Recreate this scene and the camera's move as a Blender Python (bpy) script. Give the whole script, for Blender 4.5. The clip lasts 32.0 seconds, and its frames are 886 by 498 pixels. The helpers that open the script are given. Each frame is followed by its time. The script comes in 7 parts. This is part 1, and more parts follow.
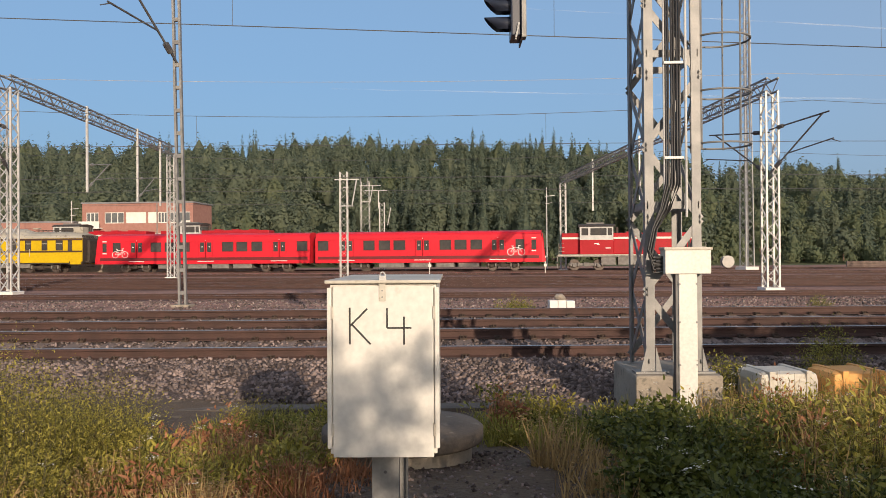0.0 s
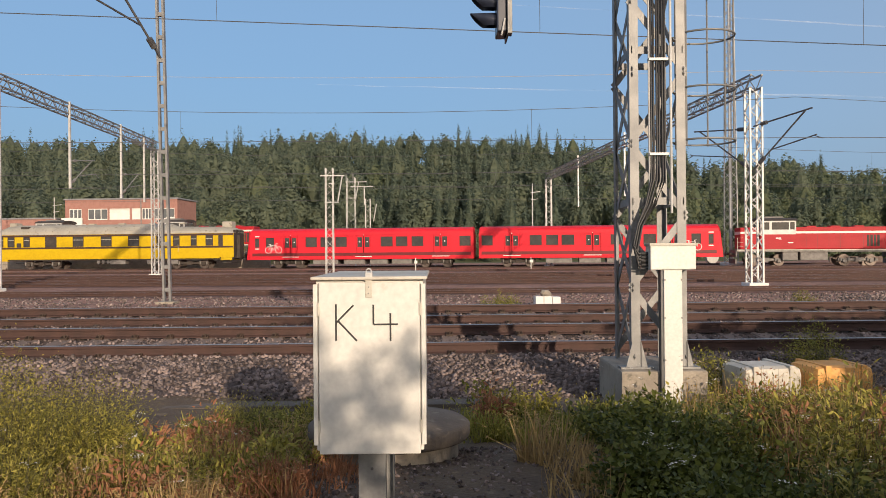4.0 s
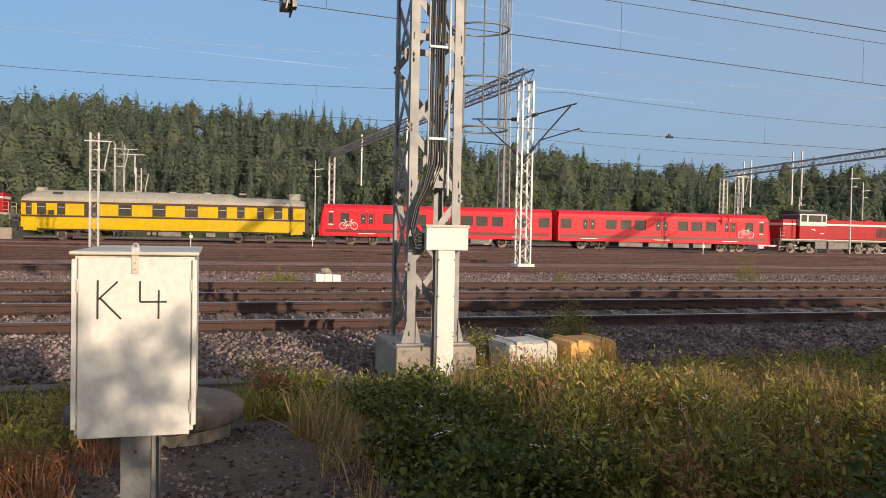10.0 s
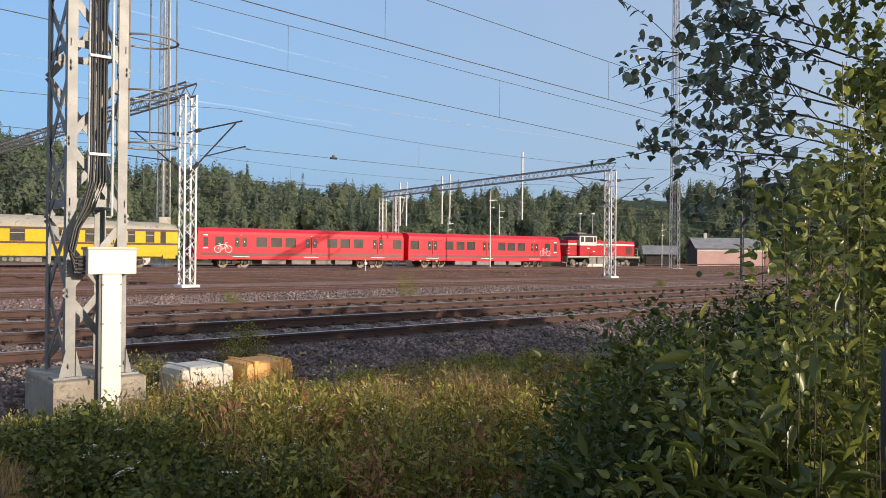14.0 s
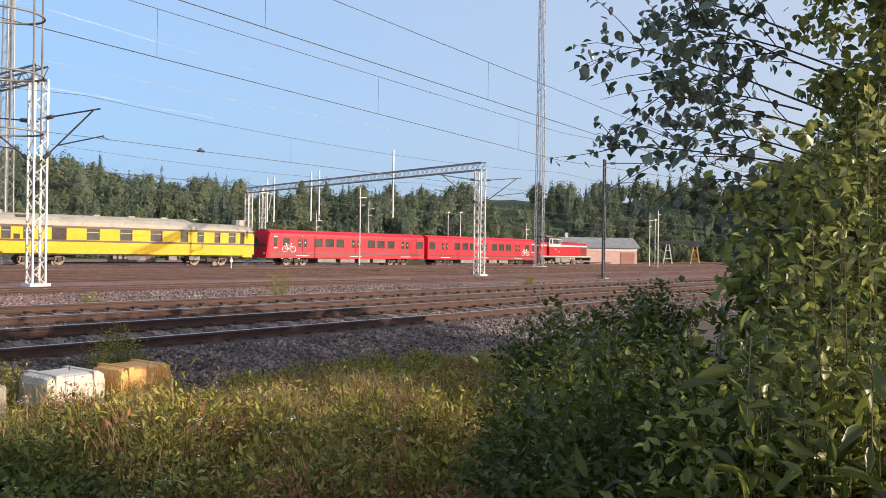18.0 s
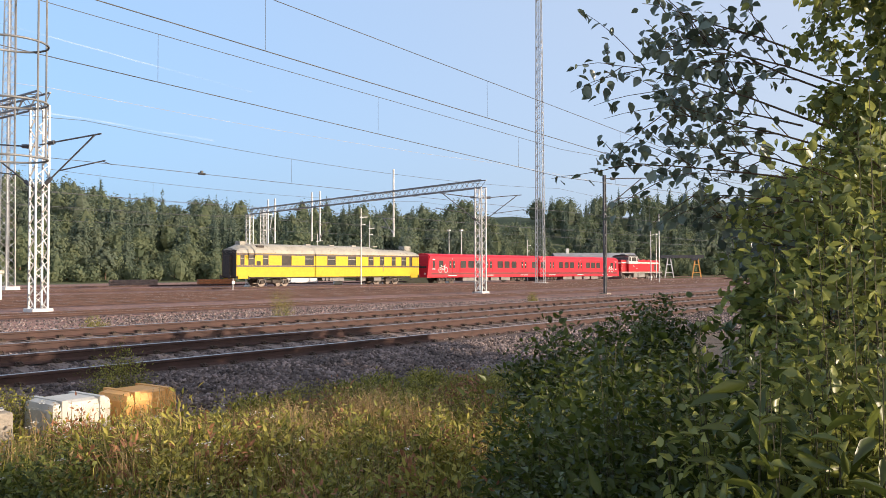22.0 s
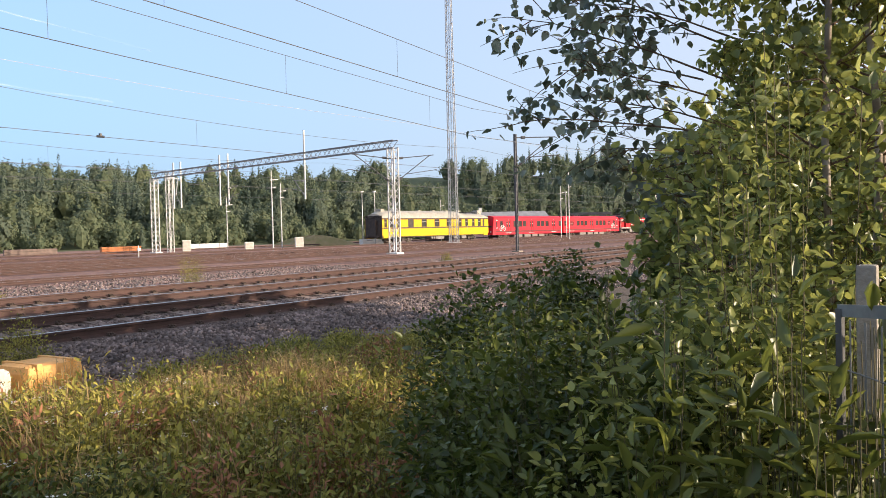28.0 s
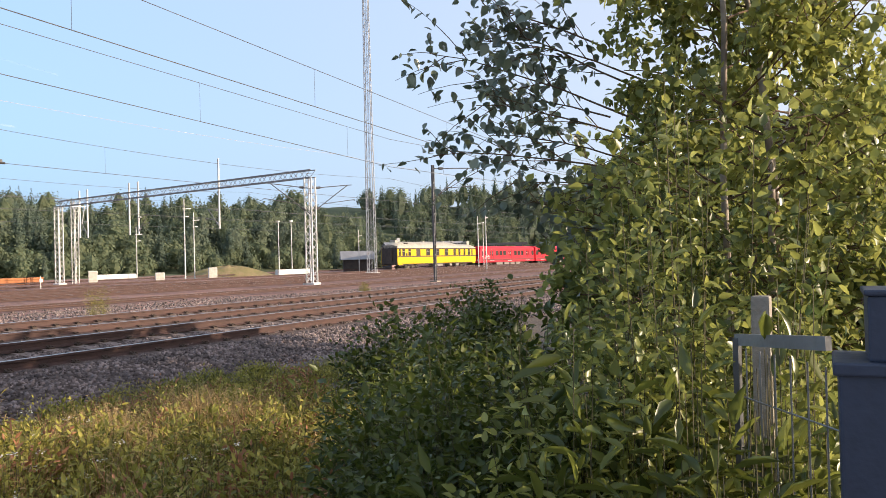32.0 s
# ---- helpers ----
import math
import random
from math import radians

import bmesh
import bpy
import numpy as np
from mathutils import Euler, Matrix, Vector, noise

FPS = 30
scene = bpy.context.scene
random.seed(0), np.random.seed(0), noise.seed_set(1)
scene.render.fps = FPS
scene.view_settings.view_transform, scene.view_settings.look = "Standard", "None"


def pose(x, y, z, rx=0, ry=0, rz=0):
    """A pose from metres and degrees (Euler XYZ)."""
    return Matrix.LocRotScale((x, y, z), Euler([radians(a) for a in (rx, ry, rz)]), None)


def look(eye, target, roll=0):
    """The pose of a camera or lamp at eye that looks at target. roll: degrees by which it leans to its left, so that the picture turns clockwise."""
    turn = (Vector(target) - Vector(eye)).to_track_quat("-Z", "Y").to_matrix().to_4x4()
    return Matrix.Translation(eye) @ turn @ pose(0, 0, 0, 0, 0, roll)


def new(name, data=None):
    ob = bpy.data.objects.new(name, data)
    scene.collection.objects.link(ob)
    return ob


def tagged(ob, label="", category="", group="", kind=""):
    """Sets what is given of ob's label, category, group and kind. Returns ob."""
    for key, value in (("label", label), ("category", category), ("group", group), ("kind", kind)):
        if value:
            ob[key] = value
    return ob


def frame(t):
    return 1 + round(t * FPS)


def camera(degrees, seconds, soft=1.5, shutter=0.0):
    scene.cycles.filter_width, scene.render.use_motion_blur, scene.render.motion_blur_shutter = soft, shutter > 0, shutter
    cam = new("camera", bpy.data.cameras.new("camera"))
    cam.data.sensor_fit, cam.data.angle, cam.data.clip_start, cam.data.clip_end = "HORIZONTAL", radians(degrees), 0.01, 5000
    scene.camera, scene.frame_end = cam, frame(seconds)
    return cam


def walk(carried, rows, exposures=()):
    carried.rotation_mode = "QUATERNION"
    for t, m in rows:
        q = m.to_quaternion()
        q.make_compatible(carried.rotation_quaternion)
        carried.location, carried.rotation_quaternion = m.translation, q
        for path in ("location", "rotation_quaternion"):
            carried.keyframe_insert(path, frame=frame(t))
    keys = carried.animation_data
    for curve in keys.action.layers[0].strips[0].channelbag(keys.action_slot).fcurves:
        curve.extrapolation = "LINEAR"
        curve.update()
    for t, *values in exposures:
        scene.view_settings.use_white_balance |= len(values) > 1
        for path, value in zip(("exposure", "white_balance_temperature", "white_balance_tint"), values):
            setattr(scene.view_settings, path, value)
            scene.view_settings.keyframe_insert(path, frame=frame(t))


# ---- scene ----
cam = camera(58.0, 32.0, soft=0.5)
PATH = [
    (0, (0.107, -0.307, 1.617), (0.067, 1.693, 1.631), -0.4),
    (0.5, (0.108, -0.298, 1.619), (0.067, 1.701, 1.643), -0.4),
    (1, (0.107, -0.3, 1.615), (0.066, 1.697, 1.698), -0.4),
    (1.5, (0.104, -0.31, 1.613), (0.095, 1.689, 1.646), -0.4),
    (2, (0.107, -0.307, 1.617), (0.099, 1.693, 1.619), -0.4),
    (2.5, (0.105, -0.304, 1.618), (0.098, 1.696, 1.621), -0.4),
    (3, (0.104, -0.303, 1.618), (0.098, 1.697, 1.624), -0.4),
    (3.5, (0.105, -0.302, 1.617), (0.1, 1.698, 1.623), -0.5),
    (5.5, (0.105, -0.306, 1.618), (0.1, 1.694, 1.612), -0.4),
    (6, (0.105, -0.307, 1.617), (0.1, 1.693, 1.61), -0.4),
    (6.5, (0.105, -0.306, 1.618), (0.1, 1.694, 1.607), -0.5),
    (7, (0.104, -0.304, 1.618), (0.101, 1.696, 1.609), -0.4),
    (7.5, (0.104, -0.31, 1.619), (0.145, 1.69, 1.632), 1.0),
    (8, (0.103, -0.321, 1.623), (0.185, 1.677, 1.591), 0.4),
    (8.5, (0.101, -0.334, 1.624), (0.305, 1.655, 1.622), 0.2),
    (9, (0.104, -0.346, 1.624), (0.397, 1.632, 1.632), 0.8),
    (9.5, (0.115, -0.358, 1.626), (0.527, 1.599, 1.645), -0.2),
    (10, (0.123, -0.362, 1.623), (0.654, 1.566, 1.575), 1.1),
    (10.5, (0.122, -0.361, 1.624), (0.764, 1.531, 1.526), 1.8),
    (11, (0.127, -0.359, 1.628), (0.822, 1.509, 1.471), 1.1),
    (11.5, (0.132, -0.369, 1.63), (0.894, 1.479, 1.543), 1.9),
    (12, (0.142, -0.388, 1.63), (0.997, 1.42, 1.589), 1.8),
    (12.5, (0.118, -0.413, 1.633), (1.03, 1.365, 1.545), -0.7),
    (13, (0.082, -0.432, 1.634), (1.189, 1.234, 1.615), 2.0),
    (13.5, (0.025, -0.432, 1.64), (1.154, 1.218, 1.618), -0.4),
    (14, (-0.037, -0.406, 1.654), (1.223, 1.147, 1.662), 0.5),
    (14.5, (-0.095, -0.356, 1.66), (1.217, 1.154, 1.674), 1.7),
    (15, (-0.142, -0.29, 1.659), (1.259, 1.137, 1.71), 1.6),
    (15.5, (-0.171, -0.22, 1.652), (1.319, 1.114, 1.709), 0.6),
    (17.5, (-0.114, 0.002, 1.671), (1.389, 1.321, 1.696), 0.5),
    (18, (-0.113, 0.009, 1.664), (1.387, 1.331, 1.67), 0.8),
    (18.5, (-0.116, 0.017, 1.664), (1.367, 1.358, 1.618), -1.2),
    (19, (-0.119, 0.023, 1.665), (1.369, 1.359, 1.626), -1.6),
    (19.5, (-0.136, 0.019, 1.666), (1.326, 1.383, 1.643), -0.6),
    (20, (-0.142, 0.021, 1.665), (1.312, 1.391, 1.586), -1.8),
    (20.5, (-0.128, 0.02, 1.662), (1.337, 1.38, 1.623), -2.2),
    (21, (-0.128, 0.018, 1.664), (1.361, 1.354, 1.66), -1.3),
    (21.5, (-0.14, 0.011, 1.665), (1.358, 1.335, 1.718), 0.4),
    (22, (-0.152, 0.009, 1.672), (1.346, 1.333, 1.723), -0.2),
    (22.5, (-0.157, 0.008, 1.671), (1.345, 1.329, 1.709), 0.1),
    (23, (-0.15, 0.012, 1.667), (1.351, 1.335, 1.687), -0.1),
    (23.5, (-0.146, 0.015, 1.663), (1.347, 1.345, 1.661), -0.3),
    (24, (-0.148, 0.014, 1.662), (1.359, 1.328, 1.666), -0.9),
    (24.5, (-0.153, 0.012, 1.66), (1.401, 1.271, 1.669), -0.5),
    (25, (-0.161, 0.013, 1.658), (1.404, 1.258, 1.657), 0.1),
    (25.5, (-0.163, 0.011, 1.654), (1.439, 1.209, 1.653), -0.5),
    (26, (-0.162, 0.009, 1.655), (1.463, 1.175, 1.653), -0.4),
    (26.5, (-0.155, 0.009, 1.652), (1.467, 1.178, 1.625), -0.8),
    (28.5, (-0.148, 0.01, 1.653), (1.488, 1.16, 1.599), -1.7),
    (29, (-0.146, 0.011, 1.651), (1.5, 1.146, 1.609), -1.9),
    (29.5, (-0.142, 0.008, 1.653), (1.498, 1.151, 1.626), -1.8),
    (30, (-0.149, 0.008, 1.654), (1.516, 1.116, 1.626), -1.7),
    (30.5, (-0.155, 0.002, 1.665), (1.558, 1.034, 1.676), -0.5),
    (31, (-0.16, 0.0, 1.663), (1.562, 1.016, 1.663), -0.8),
    (31.5, (-0.159, -0.002, 1.663), (1.571, 1.002, 1.673), -0.9),
    (32, (-0.154, -0.007, 1.66), (1.588, 0.976, 1.68), -1.5),
]
walk(cam, [(t, look(eye, target, roll)) for t, eye, target, roll in PATH], [(0, -0.09, 6850, 13), (10, -0.06, 6850, 13), (11, 0.23, 6700, 12), (12, 0.14, 6700, 12), (14, 0.2, 6400, 10), (15.5, 0.3, 6400, 10), (18, 0.48, 6550, 12), (24, 0.62, 6600, 12), (26, 0.70, 6600, 12), (32, 0.78, 6650, 12)])

# ---- world, sun ----
SUN_AZ, SUN_EL = radians(161.2), radians(12.5)
SUN_DIR = Vector((math.sin(SUN_AZ) * math.cos(SUN_EL), math.cos(SUN_AZ) * math.cos(SUN_EL), math.sin(SUN_EL)))
world = bpy.data.worlds.new("sky")
scene.world = world
world.use_nodes = True
wn = world.node_tree.nodes
sky = wn.new("ShaderNodeTexSky")
sky.sky_type, sky.sun_disc = "NISHITA", False
sky.sun_elevation, sky.sun_rotation = SUN_EL, SUN_AZ
sky.air_density, sky.dust_density, sky.ozone_density = 1.0, 3.6, 4.0
haze = wn.new("ShaderNodeMix")
haze.data_type = "RGBA"
haze.inputs[0].default_value = 0.55
# the haze pales and warms towards the sun's side of the sky
way = wn.new("ShaderNodeTexCoord")
dot = wn.new("ShaderNodeVectorMath")
dot.operation = "DOT_PRODUCT"
dot.inputs[1].default_value = SUN_DIR
near_sun = wn.new("ShaderNodeMapRange")
near_sun.inputs[1].default_value, near_sun.inputs[2].default_value = -0.9, 0.35
tone = wn.new("ShaderNodeMix")
tone.data_type = "RGBA"
tone.inputs[6].default_value, tone.inputs[7].default_value = (2.15, 4.0, 6.5, 1), (4.75, 4.85, 5.25, 1)
world.node_tree.links.new(way.outputs["Generated"], dot.inputs[0])
world.node_tree.links.new(dot.outputs["Value"], near_sun.inputs[0])
world.node_tree.links.new(near_sun.outputs[0], tone.inputs[0])
world.node_tree.links.new(tone.outputs[2], haze.inputs[7])
world.node_tree.links.new(sky.outputs[0], haze.inputs[6])
world.node_tree.links.new(haze.outputs[2], wn["Background"].inputs[0])
wn["Background"].inputs[1].default_value = 0.145
sun = new("sun", bpy.data.lights.new("sun", "SUN"))
sun.data.energy, sun.data.angle, sun.data.color = 4.7, radians(0.6), (1.0, 0.83, 0.64)
sun.matrix_world = look(SUN_DIR * 50, (0, 0, 0))
scene.view_settings.exposure = 0.0

# ---- materials ----


def surface(name, a, b, scale=3.0, rough=0.7, metal=0.0, bump=0.2, fine=40.0, spot=None, spot_at=0.62, vary=0.0, island=False, gloss=0.5, dist=0.01, grain=0.2):
    """Two tones by a broad noise, a finer grain over them, spots of wear, and bump."""
    m = bpy.data.materials.new(name)
    m.use_nodes = True
    n, l = m.node_tree.nodes, m.node_tree.links
    p = n["Principled BSDF"]
    tc = n.new("ShaderNodeTexCoord")
    def noise_tex(sc, detail=4.0):
        t = n.new("ShaderNodeTexNoise")
        t.inputs["Scale"].default_value, t.inputs["Detail"].default_value = sc, detail
        l.new(tc.outputs["Object"], t.inputs["Vector"])
        return t
    n1, n2 = noise_tex(scale), noise_tex(fine, 3.0)
    mix = n.new("ShaderNodeMix")
    mix.data_type = "RGBA"
    ramp = n.new("ShaderNodeMapRange")
    ramp.inputs[1].default_value, ramp.inputs[2].default_value = 0.35, 0.65
    l.new(n1.outputs[0], ramp.inputs[0])
    l.new(ramp.outputs[0], mix.inputs[0])
    mix.inputs[6].default_value, mix.inputs[7].default_value = (*a, 1), (*b, 1)
    col = mix.outputs[2]
    if spot:
        mx = n.new("ShaderNodeMix")
        mx.data_type = "RGBA"
        n3 = noise_tex(scale * 4.3, 6.0)
        mr = n.new("ShaderNodeMapRange")
        mr.inputs[1].default_value, mr.inputs[2].default_value = spot_at, spot_at + 0.08
        l.new(n3.outputs[0], mr.inputs[0])
        l.new(mr.outputs[0], mx.inputs[0])
        l.new(col, mx.inputs[6])
        mx.inputs[7].default_value = (*spot, 1)
        col = mx.outputs[2]
    hsv = n.new("ShaderNodeHueSaturation")
    l.new(col, hsv.inputs["Color"])
    vr = n.new("ShaderNodeMapRange")
    if grain > 0.25:
        vr.inputs[1].default_value, vr.inputs[2].default_value = 0.3, 0.7
    vr.inputs[3].default_value, vr.inputs[4].default_value = 1 - grain, 1 + grain
    l.new(n2.outputs[0], vr.inputs[0])
    val = vr.outputs[0]
    if vary:
        src = n.new("ShaderNodeNewGeometry").outputs["Random Per Island"] if island else n.new("ShaderNodeObjectInfo").outputs["Random"]
        v2 = n.new("ShaderNodeMapRange")
        v2.inputs[3].default_value, v2.inputs[4].default_value = 1 - vary, 1 + vary
        l.new(src, v2.inputs[0])
        mu = n.new("ShaderNodeMath")
        mu.operation = "MULTIPLY"
        l.new(val, mu.inputs[0])
        l.new(v2.outputs[0], mu.inputs[1])
        val = mu.outputs[0]
    l.new(val, hsv.inputs["Value"])
    l.new(hsv.outputs[0], p.inputs["Base Color"])
    p.inputs["Roughness"].default_value, p.inputs["Metallic"].default_value = rough, metal
    p.inputs["Specular IOR Level"].default_value = gloss
    if bump:
        b_ = n.new("ShaderNodeBump")
        b_.inputs["Strength"].default_value, b_.inputs["Distance"].default_value = bump, dist
        l.new(n2.outputs[0], b_.inputs["Height"])
        l.new(b_.outputs[0], p.inputs["Normal"])
    return m


def leafy(name, a, b, trans=0.35, rough=0.55, gloss=0.4, shine=1.0, broad=0.9):
    """A leaf: two greens picked per leaf, light shining through."""
    m = bpy.data.materials.new(name)
    m.use_nodes = True
    n, l = m.node_tree.nodes, m.node_tree.links
    p = n["Principled BSDF"]
    geo = n.new("ShaderNodeNewGeometry")
    tc = n.new("ShaderNodeTexCoord")
    nz = n.new("ShaderNodeTexNoise")
    nz.inputs["Scale"].default_value = broad
    l.new(tc.outputs["Object"], nz.inputs["Vector"])
    add = n.new("ShaderNodeMath")
    add.operation = "ADD"
    l.new(geo.outputs["Random Per Island"], add.inputs[0])
    l.new(nz.outputs[0], add.inputs[1])
    half = n.new("ShaderNodeMapRange")
    half.inputs[1].default_value, half.inputs[2].default_value = 0.3, 1.3
    l.new(add.outputs[0], half.inputs[0])
    mix = n.new("ShaderNodeMix")
    mix.data_type = "RGBA"
    l.new(half.outputs[0], mix.inputs[0])
    mix.inputs[6].default_value, mix.inputs[7].default_value = (*a, 1), (*b, 1)
    l.new(mix.outputs[2], p.inputs["Base Color"])
    p.inputs["Roughness"].default_value, p.inputs["Specular IOR Level"].default_value = rough, gloss
    tr = n.new("ShaderNodeBsdfTranslucent")
    glow = n.new("ShaderNodeHueSaturation")
    glow.inputs["Value"].default_value = shine
    l.new(mix.outputs[2], glow.inputs["Color"])
    l.new(glow.outputs[0], tr.inputs[0])
    ms = n.new("ShaderNodeMixShader")
    ms.inputs[0].default_value = trans
    l.new(p.outputs[0], ms.inputs[1])
    l.new(tr.outputs[0], ms.inputs[2])
    l.new(ms.outputs[0], n["Material Output"].inputs[0])
    return m


def thin_ice():
    m = bpy.data.materials.new("ice_trail")
    m.use_nodes = True
    n, l = m.node_tree.nodes, m.node_tree.links
    n["Principled BSDF"].inputs["Base Color"].default_value = (0.9, 0.9, 0.9, 1)
    n["Principled BSDF"].inputs["Roughness"].default_value = 1.0
    tex, ramp = n.new("ShaderNodeTexNoise"), n.new("ShaderNodeMapRange")
    tex.inputs["Scale"].default_value = 0.004
    ramp.inputs[1].default_value, ramp.inputs[2].default_value, ramp.inputs[3].default_value, ramp.inputs[4].default_value = 0.38, 0.75, 0.01, 0.17
    l.new(n.new("ShaderNodeTexCoord").outputs["Object"], tex.inputs["Vector"])
    l.new(tex.outputs[0], ramp.inputs[0])
    l.new(ramp.outputs[0], n["Principled BSDF"].inputs["Alpha"])
    return m


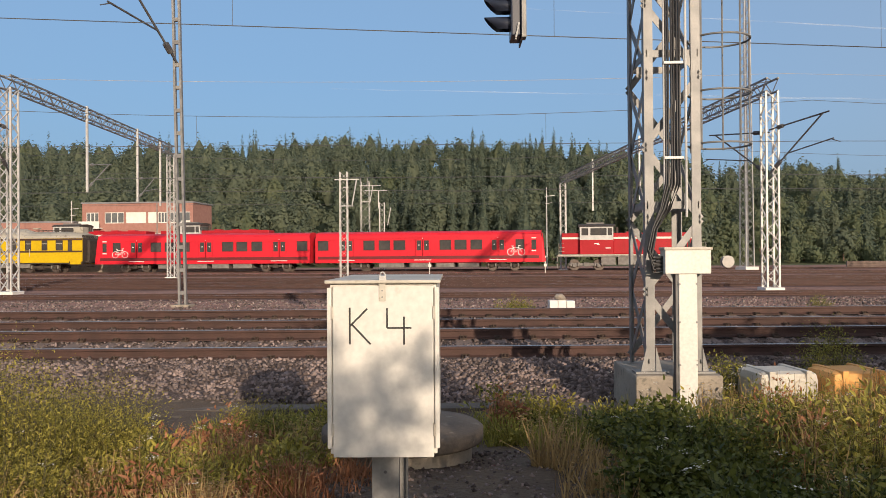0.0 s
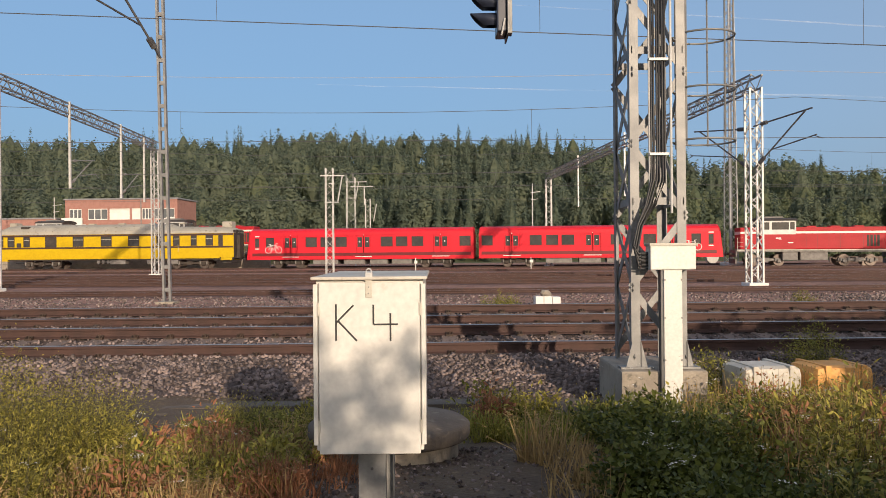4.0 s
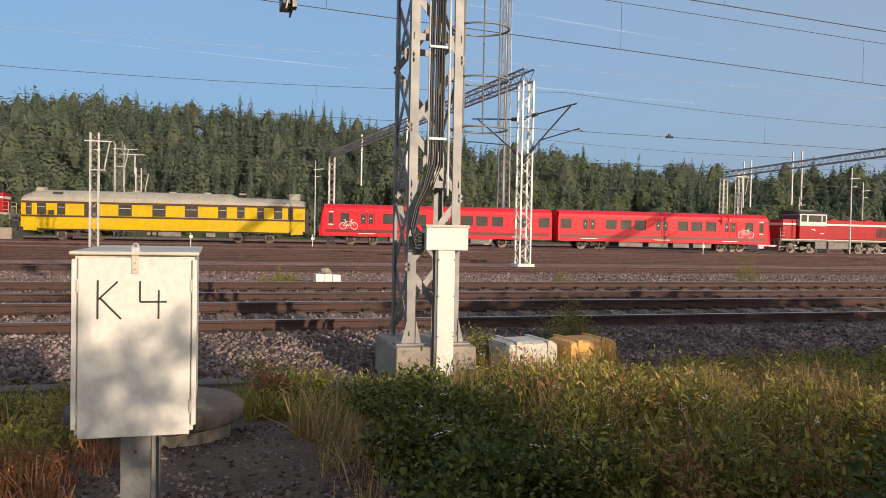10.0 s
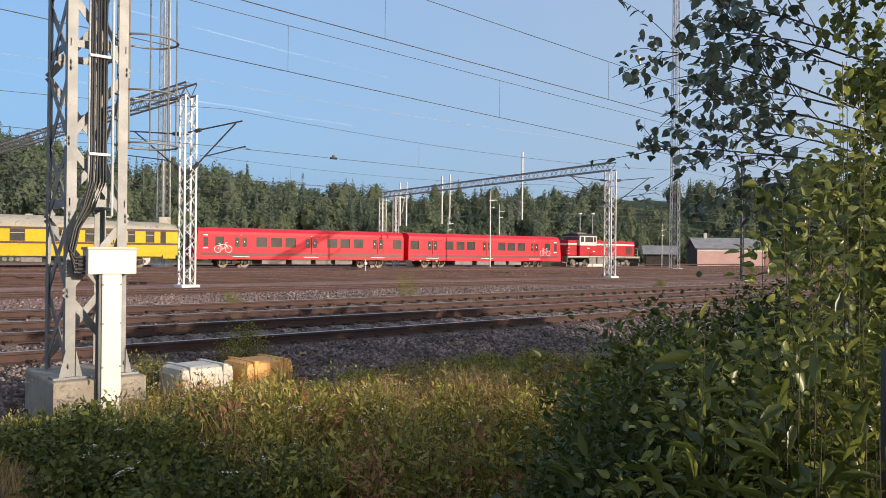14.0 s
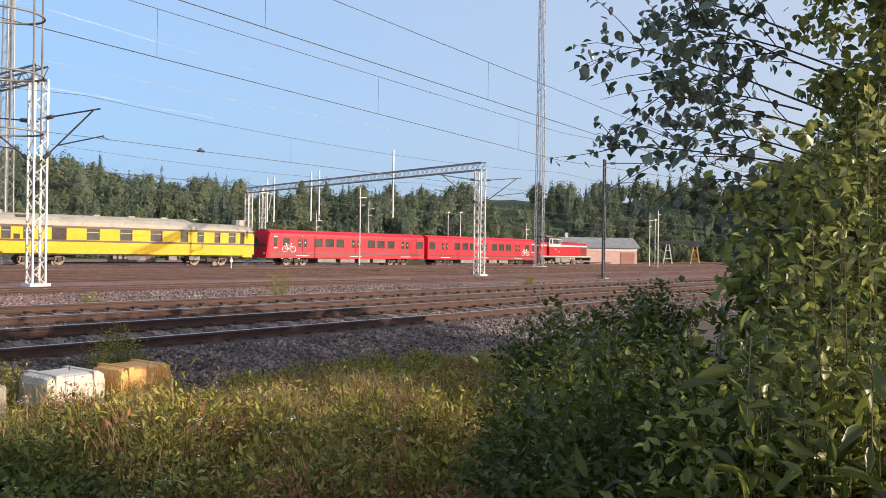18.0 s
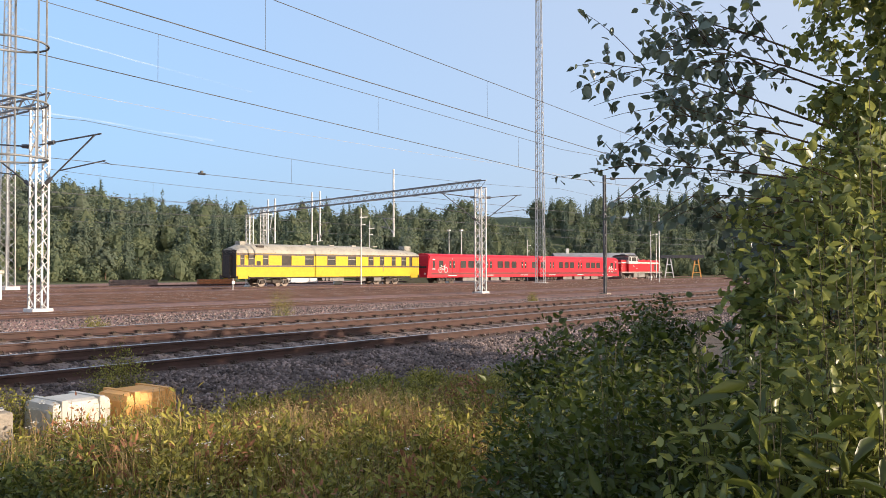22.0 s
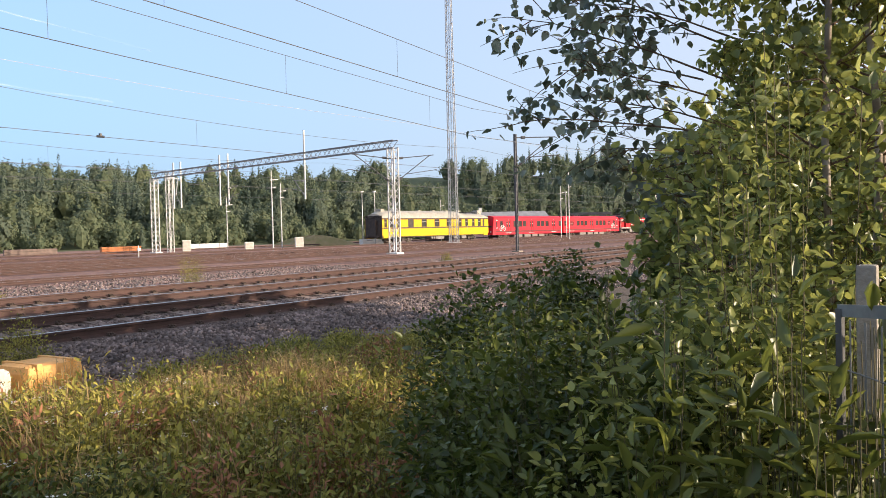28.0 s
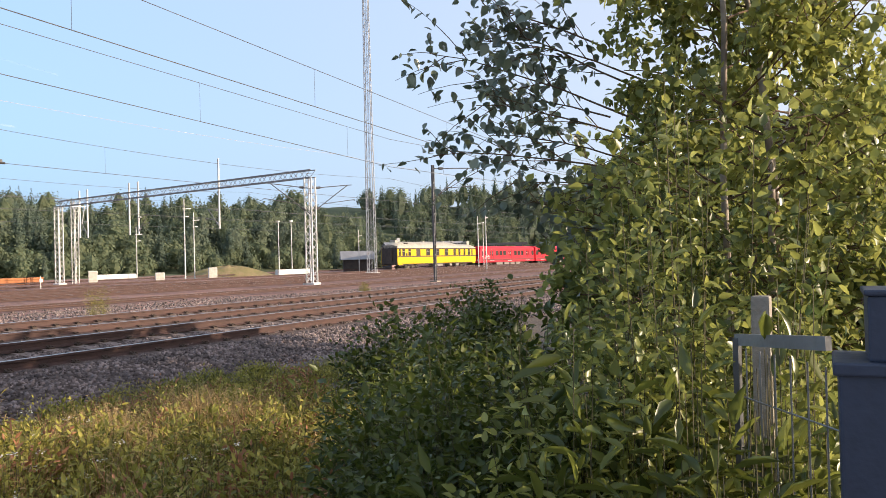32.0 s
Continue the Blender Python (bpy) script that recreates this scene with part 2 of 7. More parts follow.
M = {
    "ice": thin_ice(),
    "galv": surface("galvanised_steel", (0.18, 0.182, 0.183), (0.265, 0.263, 0.255), 4, 0.55, 0.3, 0.1, 60, (0.25, 0.235, 0.21), 0.66),
    "galv_light": surface("pale_galvanised_steel", (0.44, 0.44, 0.43), (0.55, 0.55, 0.53), 2, 0.5, 0.15, 0.1, 40, vary=0.1),
    "steel_dark": surface("dark_steel", (0.07, 0.07, 0.075), (0.11, 0.11, 0.11), 4, 0.5, 0.3, 0.1, 50),
    "hood": surface("blue_black_enamel", (0.018, 0.024, 0.042), (0.028, 0.034, 0.055), 4, 0.35, 0, 0.02),
    "heap": surface("tan_dry_earth", (0.26, 0.19, 0.10), (0.18, 0.15, 0.06), 0.7, 0.95, 0, 0.6, 8, (0.16, 0.16, 0.05), 0.58, dist=0.05),
    "logo_green": surface("green_vinyl", (0.10, 0.30, 0.06), (0.12, 0.34, 0.07), 2, 0.5, 0, 0),
    "cable": surface("black_cable", (0.02, 0.02, 0.022), (0.035, 0.035, 0.035), 6, 0.5, 0.0, 0.1),
    "white_paint": surface("white_enamel", (0.67, 0.655, 0.61), (0.60, 0.585, 0.54), 1.4, 0.45, 0, 0.05, 30, (0.50, 0.47, 0.40), 0.70),
    "white_old": surface("weathered_white_paint", (0.56, 0.53, 0.46), (0.44, 0.41, 0.35), 3, 0.55, 0, 0.12, 40, (0.35, 0.30, 0.22), 0.66),
    "marker": surface("black_marker", (0.015, 0.015, 0.015), (0.03, 0.03, 0.03), 20, 0.5, 0, 0),
    "concrete": surface("grey_concrete", (0.35, 0.305, 0.245), (0.26, 0.225, 0.185), 3, 0.9, 0, 0.5, 50, (0.20, 0.18, 0.145), 0.6),
    "concrete_dark": surface("lichened_dark_concrete", (0.155, 0.125, 0.10), (0.10, 0.082, 0.066), 2.2, 0.95, 0, 0.5, 40, (0.20, 0.17, 0.135), 0.62),
    "rail_side": surface("rusty_rail", (0.085, 0.045, 0.037), (0.06, 0.034, 0.029), 3, 0.75, 0.2, 0.3, 60),
    "rail_top": surface("polished_rail_head", (0.52, 0.48, 0.44), (0.42, 0.39, 0.36), 2, 0.36, 0.9, 0.05, 60),
    "sleeper": surface("concrete_sleeper", (0.23, 0.168, 0.14), (0.16, 0.12, 0.10), 3, 0.9, 0, 0.4, 50, vary=0.15),
    "clip": surface("rail_fastening_steel", (0.06, 0.045, 0.035), (0.09, 0.06, 0.045), 8, 0.7, 0.4, 0.1),
    "ballast": surface("ballast_stone", (0.25, 0.195, 0.178), (0.13, 0.105, 0.098), 1.2, 0.95, 0, 0.5, 60, vary=0.6, island=True, gloss=0.15),
    "ballast_bed": surface("ballast_bed", (0.16, 0.122, 0.108), (0.09, 0.07, 0.063), 14, 1.0, 0, 1.0, 30, (0.22, 0.17, 0.155), 0.6, dist=0.05, gloss=0.1, grain=0.4),
    "yellow_box": surface("weathered_yellow_plastic", (0.82, 0.42, 0.12), (0.68, 0.33, 0.09), 4, 0.6, 0, 0.2, 40, (0.42, 0.23, 0.09), 0.66),
    "red": surface("bright_red_paint", (0.64, 0.020, 0.036), (0.57, 0.017, 0.032), 0.6, 0.5, 0, 0.02, 6, gloss=0.25),
    "red_dark": surface("dark_red_stripe", (0.16, 0.012, 0.016), (0.12, 0.01, 0.012), 1, 0.5, 0, 0.02),
    "red_loco": surface("signal_red_paint", (0.40, 0.013, 0.022), (0.35, 0.012, 0.018), 0.8, 0.5, 0, 0.03, 8, gloss=0.25),
    "cream": surface("cream_white_paint", (0.74, 0.70, 0.64), (0.68, 0.64, 0.58), 1, 0.45, 0, 0.02),
    "white_mark": surface("white_vinyl", (0.80, 0.78, 0.76), (0.76, 0.74, 0.72), 2, 0.5, 0, 0),
    "yellow": surface("yellow_coach_paint", (0.58, 0.395, 0.009), (0.52, 0.35, 0.009), 0.6, 0.5, 0, 0.03, 7, (0.38, 0.24, 0.03), 0.68, gloss=0.25),
    "brown_stripe": surface("dark_brown_band", (0.07, 0.035, 0.02), (0.05, 0.025, 0.018), 1, 0.5, 0, 0),
    "coach_roof": surface("dusty_grey_roof", (0.40, 0.37, 0.31), (0.32, 0.30, 0.25), 0.8, 0.7, 0, 0.1, 20, (0.22, 0.19, 0.15), 0.6),
    "under": surface("grimy_running_gear", (0.075, 0.06, 0.05), (0.05, 0.042, 0.038), 3, 0.8, 0.2, 0.3, 20),
    "under_grey": surface("grey_running_gear", (0.24, 0.228, 0.215), (0.16, 0.15, 0.14), 3, 0.7, 0.2, 0.3, 20),
    "wheel": surface("wheel_steel", (0.16, 0.13, 0.11), (0.11, 0.09, 0.08), 3, 0.5, 0.6, 0.1),
    "glass_dark": surface("dark_train_glass", (0.045, 0.045, 0.045), (0.07, 0.065, 0.06), 1, 0.12, 0, 0, 4, gloss=0.6),
    "glass": surface("window_glass", (0.10, 0.11, 0.12), (0.14, 0.15, 0.15), 0.5, 0.08, 0, 0, 4, gloss=0.6),
    "brick": surface("red_brick_wall", (0.37, 0.19, 0.155), (0.31, 0.155, 0.125), 2, 0.9, 0, 0.3, 12, (0.40, 0.22, 0.18), 0.6),
    "plaster": surface("white_window_panel", (0.76, 0.74, 0.70), (0.68, 0.66, 0.62), 1, 0.6, 0, 0.05),
    "roof_grey": surface("grey_roofing", (0.26, 0.26, 0.27), (0.20, 0.20, 0.21), 1, 0.8, 0, 0.2, 10),
    "wood_pink": surface("pale_red_board_wall", (0.58, 0.38, 0.34), (0.52, 0.33, 0.30), 1, 0.85, 0, 0.2, 10),
    "yard": surface("red_brown_yard_gravel", (0.36, 0.215, 0.175), (0.25, 0.155, 0.128), 0.35, 1.0, 0, 0.8, 11, (0.19, 0.13, 0.105), 0.58, dist=0.04, gloss=0.08, grain=0.45),
    "soil": surface("dark_soil", (0.085, 0.06, 0.042), (0.12, 0.085, 0.055), 1.5, 0.95, 0, 0.8, 30, (0.16, 0.12, 0.08), 0.6, dist=0.03),
    "stem": surface("green_brown_stem", (0.10, 0.085, 0.035), (0.06, 0.055, 0.025), 9, 0.8, 0, 0.1),
    "bark": surface("brown_bark", (0.14, 0.085, 0.05), (0.09, 0.055, 0.035), 8, 0.9, 0, 0.6, 40),
    "bark_birch": surface("birch_bark", (0.45, 0.40, 0.34), (0.16, 0.12, 0.09), 9, 0.8, 0, 0.4, 40),
    "wood": surface("weathered_grey_wood", (0.34, 0.31, 0.26), (0.23, 0.20, 0.165), 6, 0.85, 0, 0.5, 60),
    "post_blue": surface("blue_grey_painted_steel", (0.040, 0.052, 0.085), (0.030, 0.040, 0.066), 3, 0.55, 0.1, 0.15, 50, (0.10, 0.10, 0.10), 0.66),
    # willow leaf colours come in sunlit and shaded copies, chosen by place
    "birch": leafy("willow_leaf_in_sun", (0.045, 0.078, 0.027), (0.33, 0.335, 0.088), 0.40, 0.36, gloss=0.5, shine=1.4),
    # dark green tinted blue to stand for sky reflected in the sprays
    "birch_blue": leafy("skylit_birch_leaf", (0.040, 0.064, 0.052), (0.18, 0.22, 0.145), 0.32, 0.28, gloss=0.9),
    # willow leaf brightened as though the sun lay on it
    "willow_lit": leafy("lit_willow_leaf", (0.020, 0.040, 0.008), (0.18, 0.195, 0.038), 0.36, 0.36, gloss=0.5, shine=1.4),
    "raspberry": leafy("raspberry_leaf", (0.018, 0.036, 0.009), (0.165, 0.18, 0.038), 0.3, gloss=0.3),
    # the same leaf darkened to stand for shade
    "willow": leafy("shaded_willow_leaf", (0.011, 0.026, 0.006), (0.094, 0.114, 0.020), 0.30, 0.40, gloss=0.30, shine=1.4),
    "shrub": leafy("shrub_leaf", (0.040, 0.054, 0.012), (0.35, 0.325, 0.066), 0.3, gloss=0.3),
    "broom": leafy("broom_shoot", (0.145, 0.138, 0.028), (0.43, 0.37, 0.075), 0.3, 0.6),
    "flower": leafy("white_umbel", (0.60, 0.58, 0.50), (0.75, 0.73, 0.66), 0.2, 0.8),
    "dry": leafy("dry_grass", (0.19, 0.118, 0.050), (0.50, 0.345, 0.150), 0.3, 0.7),
    "grass": leafy("green_grass", (0.11, 0.125, 0.022), (0.38, 0.34, 0.075), 0.35, 0.6),
    "rusty_leaf": leafy("red_brown_dead_leaf", (0.25, 0.095, 0.048), (0.42, 0.20, 0.10), 0.25, 0.7),
    # distance haze is mixed into these pale, greyed needle and leaf colours
    "pine": leafy("hazed_pine_needles", (0.128, 0.165, 0.128), (0.190, 0.222, 0.152), 0.52, 1.0, gloss=0.05, broad=0.25),
    "spruce": leafy("hazed_spruce_needles", (0.105, 0.146, 0.118), (0.162, 0.198, 0.142), 0.52, 1.0, gloss=0.05, broad=0.25),
    "decid": leafy("hazed_birch_leaves", (0.136, 0.180, 0.118), (0.208, 0.238, 0.142), 0.55, 1.0, gloss=0.05, broad=0.25),
    "bark_far": surface("far_trunk_bark", (0.20, 0.12, 0.075), (0.12, 0.08, 0.06), 1, 0.9, 0, 0),
    "logs": surface("orange_timber", (0.46, 0.17, 0.06), (0.36, 0.13, 0.05), 3, 0.8, 0, 0.2),
    "wire": surface("dark_wire", (0.11, 0.115, 0.12), (0.15, 0.15, 0.15), 2, 0.5, 0.4, 0),
    # pale colour imitates sun catching the feeder wire
    "wire_sunlit": surface("sunlit_feeder_wire", (0.50, 0.50, 0.50), (0.44, 0.44, 0.44), 2, 0.4, 0.3, 0),
    "hill": surface("forest_floor", (0.06, 0.08, 0.03), (0.085, 0.095, 0.04), 0.2, 0.95, 0, 0.2, 5),
    "tank": surface("white_drum", (0.42, 0.40, 0.37), (0.34, 0.33, 0.31), 2, 0.5, 0, 0),
}

# ---- mesh tools ----


class Build:
    """Collects plain pieces of one mesh."""

    def __init__(self):
        self.v, self.f = [], []

    def poly(self, pts, faces):
        k = len(self.v)
        self.v += [tuple(p) for p in pts]
        self.f += [tuple(i + k for i in f) for f in faces]
        return self

    def box(self, x0, x1, y0, y1, z0, z1, c=0.0):
        """A box, its edges cut off by c."""
        if c <= 0:
            p = [(x, y, z) for z in (z0, z1) for y in (y0, y1) for x in (x0, x1)]
            return self.poly(p, [(0, 2, 3, 1), (4, 5, 7, 6), (0, 1, 5, 4), (2, 6, 7, 3), (0, 4, 6, 2), (1, 3, 7, 5)])
        bm = bmesh.new()
        bmesh.ops.create_cube(bm, size=1)
        bmesh.ops.scale(bm, vec=(x1 - x0, y1 - y0, z1 - z0), verts=bm.verts)
        bmesh.ops.translate(bm, vec=((x0 + x1) / 2, (y0 + y1) / 2, (z0 + z1) / 2), verts=bm.verts)
        bmesh.ops.bevel(bm, geom=bm.edges[:], offset=c, segments=2, affect="EDGES", profile=0.6)
        bm.verts.index_update()
        self.poly([v.co for v in bm.verts], [[v.index for v in f.verts] for f in bm.faces])
        bm.free()
        return self

    def bar(self, p, q, w, h=None, up=(0, 0, 1)):
        """A straight bar of section w x h from p to q."""
        h = h or w
        p, q = Vector(p), Vector(q)
        d = (q - p).normalized()
        u = Vector(up)
        if abs(d.dot(u)) > 0.98:
            u = Vector((0, 1, 0))
        s = d.cross(u).normalized() * w / 2
        t = s.cross(d).normalized() * h / 2
        pts = [e + a * s + b * t for e in (p, q) for a, b in ((-1, -1), (1, -1), (1, 1), (-1, 1))]
        return self.poly(pts, [(0, 1, 2, 3), (7, 6, 5, 4), (0, 4, 5, 1), (1, 5, 6, 2), (2, 6, 7, 3), (3, 7, 4, 0)])

    def tube(self, pts, r, n=8, r2=None, cap=True):
        """A round tube along points."""
        pts = [Vector(p) for p in pts]
        k, m = len(self.v), len(pts)
        for i, p in enumerate(pts):
            d = (pts[min(i + 1, m - 1)] - pts[max(i - 1, 0)]).normalized()
            u = Vector((0, 0, 1)) if abs(d.z) < 0.9 else Vector((1, 0, 0))
            s = d.cross(u).normalized()
            t = s.cross(d)
            rr = r if r2 is None else r + (r2 - r) * i / (m - 1)
            self.v += [tuple(p + rr * (math.cos(a) * s + math.sin(a) * t)) for a in (j * math.tau / n for j in range(n))]
        for i in range(m - 1):
            for j in range(n):
                a, b = k + i * n + j, k + i * n + (j + 1) % n
                self.f.append((a, b, b + n, a + n))
        if cap:
            self.f.append(tuple(k + j for j in range(n))[::-1])
            self.f.append(tuple(k + (m - 1) * n + j for j in range(n)))
        return self

    def disc(self, c, axis, r, w, n=16, c2=0.0):
        """A short cylinder round an axis through c, of width w."""
        a = Vector(axis).normalized() * w / 2
        return self.tube([Vector(c) - a, Vector(c) + a], r, n)

    def mesh(self, name, mats, smooth=False):
        me = bpy.data.meshes.new(name)
        me.from_pydata(self.v, [], self.f)
        me.validate()
        for m in mats if isinstance(mats, (list, tuple)) else [mats]:
            me.materials.append(m)
        if smooth:
            me.shade_smooth()
        return me


def part(name, b, material, parent=None, label="", smooth=False, kind=""):
    ob = new(name, b if isinstance(b, bpy.types.Mesh) else b.mesh(name, material, smooth))
    ob.parent = parent
    return tagged(ob, label, kind=kind)


def thing(name, label, category, m=None, group="", kind=""):
    ob = new(name)
    ob.empty_display_size = 0.2
    if m is not None:
        ob.matrix_basis = m
    return tagged(ob, label, category, group, kind)


GROUND = ([-20, 5.5, 7.5, 9.2, 11.2, 11.5, 12.1, 14.1, 15.3, 16.1, 18.2, 19.6, 21], [0.03, 0.03, -0.18, -0.18, -0.005, 0.0, 0.038, 0.158, 0.105, 0.125, 0.228, 0.08, -0.04])


EDGE = ([-400, 20, 60, 110, 160, 205, 235, 245], [117, 115, 118, 112, 95, 60, 0, -120])


def wood_depth(x, y):
    """How far a place lies behind the edge of the wood."""
    ey = float(np.interp(x, *EDGE))
    ex = float(np.interp(-y, [-v for v in EDGE[1][2:]], EDGE[0][2:])) if y < 118 else 60
    return y - ey if x < 110 else min(y - ey, (x - ex) * 1.2) if x < 245 else (x - ex)


def ground_z(x, y):
    """The lie of the land: a shallow ditch before the line, a flat yard that falls a little, a wooded slope behind."""
    z = float(np.interp(y - 0.02 * min(max(x, -30), 120) * (9 < y < 20), *GROUND))
    if x > 20 and y > 21:
        z -= 0.003 * (min(x, 180) - 20)
    e = wood_depth(x, y)
    if e > 0:
        f = min(e / 84, 1.0)
        k = 0.72 * f + 0.28 * math.sin(math.pi / 2 * f)
        side = 0.76 + 0.24 / (1 + math.exp((x - 38) / 20))
        z += k * 24.4 * side * (0.93 + 0.07 * math.sin(x * 0.035 + 1))
    return z


def bulk(name, verts, faces, material, label="", category="", parent=None, kind="stuff"):
    """Many alike small pieces as one mesh. verts: pieces x corners x 3; faces: the corner lists of one piece."""
    n, k = verts.shape[:2]
    f = np.array(faces)
    side = f.shape[1]
    idx = (np.arange(n)[:, None, None] * k + f[None]).reshape(-1)
    me = bpy.data.meshes.new(name)
    me.vertices.add(n * k)
    me.vertices.foreach_set("co", verts.astype(np.float32).ravel())
    me.loops.add(len(idx))
    me.loops.foreach_set("vertex_index", idx.astype(np.int32))
    me.polygons.add(len(idx) // side)
    me.polygons.foreach_set("loop_start", np.arange(0, len(idx), side, dtype=np.int32))
    me.update(calc_edges=True)
    me.materials.append(material)
    if k == 9:
        me.shade_smooth()
    ob = new(name, me)
    ob.parent = parent
    return tagged(ob, label, category, kind=kind)


def turns(rng, n, tilt=math.pi):
    """n random rotation matrices: any heading, a lean of up to tilt, any spin."""
    a, b, c = rng.uniform(0, math.tau, n), rng.uniform(-tilt, tilt, n), rng.uniform(0, math.tau, n)
    def rz(t):
        o = np.zeros((n, 3, 3)); o[:, 0, 0] = np.cos(t); o[:, 0, 1] = -np.sin(t); o[:, 1, 0] = np.sin(t); o[:, 1, 1] = np.cos(t); o[:, 2, 2] = 1
        return o
    rx = np.zeros((n, 3, 3)); rx[:, 0, 0] = 1; rx[:, 1, 1] = np.cos(b); rx[:, 1, 2] = -np.sin(b); rx[:, 2, 1] = np.sin(b); rx[:, 2, 2] = np.cos(b)
    return rz(a) @ rx @ rz(c)


LEAF = np.array([(0, 0, 0), (-0.30, 0.30, 0.06), (-0.26, 0.62, 0.05), (0, 1, -0.06), (0.26, 0.62, 0.05), (0.30, 0.30, 0.06)])
LEAF_LONG = LEAF * (0.55, 1, 0.7)
LEAF_F = [(0, 3, 2, 1), (0, 5, 4, 3)]
# a rounder leaf, folded along its midrib and bent at the tip
LEAF_ROUND = np.array([(0, 0, 0), (0, 0.48, -0.05), (0, 1, -0.16), (-0.20, 0.10, 0.05), (-0.33, 0.40, 0.08), (-0.17, 0.76, -0.01), (0.20, 0.10, 0.05), (0.33, 0.40, 0.08), (0.17, 0.76, -0.01)])
LEAF_ROUND_F = [(0, 1, 4, 3), (1, 2, 5, 4), (0, 6, 7, 1), (1, 7, 8, 2)]
STONE = np.array([(-1, -1, -0.7), (1, -0.8, -0.8), (0.9, 1, -0.7), (-0.8, 0.9, -0.8), (-0.7, -0.9, 0.6), (0.8, -0.6, 0.8), (0.7, 0.8, 0.6), (-0.9, 0.6, 0.8)]) * 0.5
STONE_F = [(0, 3, 2, 1), (4, 5, 6, 7), (0, 1, 5, 4), (1, 2, 6, 5), (2, 3, 7, 6), (3, 0, 4, 7)]


def leaves_at(rng, pts, size, shape=LEAF, tilt=1.5):
    n = len(pts)
    rot = turns(rng, n, tilt)
    s = size * rng.uniform(0.6, 1.25, n)
    return np.einsum("nij,kj->nki", rot, shape) * s[:, None, None] + np.asarray(pts)[:, None]


def aimed(rng, pts, way, size, shape, lift=0.3, wild=0.4):
    """Leaves that grow out of pts along way, tilted by lift, each with a turn of its own."""
    n = len(pts)
    y = way / np.maximum(np.linalg.norm(way, axis=1), 1e-6)[:, None] + (0, 0, lift) + rng.normal(0, wild, (n, 3))
    y /= np.linalg.norm(y, axis=1)[:, None]
    x = np.cross(y, (0, 0, 1) + rng.normal(0, 0.5, (n, 3)))
    x /= np.linalg.norm(x, axis=1)[:, None]
    z = np.cross(x, y)
    q = shape[None, :, 0:1] * x[:, None] + shape[None, :, 1:2] * y[:, None] + shape[None, :, 2:3] * z[:, None]
    return q * (size * rng.uniform(0.55, 1.25, n))[:, None, None] + np.asarray(pts)[:, None]


# ---- ground ----


def lay_ground():
    xs = np.r_[-2500, -1200, -600, -300, np.arange(-200, -20, 10), np.arange(-20, 40, 1.0), np.arange(40, 300, 8), 320, 400, 600, 1200, 2500]
    ys = np.r_[-1500, -500, -150, -50, -20, -10, np.arange(-6, 22, 0.5), np.arange(22, 118, 4), np.arange(118, 210, 6), 240, 300, 500, 1000, 3000]
    b = Build()
    verts = []
    for y in ys:
        for x in xs:
            z = ground_z(x, y)
            if -20 < x < 40 and y < 10:
                z += 0.05 * noise.noise(Vector((x * 0.5, y * 0.5, 0.3)))
            verts.append((x, y, z))
    nx = len(xs)
    faces, mi = [], []
    for j in range(len(ys) - 1):
        for i in range(nx - 1):
            faces.append((j * nx + i, j * nx + i + 1, (j + 1) * nx + i + 1, (j + 1) * nx + i))
            yc = (ys[j] + ys[j + 1]) / 2
            xc = (xs[i] + xs[i + 1]) / 2
            mi.append(0 if yc < 9.4 else 1 if yc < 20.5 else 3 if wood_depth(xc, yc) > -9 else 2)
    me = bpy.data.meshes.new("ground")
    me.from_pydata(verts, [], faces)
    for k in ("soil", "ballast_bed", "yard", "hill"):
        me.materials.append(M[k])
    me.polygons.foreach_set("material_index", mi)
    me.shade_smooth()
    tagged(new("ground", me), "railway yard ground of soil, ballast and red-brown gravel", "ground", kind="structure")


def rail_mesh(length, head_w=0.072, h=0.172, foot=0.15):
    """A flat-bottomed rail along x, the running surface polished."""
    prof = [(-foot / 2, 0), (foot / 2, 0), (foot / 2, 0.012), (0.02, 0.03), (0.01, 0.045), (0.01, h - 0.05), (head_w / 2, h - 0.038), (head_w / 2, h - 0.008), (head_w / 2 - 0.01, h), (-head_w / 2 + 0.01, h), (-head_w / 2, h - 0.008), (-head_w / 2, h - 0.038), (-0.01, h - 0.05), (-0.01, 0.045), (-0.02, 0.03), (-foot / 2, 0.012)]
    n = len(prof)
    v = [(x, y, z) for x in (-length / 2, length / 2) for y, z in prof]
    f = [(i, (i + 1) % n, (i + 1) % n + n, i + n) for i in range(n)] + [tuple(range(n))[::-1], tuple(range(n, 2 * n))]
    me = bpy.data.meshes.new("rail")
    me.from_pydata(v, [], f)
    me.materials.append(M["rail_side"])
    me.materials.append(M["rail_top"])
    for i in (8,):
        me.polygons[i].material_index = 1
    return me


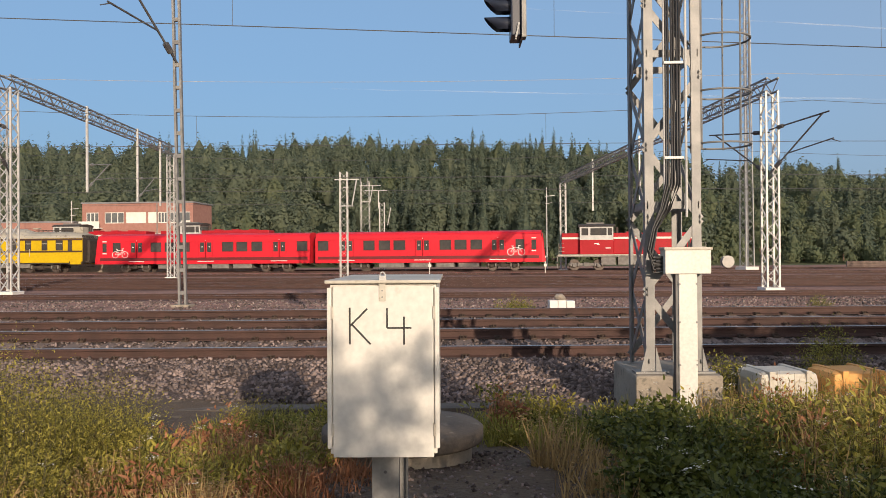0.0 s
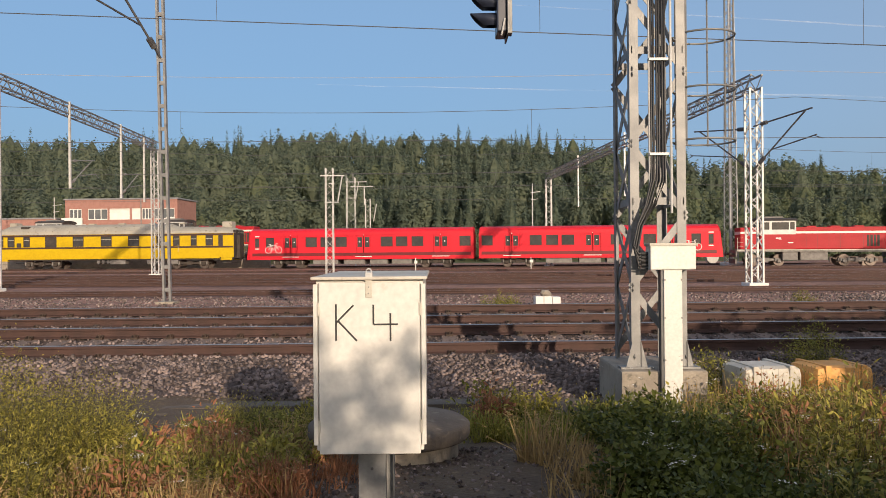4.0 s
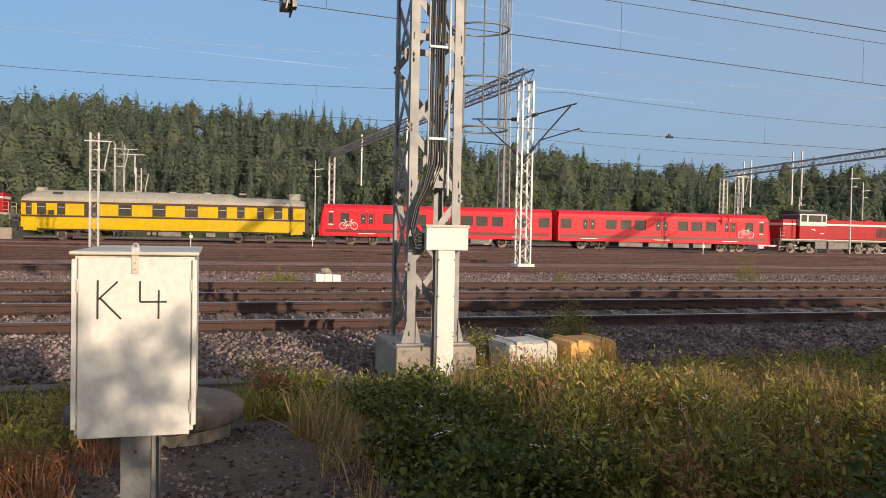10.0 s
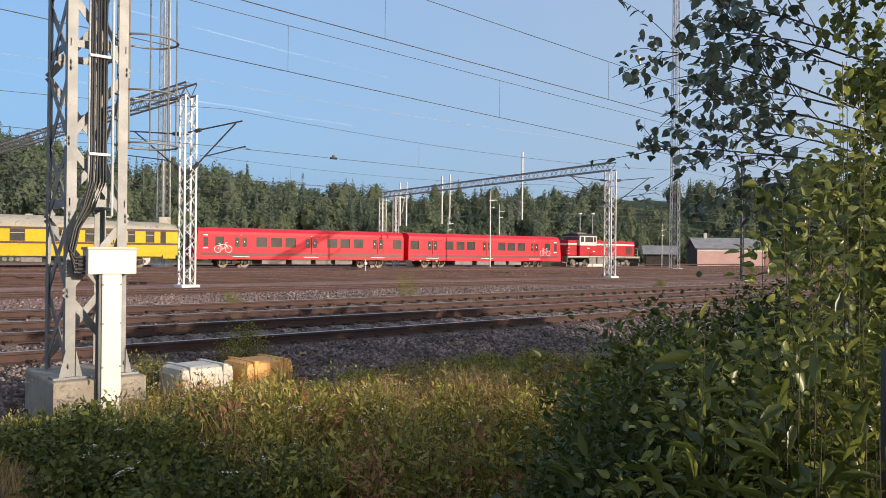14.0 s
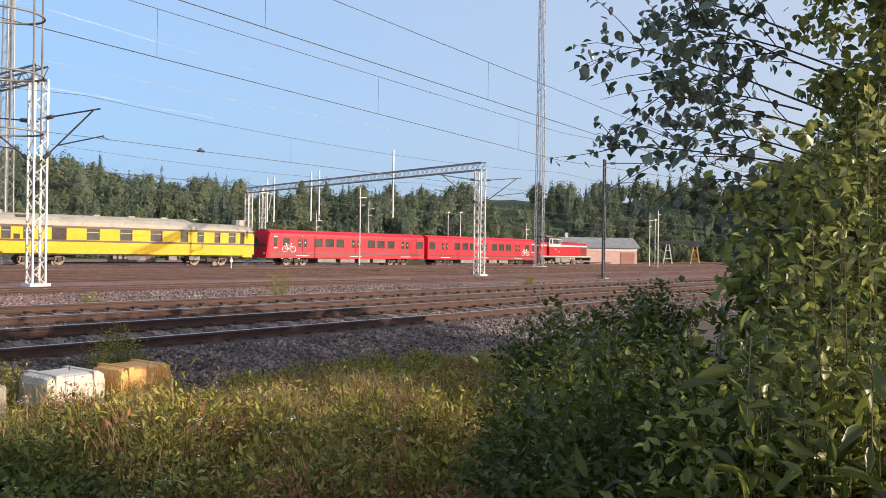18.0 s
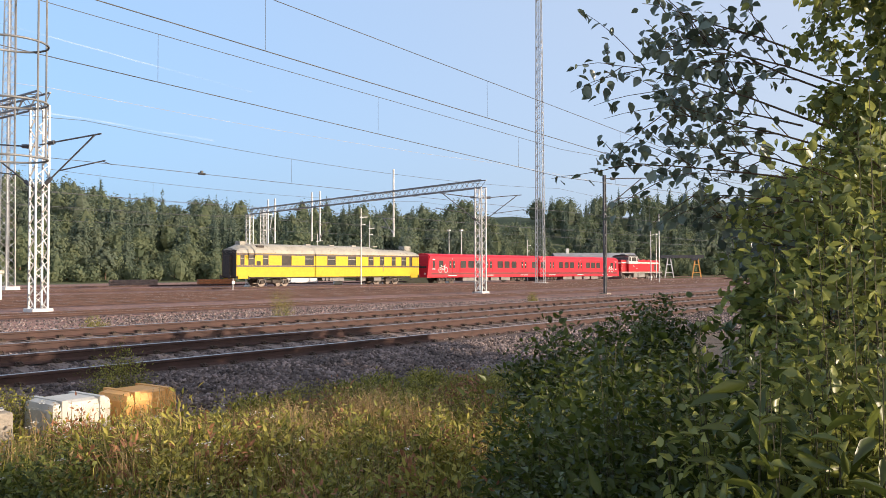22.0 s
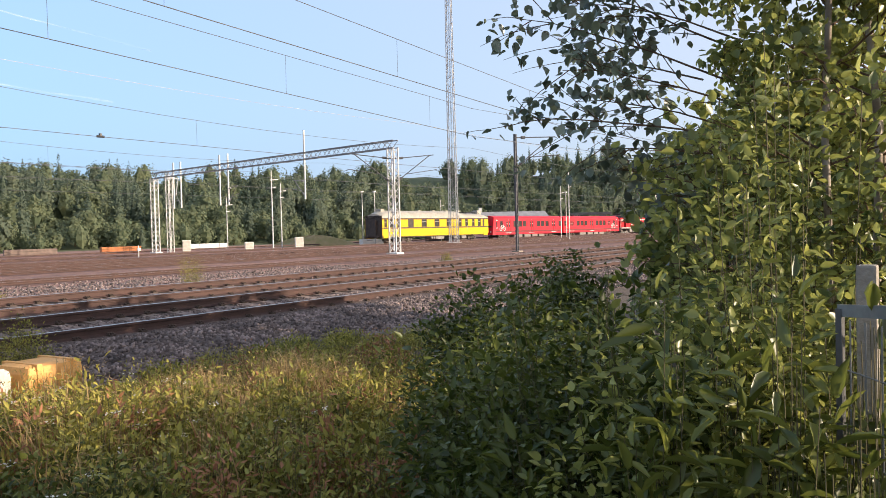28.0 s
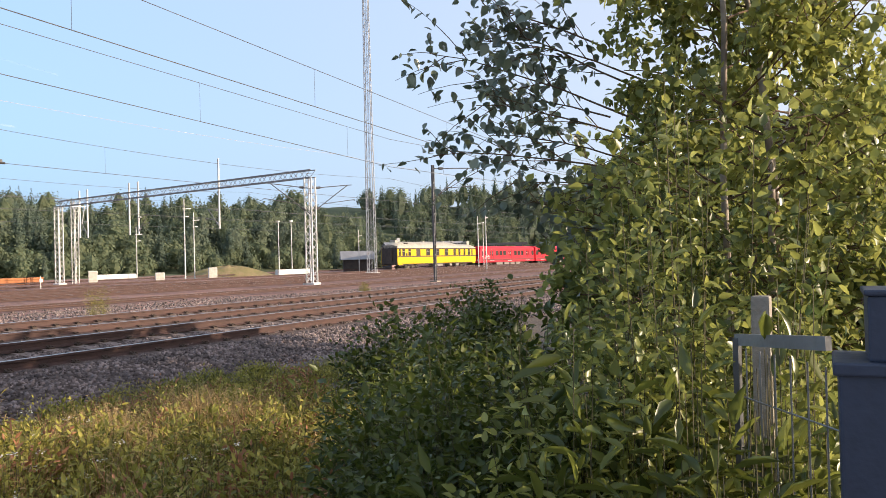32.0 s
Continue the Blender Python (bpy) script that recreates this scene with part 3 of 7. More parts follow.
def main_track(y0, z_near, z_far, slope=0.02):
    """A canted main-line track of concrete sleepers and clipped rails."""
    turn = math.degrees(math.atan(slope))
    cant = math.degrees(math.atan((z_far - z_near) / 1.524))
    root = thing("railway_track", "main line railway track on concrete sleepers in ballast", "track", pose(0, y0, z_near - 0.172, cant, 0, turn), "main line tracks", "structure")
    rail = rail_mesh(260)
    for y in (0.0, 1.524):
        o = part("rail", rail, None, root)
        o.location = (60, y, 0)
    sl = Build().box(-0.14, 0.14, -0.56, 2.08, -0.2, 0.0, 0.02)
    sl_me = sl.mesh("sleeper", M["sleeper"])
    cl = Build()
    cl.box(-0.06, 0.06, -0.17, -0.075, 0, 0.03).box(-0.06, 0.06, 0.075, 0.17, 0, 0.03)
    for s in (-1, 1):
        cl.tube([(-0.05, s * 0.16, 0.03), (-0.05, s * 0.07, 0.055), (0.0, s * 0.05, 0.05), (0.05, s * 0.07, 0.055), (0.05, s * 0.16, 0.03)], 0.011, 6)
        cl.tube([(0, s * 0.12, 0.0), (0, s * 0.12, 0.065)], 0.016, 6)
    cl_me = cl.mesh("rail_fastening", M["clip"])
    for i in range(180):
        x = -16 + i * 0.6
        o = part("sleeper", sl_me, None, root)
        o.location = (x, 0, -0.001)
        for y in (0.0, 1.524):
            c = part("rail_fastening", cl_me, None, o)
            c.location = (0, y, 0.001)


def yard_track(y0, z, x0=-140, x1=220, turn=0.0):
    root = thing("yard_track", "rusty yard siding sunk in red-brown gravel", "track", pose(0, y0, z, 0, 0, turn), "yard tracks", "structure")
    rail = rail_mesh(x1 - x0, 0.07, 0.14)
    for y in (-0.76, 0.76):
        o = part("rail", rail, None, root)
        o.location = ((x0 + x1) / 2, y, -0.035)
    return root


def stones():
    """Loose ballast over the shoulder, between rails and tracks."""
    rng = np.random.default_rng(4)
    zones = [(-11, 32, 9.3, 11.9, 26000, 0.058), (-9, 34, 12.3, 13.55, 7500, 0.052), (-10, 40, 13.9, 16.0, 6000, 0.05), (-12, 44, 16.4, 17.6, 3500, 0.05), (-14, 50, 18.0, 21.2, 6000, 0.055), (-0.9, 1.3, 2.6, 6.6, 3200, 0.028), (-14, 30, 21.2, 24.5, 6000, 0.06), (12, 70, 17.9, 27.5, 16000, 0.075), (-20, 30, 24.5, 29.5, 4000, 0.075)]
    vs = []
    for x0, x1, y0, y1, n, s in zones:
        x, y = rng.uniform(x0, x1, n), rng.uniform(y0, y1, n)
        z = np.array([ground_z(a, b) for a, b in zip(x, y)]) + rng.uniform(-0.008, 0.014, n)
        sc = s * rng.uniform(0.5, 1.25, (n, 1, 1)) * rng.uniform(0.6, 1.2, (n, 1, 3))
        v = np.einsum("nij,nkj->nki", turns(rng, n), STONE[None] * sc + rng.normal(0, 0.004, (n, 8, 3)))
        vs.append(v + np.stack([x, y + 0.02 * x * 0, z], -1)[:, None])
    bulk("ballast_stones", np.concatenate(vs), STONE_F, M["ballast"], "loose grey-pink crushed ballast stones along the main line", "ballast")


# ---- lattice steelwork ----


def lattice(b, p0, p1, wx, wy, step, chord, brace, taper=1.0, faces=(0, 1, 2, 3)):
    """Four chords from p0 to p1 (upright) with zigzag bracing on the faces."""
    p0, p1 = Vector(p0), Vector(p1)
    def corner(t, k):
        s = 1 + (taper - 1) * t
        sx, sy = ((-1, -1), (1, -1), (1, 1), (-1, 1))[k]
        return p0.lerp(p1, t) + Vector((sx * wx / 2 * s, sy * wy / 2 * s, 0))
    for k in range(4):
        b.bar(corner(0, k), corner(1, k), chord)
    n = max(2, round((p1 - p0).length / step))
    for k in faces:
        for i in range(n):
            a, c = (k, (k + 1) % 4) if i % 2 else ((k + 1) % 4, k)
            b.bar(corner(i / n, a), corner((i + 1) / n, c), brace, brace * 0.4)
    return b


def beam(b, p, q, w, h, step, chord, brace):
    """A horizontal lattice beam from p to q (its lower axis line)."""
    p, q = Vector(p), Vector(q)
    d = (q - p).normalized()
    s = d.cross(Vector((0, 0, 1))).normalized() * w / 2
    u = Vector((0, 0, h))
    for off in (s, -s, s + u, -s + u):
        b.bar(p + off, q + off, chord)
    n = max(2, round((q - p).length / step))
    for i in range(n):
        a, c = p.lerp(q, i / n), p.lerp(q, (i + 1) / n)
        for side in (s, -s):
            lo, hi = (a, c + u) if i % 2 else (a + u, c)
            b.bar(lo + side, hi + side, brace)
        b.bar(a + s * (1 if i % 2 else -1), c - s * (1 if i % 2 else -1), brace)
        b.bar(a + s * (1 if i % 2 else -1) + u, c - s * (1 if i % 2 else -1) + u, brace)
    return b


def cantilever(b, foot, reach, drop=1.3, r=0.03):
    """A swivel bracket: a top tube, a stay and a registration arm, out from a post at foot towards reach."""
    f, e = Vector(foot), Vector(reach)
    low = f - Vector((0, 0, drop))
    b.tube([f, e], r, 6)
    b.tube([low, f.lerp(e, 0.9)], r, 6)
    a = f.lerp(e, 0.15)
    b.tube([a, f.lerp(e, 0.24)], r * 2.6, 8)
    c = low.lerp(f.lerp(e, 0.9), 0.12)
    b.tube([c, low.lerp(f.lerp(e, 0.9), 0.22)], r * 2.6, 8)
    m = low.lerp(f.lerp(e, 0.9), 0.35)
    b.tube([m, m + (e - f) * 0.75 + Vector((0, 0, 0.1))], r * 0.8, 6)
    b.tube([m + (e - f) * 0.7 + Vector((0, 0, 0.1)), m + (e - f) * 0.85 + Vector((0, 0, -0.12))], r * 0.5, 6)


def portal(near, far, top, beam_h=0.55, hangers=(), arms=(), label="tall catenary portal of white-grey galvanised lattice steel"):
    """Two lattice legs, a lattice beam across the tracks, hanging posts with brackets."""
    n, f = Vector((*near, 0)), Vector((*far, 0))
    root = thing("catenary_portal", label, "catenary portal", pose(n.x, n.y, ground_z(n.x, n.y)), "catenary portals")
    d = (f - n); d.z = 0
    z1 = ground_z(f.x, f.y) - ground_z(n.x, n.y)
    for p, z0, w in (((0, 0, 0), 0.0, 0.52), ((d.x, d.y, 0), z1, 0.52)):
        b = Build()
        lattice(b, (p[0], p[1], z0 + 0.12), (p[0], p[1], top - beam_h), w, 0.62, 0.5, 0.075, 0.06)
        part("leg", b, M["galv_light"], root)
        b = Build().box(p[0] - 0.42, p[0] + 0.42, p[1] - 0.5, p[1] + 0.5, z0 - 0.3, z0 + 0.14, 0.03)
        part("footing", b, M["plaster"], root, "pale concrete footing")
    b = Build()
    e = d.normalized() * 0.35
    beam(b, Vector((0, 0, top - beam_h)) - e, d + Vector((0, 0, top - beam_h)) + e, 0.5, beam_h, 0.6, 0.07, 0.03)
    part("beam", b, M["galv"], root)
    for t, z_lo, z_hi, arm in hangers:
        p = d * t
        b = Build()
        b.bar(p + Vector((0.28, 0, z_lo)), p + Vector((0.28, 0, z_hi)), 0.11, 0.11)
        part("hanging_post", b, M["galv_light"], root)
        if arm:
            b = Build()
            cantilever(b, p + Vector((0.28, 0, z_lo + 1.5)), p + Vector((0.28 + arm * 0.3, arm, z_lo + 1.7)), 1.3)
            part("cantilever", b, M["galv"], root, "tubular bracket with insulators")
    for sx, sy, z in arms:
        b = Build()
        cantilever(b, (0, 0, z), (sx, sy, z + 0.35), 1.9, 0.035)
        part("cantilever", b, M["steel_dark"], root, "dark tubular bracket with insulators")
    return root


def light_tower(x, y, h, w=0.9, taper=0.55, label="very tall white lattice lighting mast"):
    root = thing("lighting_mast", label, "lighting mast", pose(x, y, ground_z(x, y), 0, 0, 20), "lighting masts")
    b = Build()
    lattice(b, (0, 0, 0.3), (0, 0, h), w, w, w * 0.75, 0.075, 0.05, taper)
    part("mast", b, M["galv_light"], root)
    part("footing", Build().box(-0.75, 0.75, -0.75, 0.75, -0.3, 0.34, 0.04), M["plaster"], root, "pale concrete footing")
    for s in (-0.18, 0.18):
        part("ladder_rail", Build().bar((s, 0, 0.4), (s, 0, h), 0.03), M["galv"], root)
    rung = Build().bar((-0.18, 0, 0), (0.18, 0, 0), 0.024).mesh("ladder_rung", M["galv"])
    for k in range(int(h / 0.5)):
        part("ladder_rung", rung, None, root).location = (0, 0, 0.5 + k * 0.5)
    b = Build()
    b.box(-0.7, 0.7, -0.7, 0.7, h, h + 0.08)
    part("platform", b, M["galv"], root)
    return root


def batten_pole(x, y, h, arm=None, material="galv", lean=0.0):
    """Two channels tied by battens, with an optional bracket."""
    root = thing("catenary_pole", "slim catenary pole of two steel channels tied by battens", "catenary pole", pose(x, y, ground_z(x, y), 0, lean, 0), "catenary poles")
    b = Build()
    for s in (-1, 1):
        b.bar((s * 0.1, 0, -0.2), (s * 0.1, 0, h), 0.07, 0.14, (0, 1, 0))
    for k in range(int(h / 0.75)):
        b.box(-0.1, 0.1, -0.05, 0.05, 0.4 + k * 0.75, 0.52 + k * 0.75)
    part("post", b, M[material], root)
    part("footing", Build().box(-0.3, 0.3, -0.3, 0.3, -0.3, 0.08, 0.02), M["concrete"], root)
    if arm:
        b = Build()
        cantilever(b, (0, 0, arm[3] if len(arm) > 3 else h - 0.25), arm[:3], 2.2, 0.04)
        part("cantilever", b, M["steel_dark"], root, "dark tubular bracket")
    return root


def thin_post(x, y, h, w=0.14, material="galv_light", lamp=False, cross=()):
    root = thing("lamp_post" if lamp else "catenary_post", "slender grey yard post" + (" with a small lamp head" if lamp else " with short cross arms"), "lamp post" if lamp else "post", pose(x, y, ground_z(x, y)), "yard posts")
    part("post", Build().tube([(0, 0, -0.2), (0, 0, h)], w / 2, 8, w / 2 * 0.7), M[material], root)
    if lamp:
        part("lamp_head", Build().box(-0.25, 0.25, -0.15, 0.15, h, h + 0.18, 0.03), M["white_paint"], root)
    for z, l in cross:
        part("cross_arm", Build().bar((-l * 0.2, 0, z), (l, 0, z + 0.1), 0.07), M[material], root)
    return root


# ---- the signal mast by the line ----


def signal_mast():
    x0, x1, y0, y1, h = 2.37, 3.05, 9.45, 10.40, 7.4
    zb = 0.17
    root = thing("signal_mast", "heavy grey lattice signal mast with cables and caged ladder", "signal mast", Matrix.Translation((0.0105, -0.031, 0.162)) @ Matrix.Scale(0.9, 4))
    chords = [(x0, y0), (x1, y0), (x1, y1), (x0, y1)]
    for x, y in chords:
        b = Build()
        sx, sy = (1 if x == x0 else -1), (1 if y == y0 else -1)
        wide = 0.06 if (x, y) == (x0, y1) else 0.11
        b.box(min(x, x + sx * wide), max(x, x + sx * wide), min(y, y + sy * 0.012), max(y, y + sy * 0.012), zb, h)
        b.box(min(x, x + sx * 0.012), max(x, x + sx * 0.012), min(y + sy * 0.012, y + sy * 0.11), max(y + sy * 0.012, y + sy * 0.11), zb, h)
        part("chord", b, M["galv"], root)
    faces = [((x0, y0), (x1, y0), (0, -1)), ((x1, y0), (x1, y1), (1, 0)), ((x1, y1), (x0, y1), (0, 1)), ((x0, y1), (x0, y0), (-1, 0))]
    for k, (a, c, nrm) in enumerate(faces):
        ax, ay, cx, cy = a[0], a[1], c[0], c[1]
        ox, oy = nrm[0] * -0.02, nrm[1] * -0.02
        n = 8
        for i in range(n):
            za, zc = zb + 0.1 + (h - zb - 0.2) * i / n, zb + 0.1 + (h - zb - 0.2) * (i + 1) / n
            p, q = ((ax, ay), (cx, cy)) if (i + k) % 2 else ((cx, cy), (ax, ay))
            b = Build().bar((p[0] + ox, p[1] + oy, za), (q[0] + ox, q[1] + oy, zc), 0.085 if abs(nrm[1]) else 0.012, 0.012 if abs(nrm[1]) else 0.085, (0, 1, 0) if abs(nrm[1]) else (0, 0, 1))
            part("brace", b, M["galv"], root)
            if k == 3:
                part("brace", Build().bar((q[0] + ox * 1.7, q[1] + oy, za), (p[0] + ox * 1.7, p[1] + oy, zc), 0.012, 0.10), M["galv"], root)
        for zz in (2.2, 4.05, 5.9):
            b = Build().bar((ax + ox * 1.6, ay + oy * 1.6, zz), (cx + ox * 1.6, cy + oy * 1.6, zz), 0.012 if abs(nrm[1]) else 0.012, 0.09)
            part("tie", b, M["galv"], root)
    for x in (x0 + 0.06, x1 - 0.06):
        b = Build()
        for s in (-1, 1):
            b.poly([(x + s * 0.055, y0 - 0.02, zb + 0.01), (x + s * 0.13, y0 - 0.02, zb + 0.01), (x + s * 0.055, y0 - 0.02, zb + 0.32), (x + s * 0.055, y0, zb + 0.01), (x + s * 0.13, y0, zb + 0.01), (x + s * 0.055, y0, zb + 0.32)], [(0, 1, 2), (5, 4, 3), (0, 3, 4, 1), (1, 4, 5, 2), (2, 5, 3, 0)])
        b.box(x - 0.2, x + 0.2, y0 - 0.06, y0 + 0.16, zb - 0.01, zb + 0.014)
        part("base_plate", b, M["galv"], root)
    part("footing", Build().box(2.20, 3.24, 9.25, 10.65, -0.9, zb - 0.012, 0.035), M["concrete"], root, "stained concrete block")
    # cable bundle, clamps and the flexible tails into the box
    for i in range(6):
        x = 2.62 + i * 0.034
        y = 9.40 + 0.02 * (i % 2)
        pts = [(x, y, 7.3), (x, y, 2.7), (x - 0.01, y - 0.02, 2.45), (x - 0.09 - 0.01 * i, y - 0.06, 2.15), (2.42 + 0.012 * i, y - 0.1, 1.9), (2.36 + 0.008 * i, y - 0.13, 1.66 - 0.028 * i), (2.42, y - 0.14, 1.56 - 0.035 * i), (2.53, 9.26, 1.56 - 0.035 * i)]
        part("cable", Build().tube(pts, 0.014, 7), M["cable"], root, smooth=True)
    for z in (6.4, 5.1, 3.9, 2.75):
        part("cable_clamp", Build().box(2.59, 2.83, 9.37, 9.45, z, z + 0.035, 0.006), M["galv_light"], root)
    for x, r in ((2.86, 0.016), (2.595, 0.012)):
        part("conduit", Build().tube([(x, 9.40, 7.3), (x, 9.40, 2.05)], r, 8), M["galv_light"], root)
    bx = part("junction_box", Build().box(2.53, 3.07, 9.14, 9.38, 1.37, 1.665, 0.012), M["white_paint"], root, "pale weathered steel junction box")
    part("lid", Build().box(2.515, 3.085, 9.12, 9.39, 1.650, 1.685, 0.01), M["white_old"], bx)
    for k in range(4):
        part("cable_gland", Build().tube([(2.45, 9.26, 1.56 - 0.045 * k), (2.55, 9.26, 1.56 - 0.045 * k)], 0.021, 8), M["cable"], bx)
    part("cable_duct", Build().box(2.69, 2.91, 9.16, 9.33, -0.45, 1.372, 0.012), M["white_paint"], root, "white painted upright cable duct")
    part("duct_edge", Build().box(2.66, 2.692, 9.18, 9.30, -0.45, 1.37), M["steel_dark"], root)
    for x in (2.70, 2.90):
        for z in (0.3, 0.8, 1.25):
            part("bolt", Build().disc((x, 9.155, z), (0, 1, 0), 0.012, 0.012, 6), M["galv"], root)
    # ladder with safety cage on the far side
    lx = x1 + 0.06
    for y in (9.62, 10.04):
        part("ladder_rail", Build().tube([(lx, y, 2.9), (lx, y, 7.4)], 0.018, 8), M["galv"], root)
    for k in range(15):
        z = 3.0 + 0.29 * k
        part("ladder_rung", Build().tube([(lx, 9.62, z), (lx, 10.04, z)], 0.012, 6), M["galv"], root)
    for z in (2.97, 3.62, 4.30, 4.98):
        pts = [(lx + 0.35 + 0.38 * math.cos(a) - 0.06, 9.83 + 0.36 * math.sin(a), z) for a in np.linspace(math.pi * 0.93, -math.pi * 0.93, 22)]
        part("cage_hoop", Build().tube([(lx, 9.62 + 0.42, z)] + pts + [(lx, 9.62, z)], 0.013, 6), M["galv"], root, smooth=True)
    for a in (0.0, 1.15, -1.15):
        x, y = lx + 0.29 + 0.38 * math.cos(a), 9.83 + 0.36 * math.sin(a)
        part("cage_strap", Build().tube([(x, y, 2.95), (x, y, 7.0)], 0.011, 6), M["galv"], root)
    # bracket with the signal head over the ballast
    part("bracket_arm", Build().bar((2.5, 9.7, 5.5), (0.86, 10.2, 5.5), 0.1, 0.14), M["galv"], root)
    part("bracket_stay", Build().bar((2.5, 9.7, 6.6), (1.0, 10.15, 5.55), 0.06), M["galv"], root)
    head = part("signal_head", Build().box(0.80, 0.93, 10.0, 10.42, 4.44, 5.75, 0.02), M["hood"], root, "blue-black signal head with hooded lamps")
    part("backboard", Build().box(0.932, 0.955, 9.93, 10.49, 4.40, 5.80, 0.006), M["galv"], head)
    for z in (4.63, 4.86, 5.09, 5.32):
        b = Build()
        n = 12
        ring = []
        for i in range(n + 1):
            a = math.pi * (-0.22 + 1.44 * i / n)
            reach = 0.10 + 0.24 * (0.5 + 0.5 * math.sin(a)) ** 0.7
            for x, k in ((0.80, 1.0), (0.80 - reach, 0.96)):
                for rr in (0.108, 0.101):
                    ring.append((x, 10.21 + rr * k * math.cos(a), z + rr * k * math.sin(a)))
        f = []
        for i in range(n):
            p, q = 4 * i, 4 * i + 4
            f += [(p, q, q + 2, p + 2), (p + 1, p + 3, q + 3, q + 1), (p + 2, q + 2, q + 3, p + 3)]
        b.poly(ring, f)
        part("lamp_hood", b, M["hood"], head, smooth=True)
        part("lens", Build().disc((0.796, 10.21, z), (1, 0, 0), 0.09, 0.02, 16), M["glass_dark"], head)
    part("fixing_bracket", Build().box(0.955, 1.01, 10.12, 10.30, 4.45, 5.6, 0.01), M["galv"], head)
    for y in (9.97, 10.05):
        part("latch", Build().tube([(0.86, y, 4.40), (0.90, y, 4.60)], 0.012, 6), M["galv_light"], head)


def control_box():
    """The white cabinet lettered K 4 on its galvanised post."""
    root = thing("equipment_cabinet", "white steel equipment cabinet lettered K 4 on a galvanised post", "cabinet", pose(-0.258, 3.5, 0, 0, 0, 0.5))
    w, d, zb, zt = 0.268, 1.05, 0.665, 1.482
    part("body", Build().box(-w + 0.012, w - 0.012, 0.02, d, zb, zt, 0.006), M["white_paint"], root)
    part("door", Build().box(-w + 0.028, w - 0.028, -0.002, 0.018, zb - 0.012, zt - 0.012, 0.004), M["white_paint"], root)
    for s in (-1, 1):
        part("side_flange", Build().box(min(s * w, s * (w - 0.022)), max(s * w, s * (w - 0.022)), 0.0, 0.03, zb + 0.03, zt - 0.02, 0.004), M["white_paint"], root)
        for z in (zb + 0.12, zt - 0.14):
            part("hinge", Build().tube([(s * (w - 0.026), -0.006, z - 0.03), (s * (w - 0.026), -0.006, z + 0.03)], 0.006, 8), M["white_old"], root)
    part("roof", Build().box(-w - 0.008, w + 0.008, -0.02, d + 0.02, zt, zt + 0.016, 0.005), M["white_old"], root, "grimy grey-white roof")
    hasp = part("hasp", Build().box(-0.018, 0.014, -0.009, -0.003, zt - 0.085, zt + 0.02, 0.002), M["white_old"], root)
    lock = part("padlock", Build().box(-0.018, 0.018, -0.016, 0.006, zt + 0.005, zt + 0.035, 0.004), M["galv_light"], root, "small pale padlock")
    part("shackle", Build().tube([(0.013 * math.cos(a), -0.005, zt + 0.035 + 0.018 * math.sin(a)) for a in np.linspace(0, math.pi, 9)], 0.004, 6), M["galv_light"], lock)
    for z in (zt - 0.035, zt - 0.065):
        part("rivet", Build().disc((-0.002, -0.010, z), (0, 1, 0), 0.004, 0.004, 8), M["galv"], hasp)
    f = -0.0035
    def stroke(a, c):
        return Build().bar((a[0], f, a[1]), (c[0], f, c[1]), 0.0085, 0.003, (0, 1, 0))
    kx, kz = -0.158, 1.192
    part("letter_k", stroke((kx, kz), (kx, kz + 0.1752)).bar((kx, f, kz + 0.0860), (kx + 0.0838, f, kz + 0.1699), 0.0085, 0.003, (0, 1, 0)).bar((kx + 0.0086, f, kz + 0.0967), (kx + 0.0989, f, kz), 0.0085, 0.003, (0, 1, 0)), M["marker"], root, "hand-drawn black letter K")
    gx = 0.020
    part("figure_four", stroke((gx, kz + 0.1720), (gx, kz + 0.0774)).bar((gx, f, kz + 0.0774), (gx + 0.1161, f, kz + 0.0774), 0.0085, 0.003, (0, 1, 0)).bar((gx + 0.0806, f, kz + 0.1311), (gx + 0.0806, f, kz - 0.0022), 0.0085, 0.003, (0, 1, 0)), M["marker"], root, "hand-drawn black figure 4")
    post = Build()
    post.box(-0.066, 0.066, 0.09, 0.098, -0.3, zb).box(-0.066, -0.058, 0.098, 0.16, -0.3, zb).box(0.058, 0.066, 0.098, 0.16, -0.3, zb)
    part("post", post, M["galv"], root, "galvanised channel post")
    back = Build().box(-0.066, 0.066, 0.89, 0.898, -0.3, zb).box(-0.066, -0.058, 0.83, 0.89, -0.3, zb).box(0.058, 0.066, 0.83, 0.89, -0.3, zb)
    part("post", back, M["galv"], root, "galvanised channel post")
    part("bolt", Build().disc((0.0, 0.088, 0.56), (0, 1, 0), 0.008, 0.01, 6), M["steel_dark"], root)
    part("base_plate", Build().box(-0.1, 0.1, 0.05, 0.95, zb - 0.012, zb, 0.002), M["galv"], root)


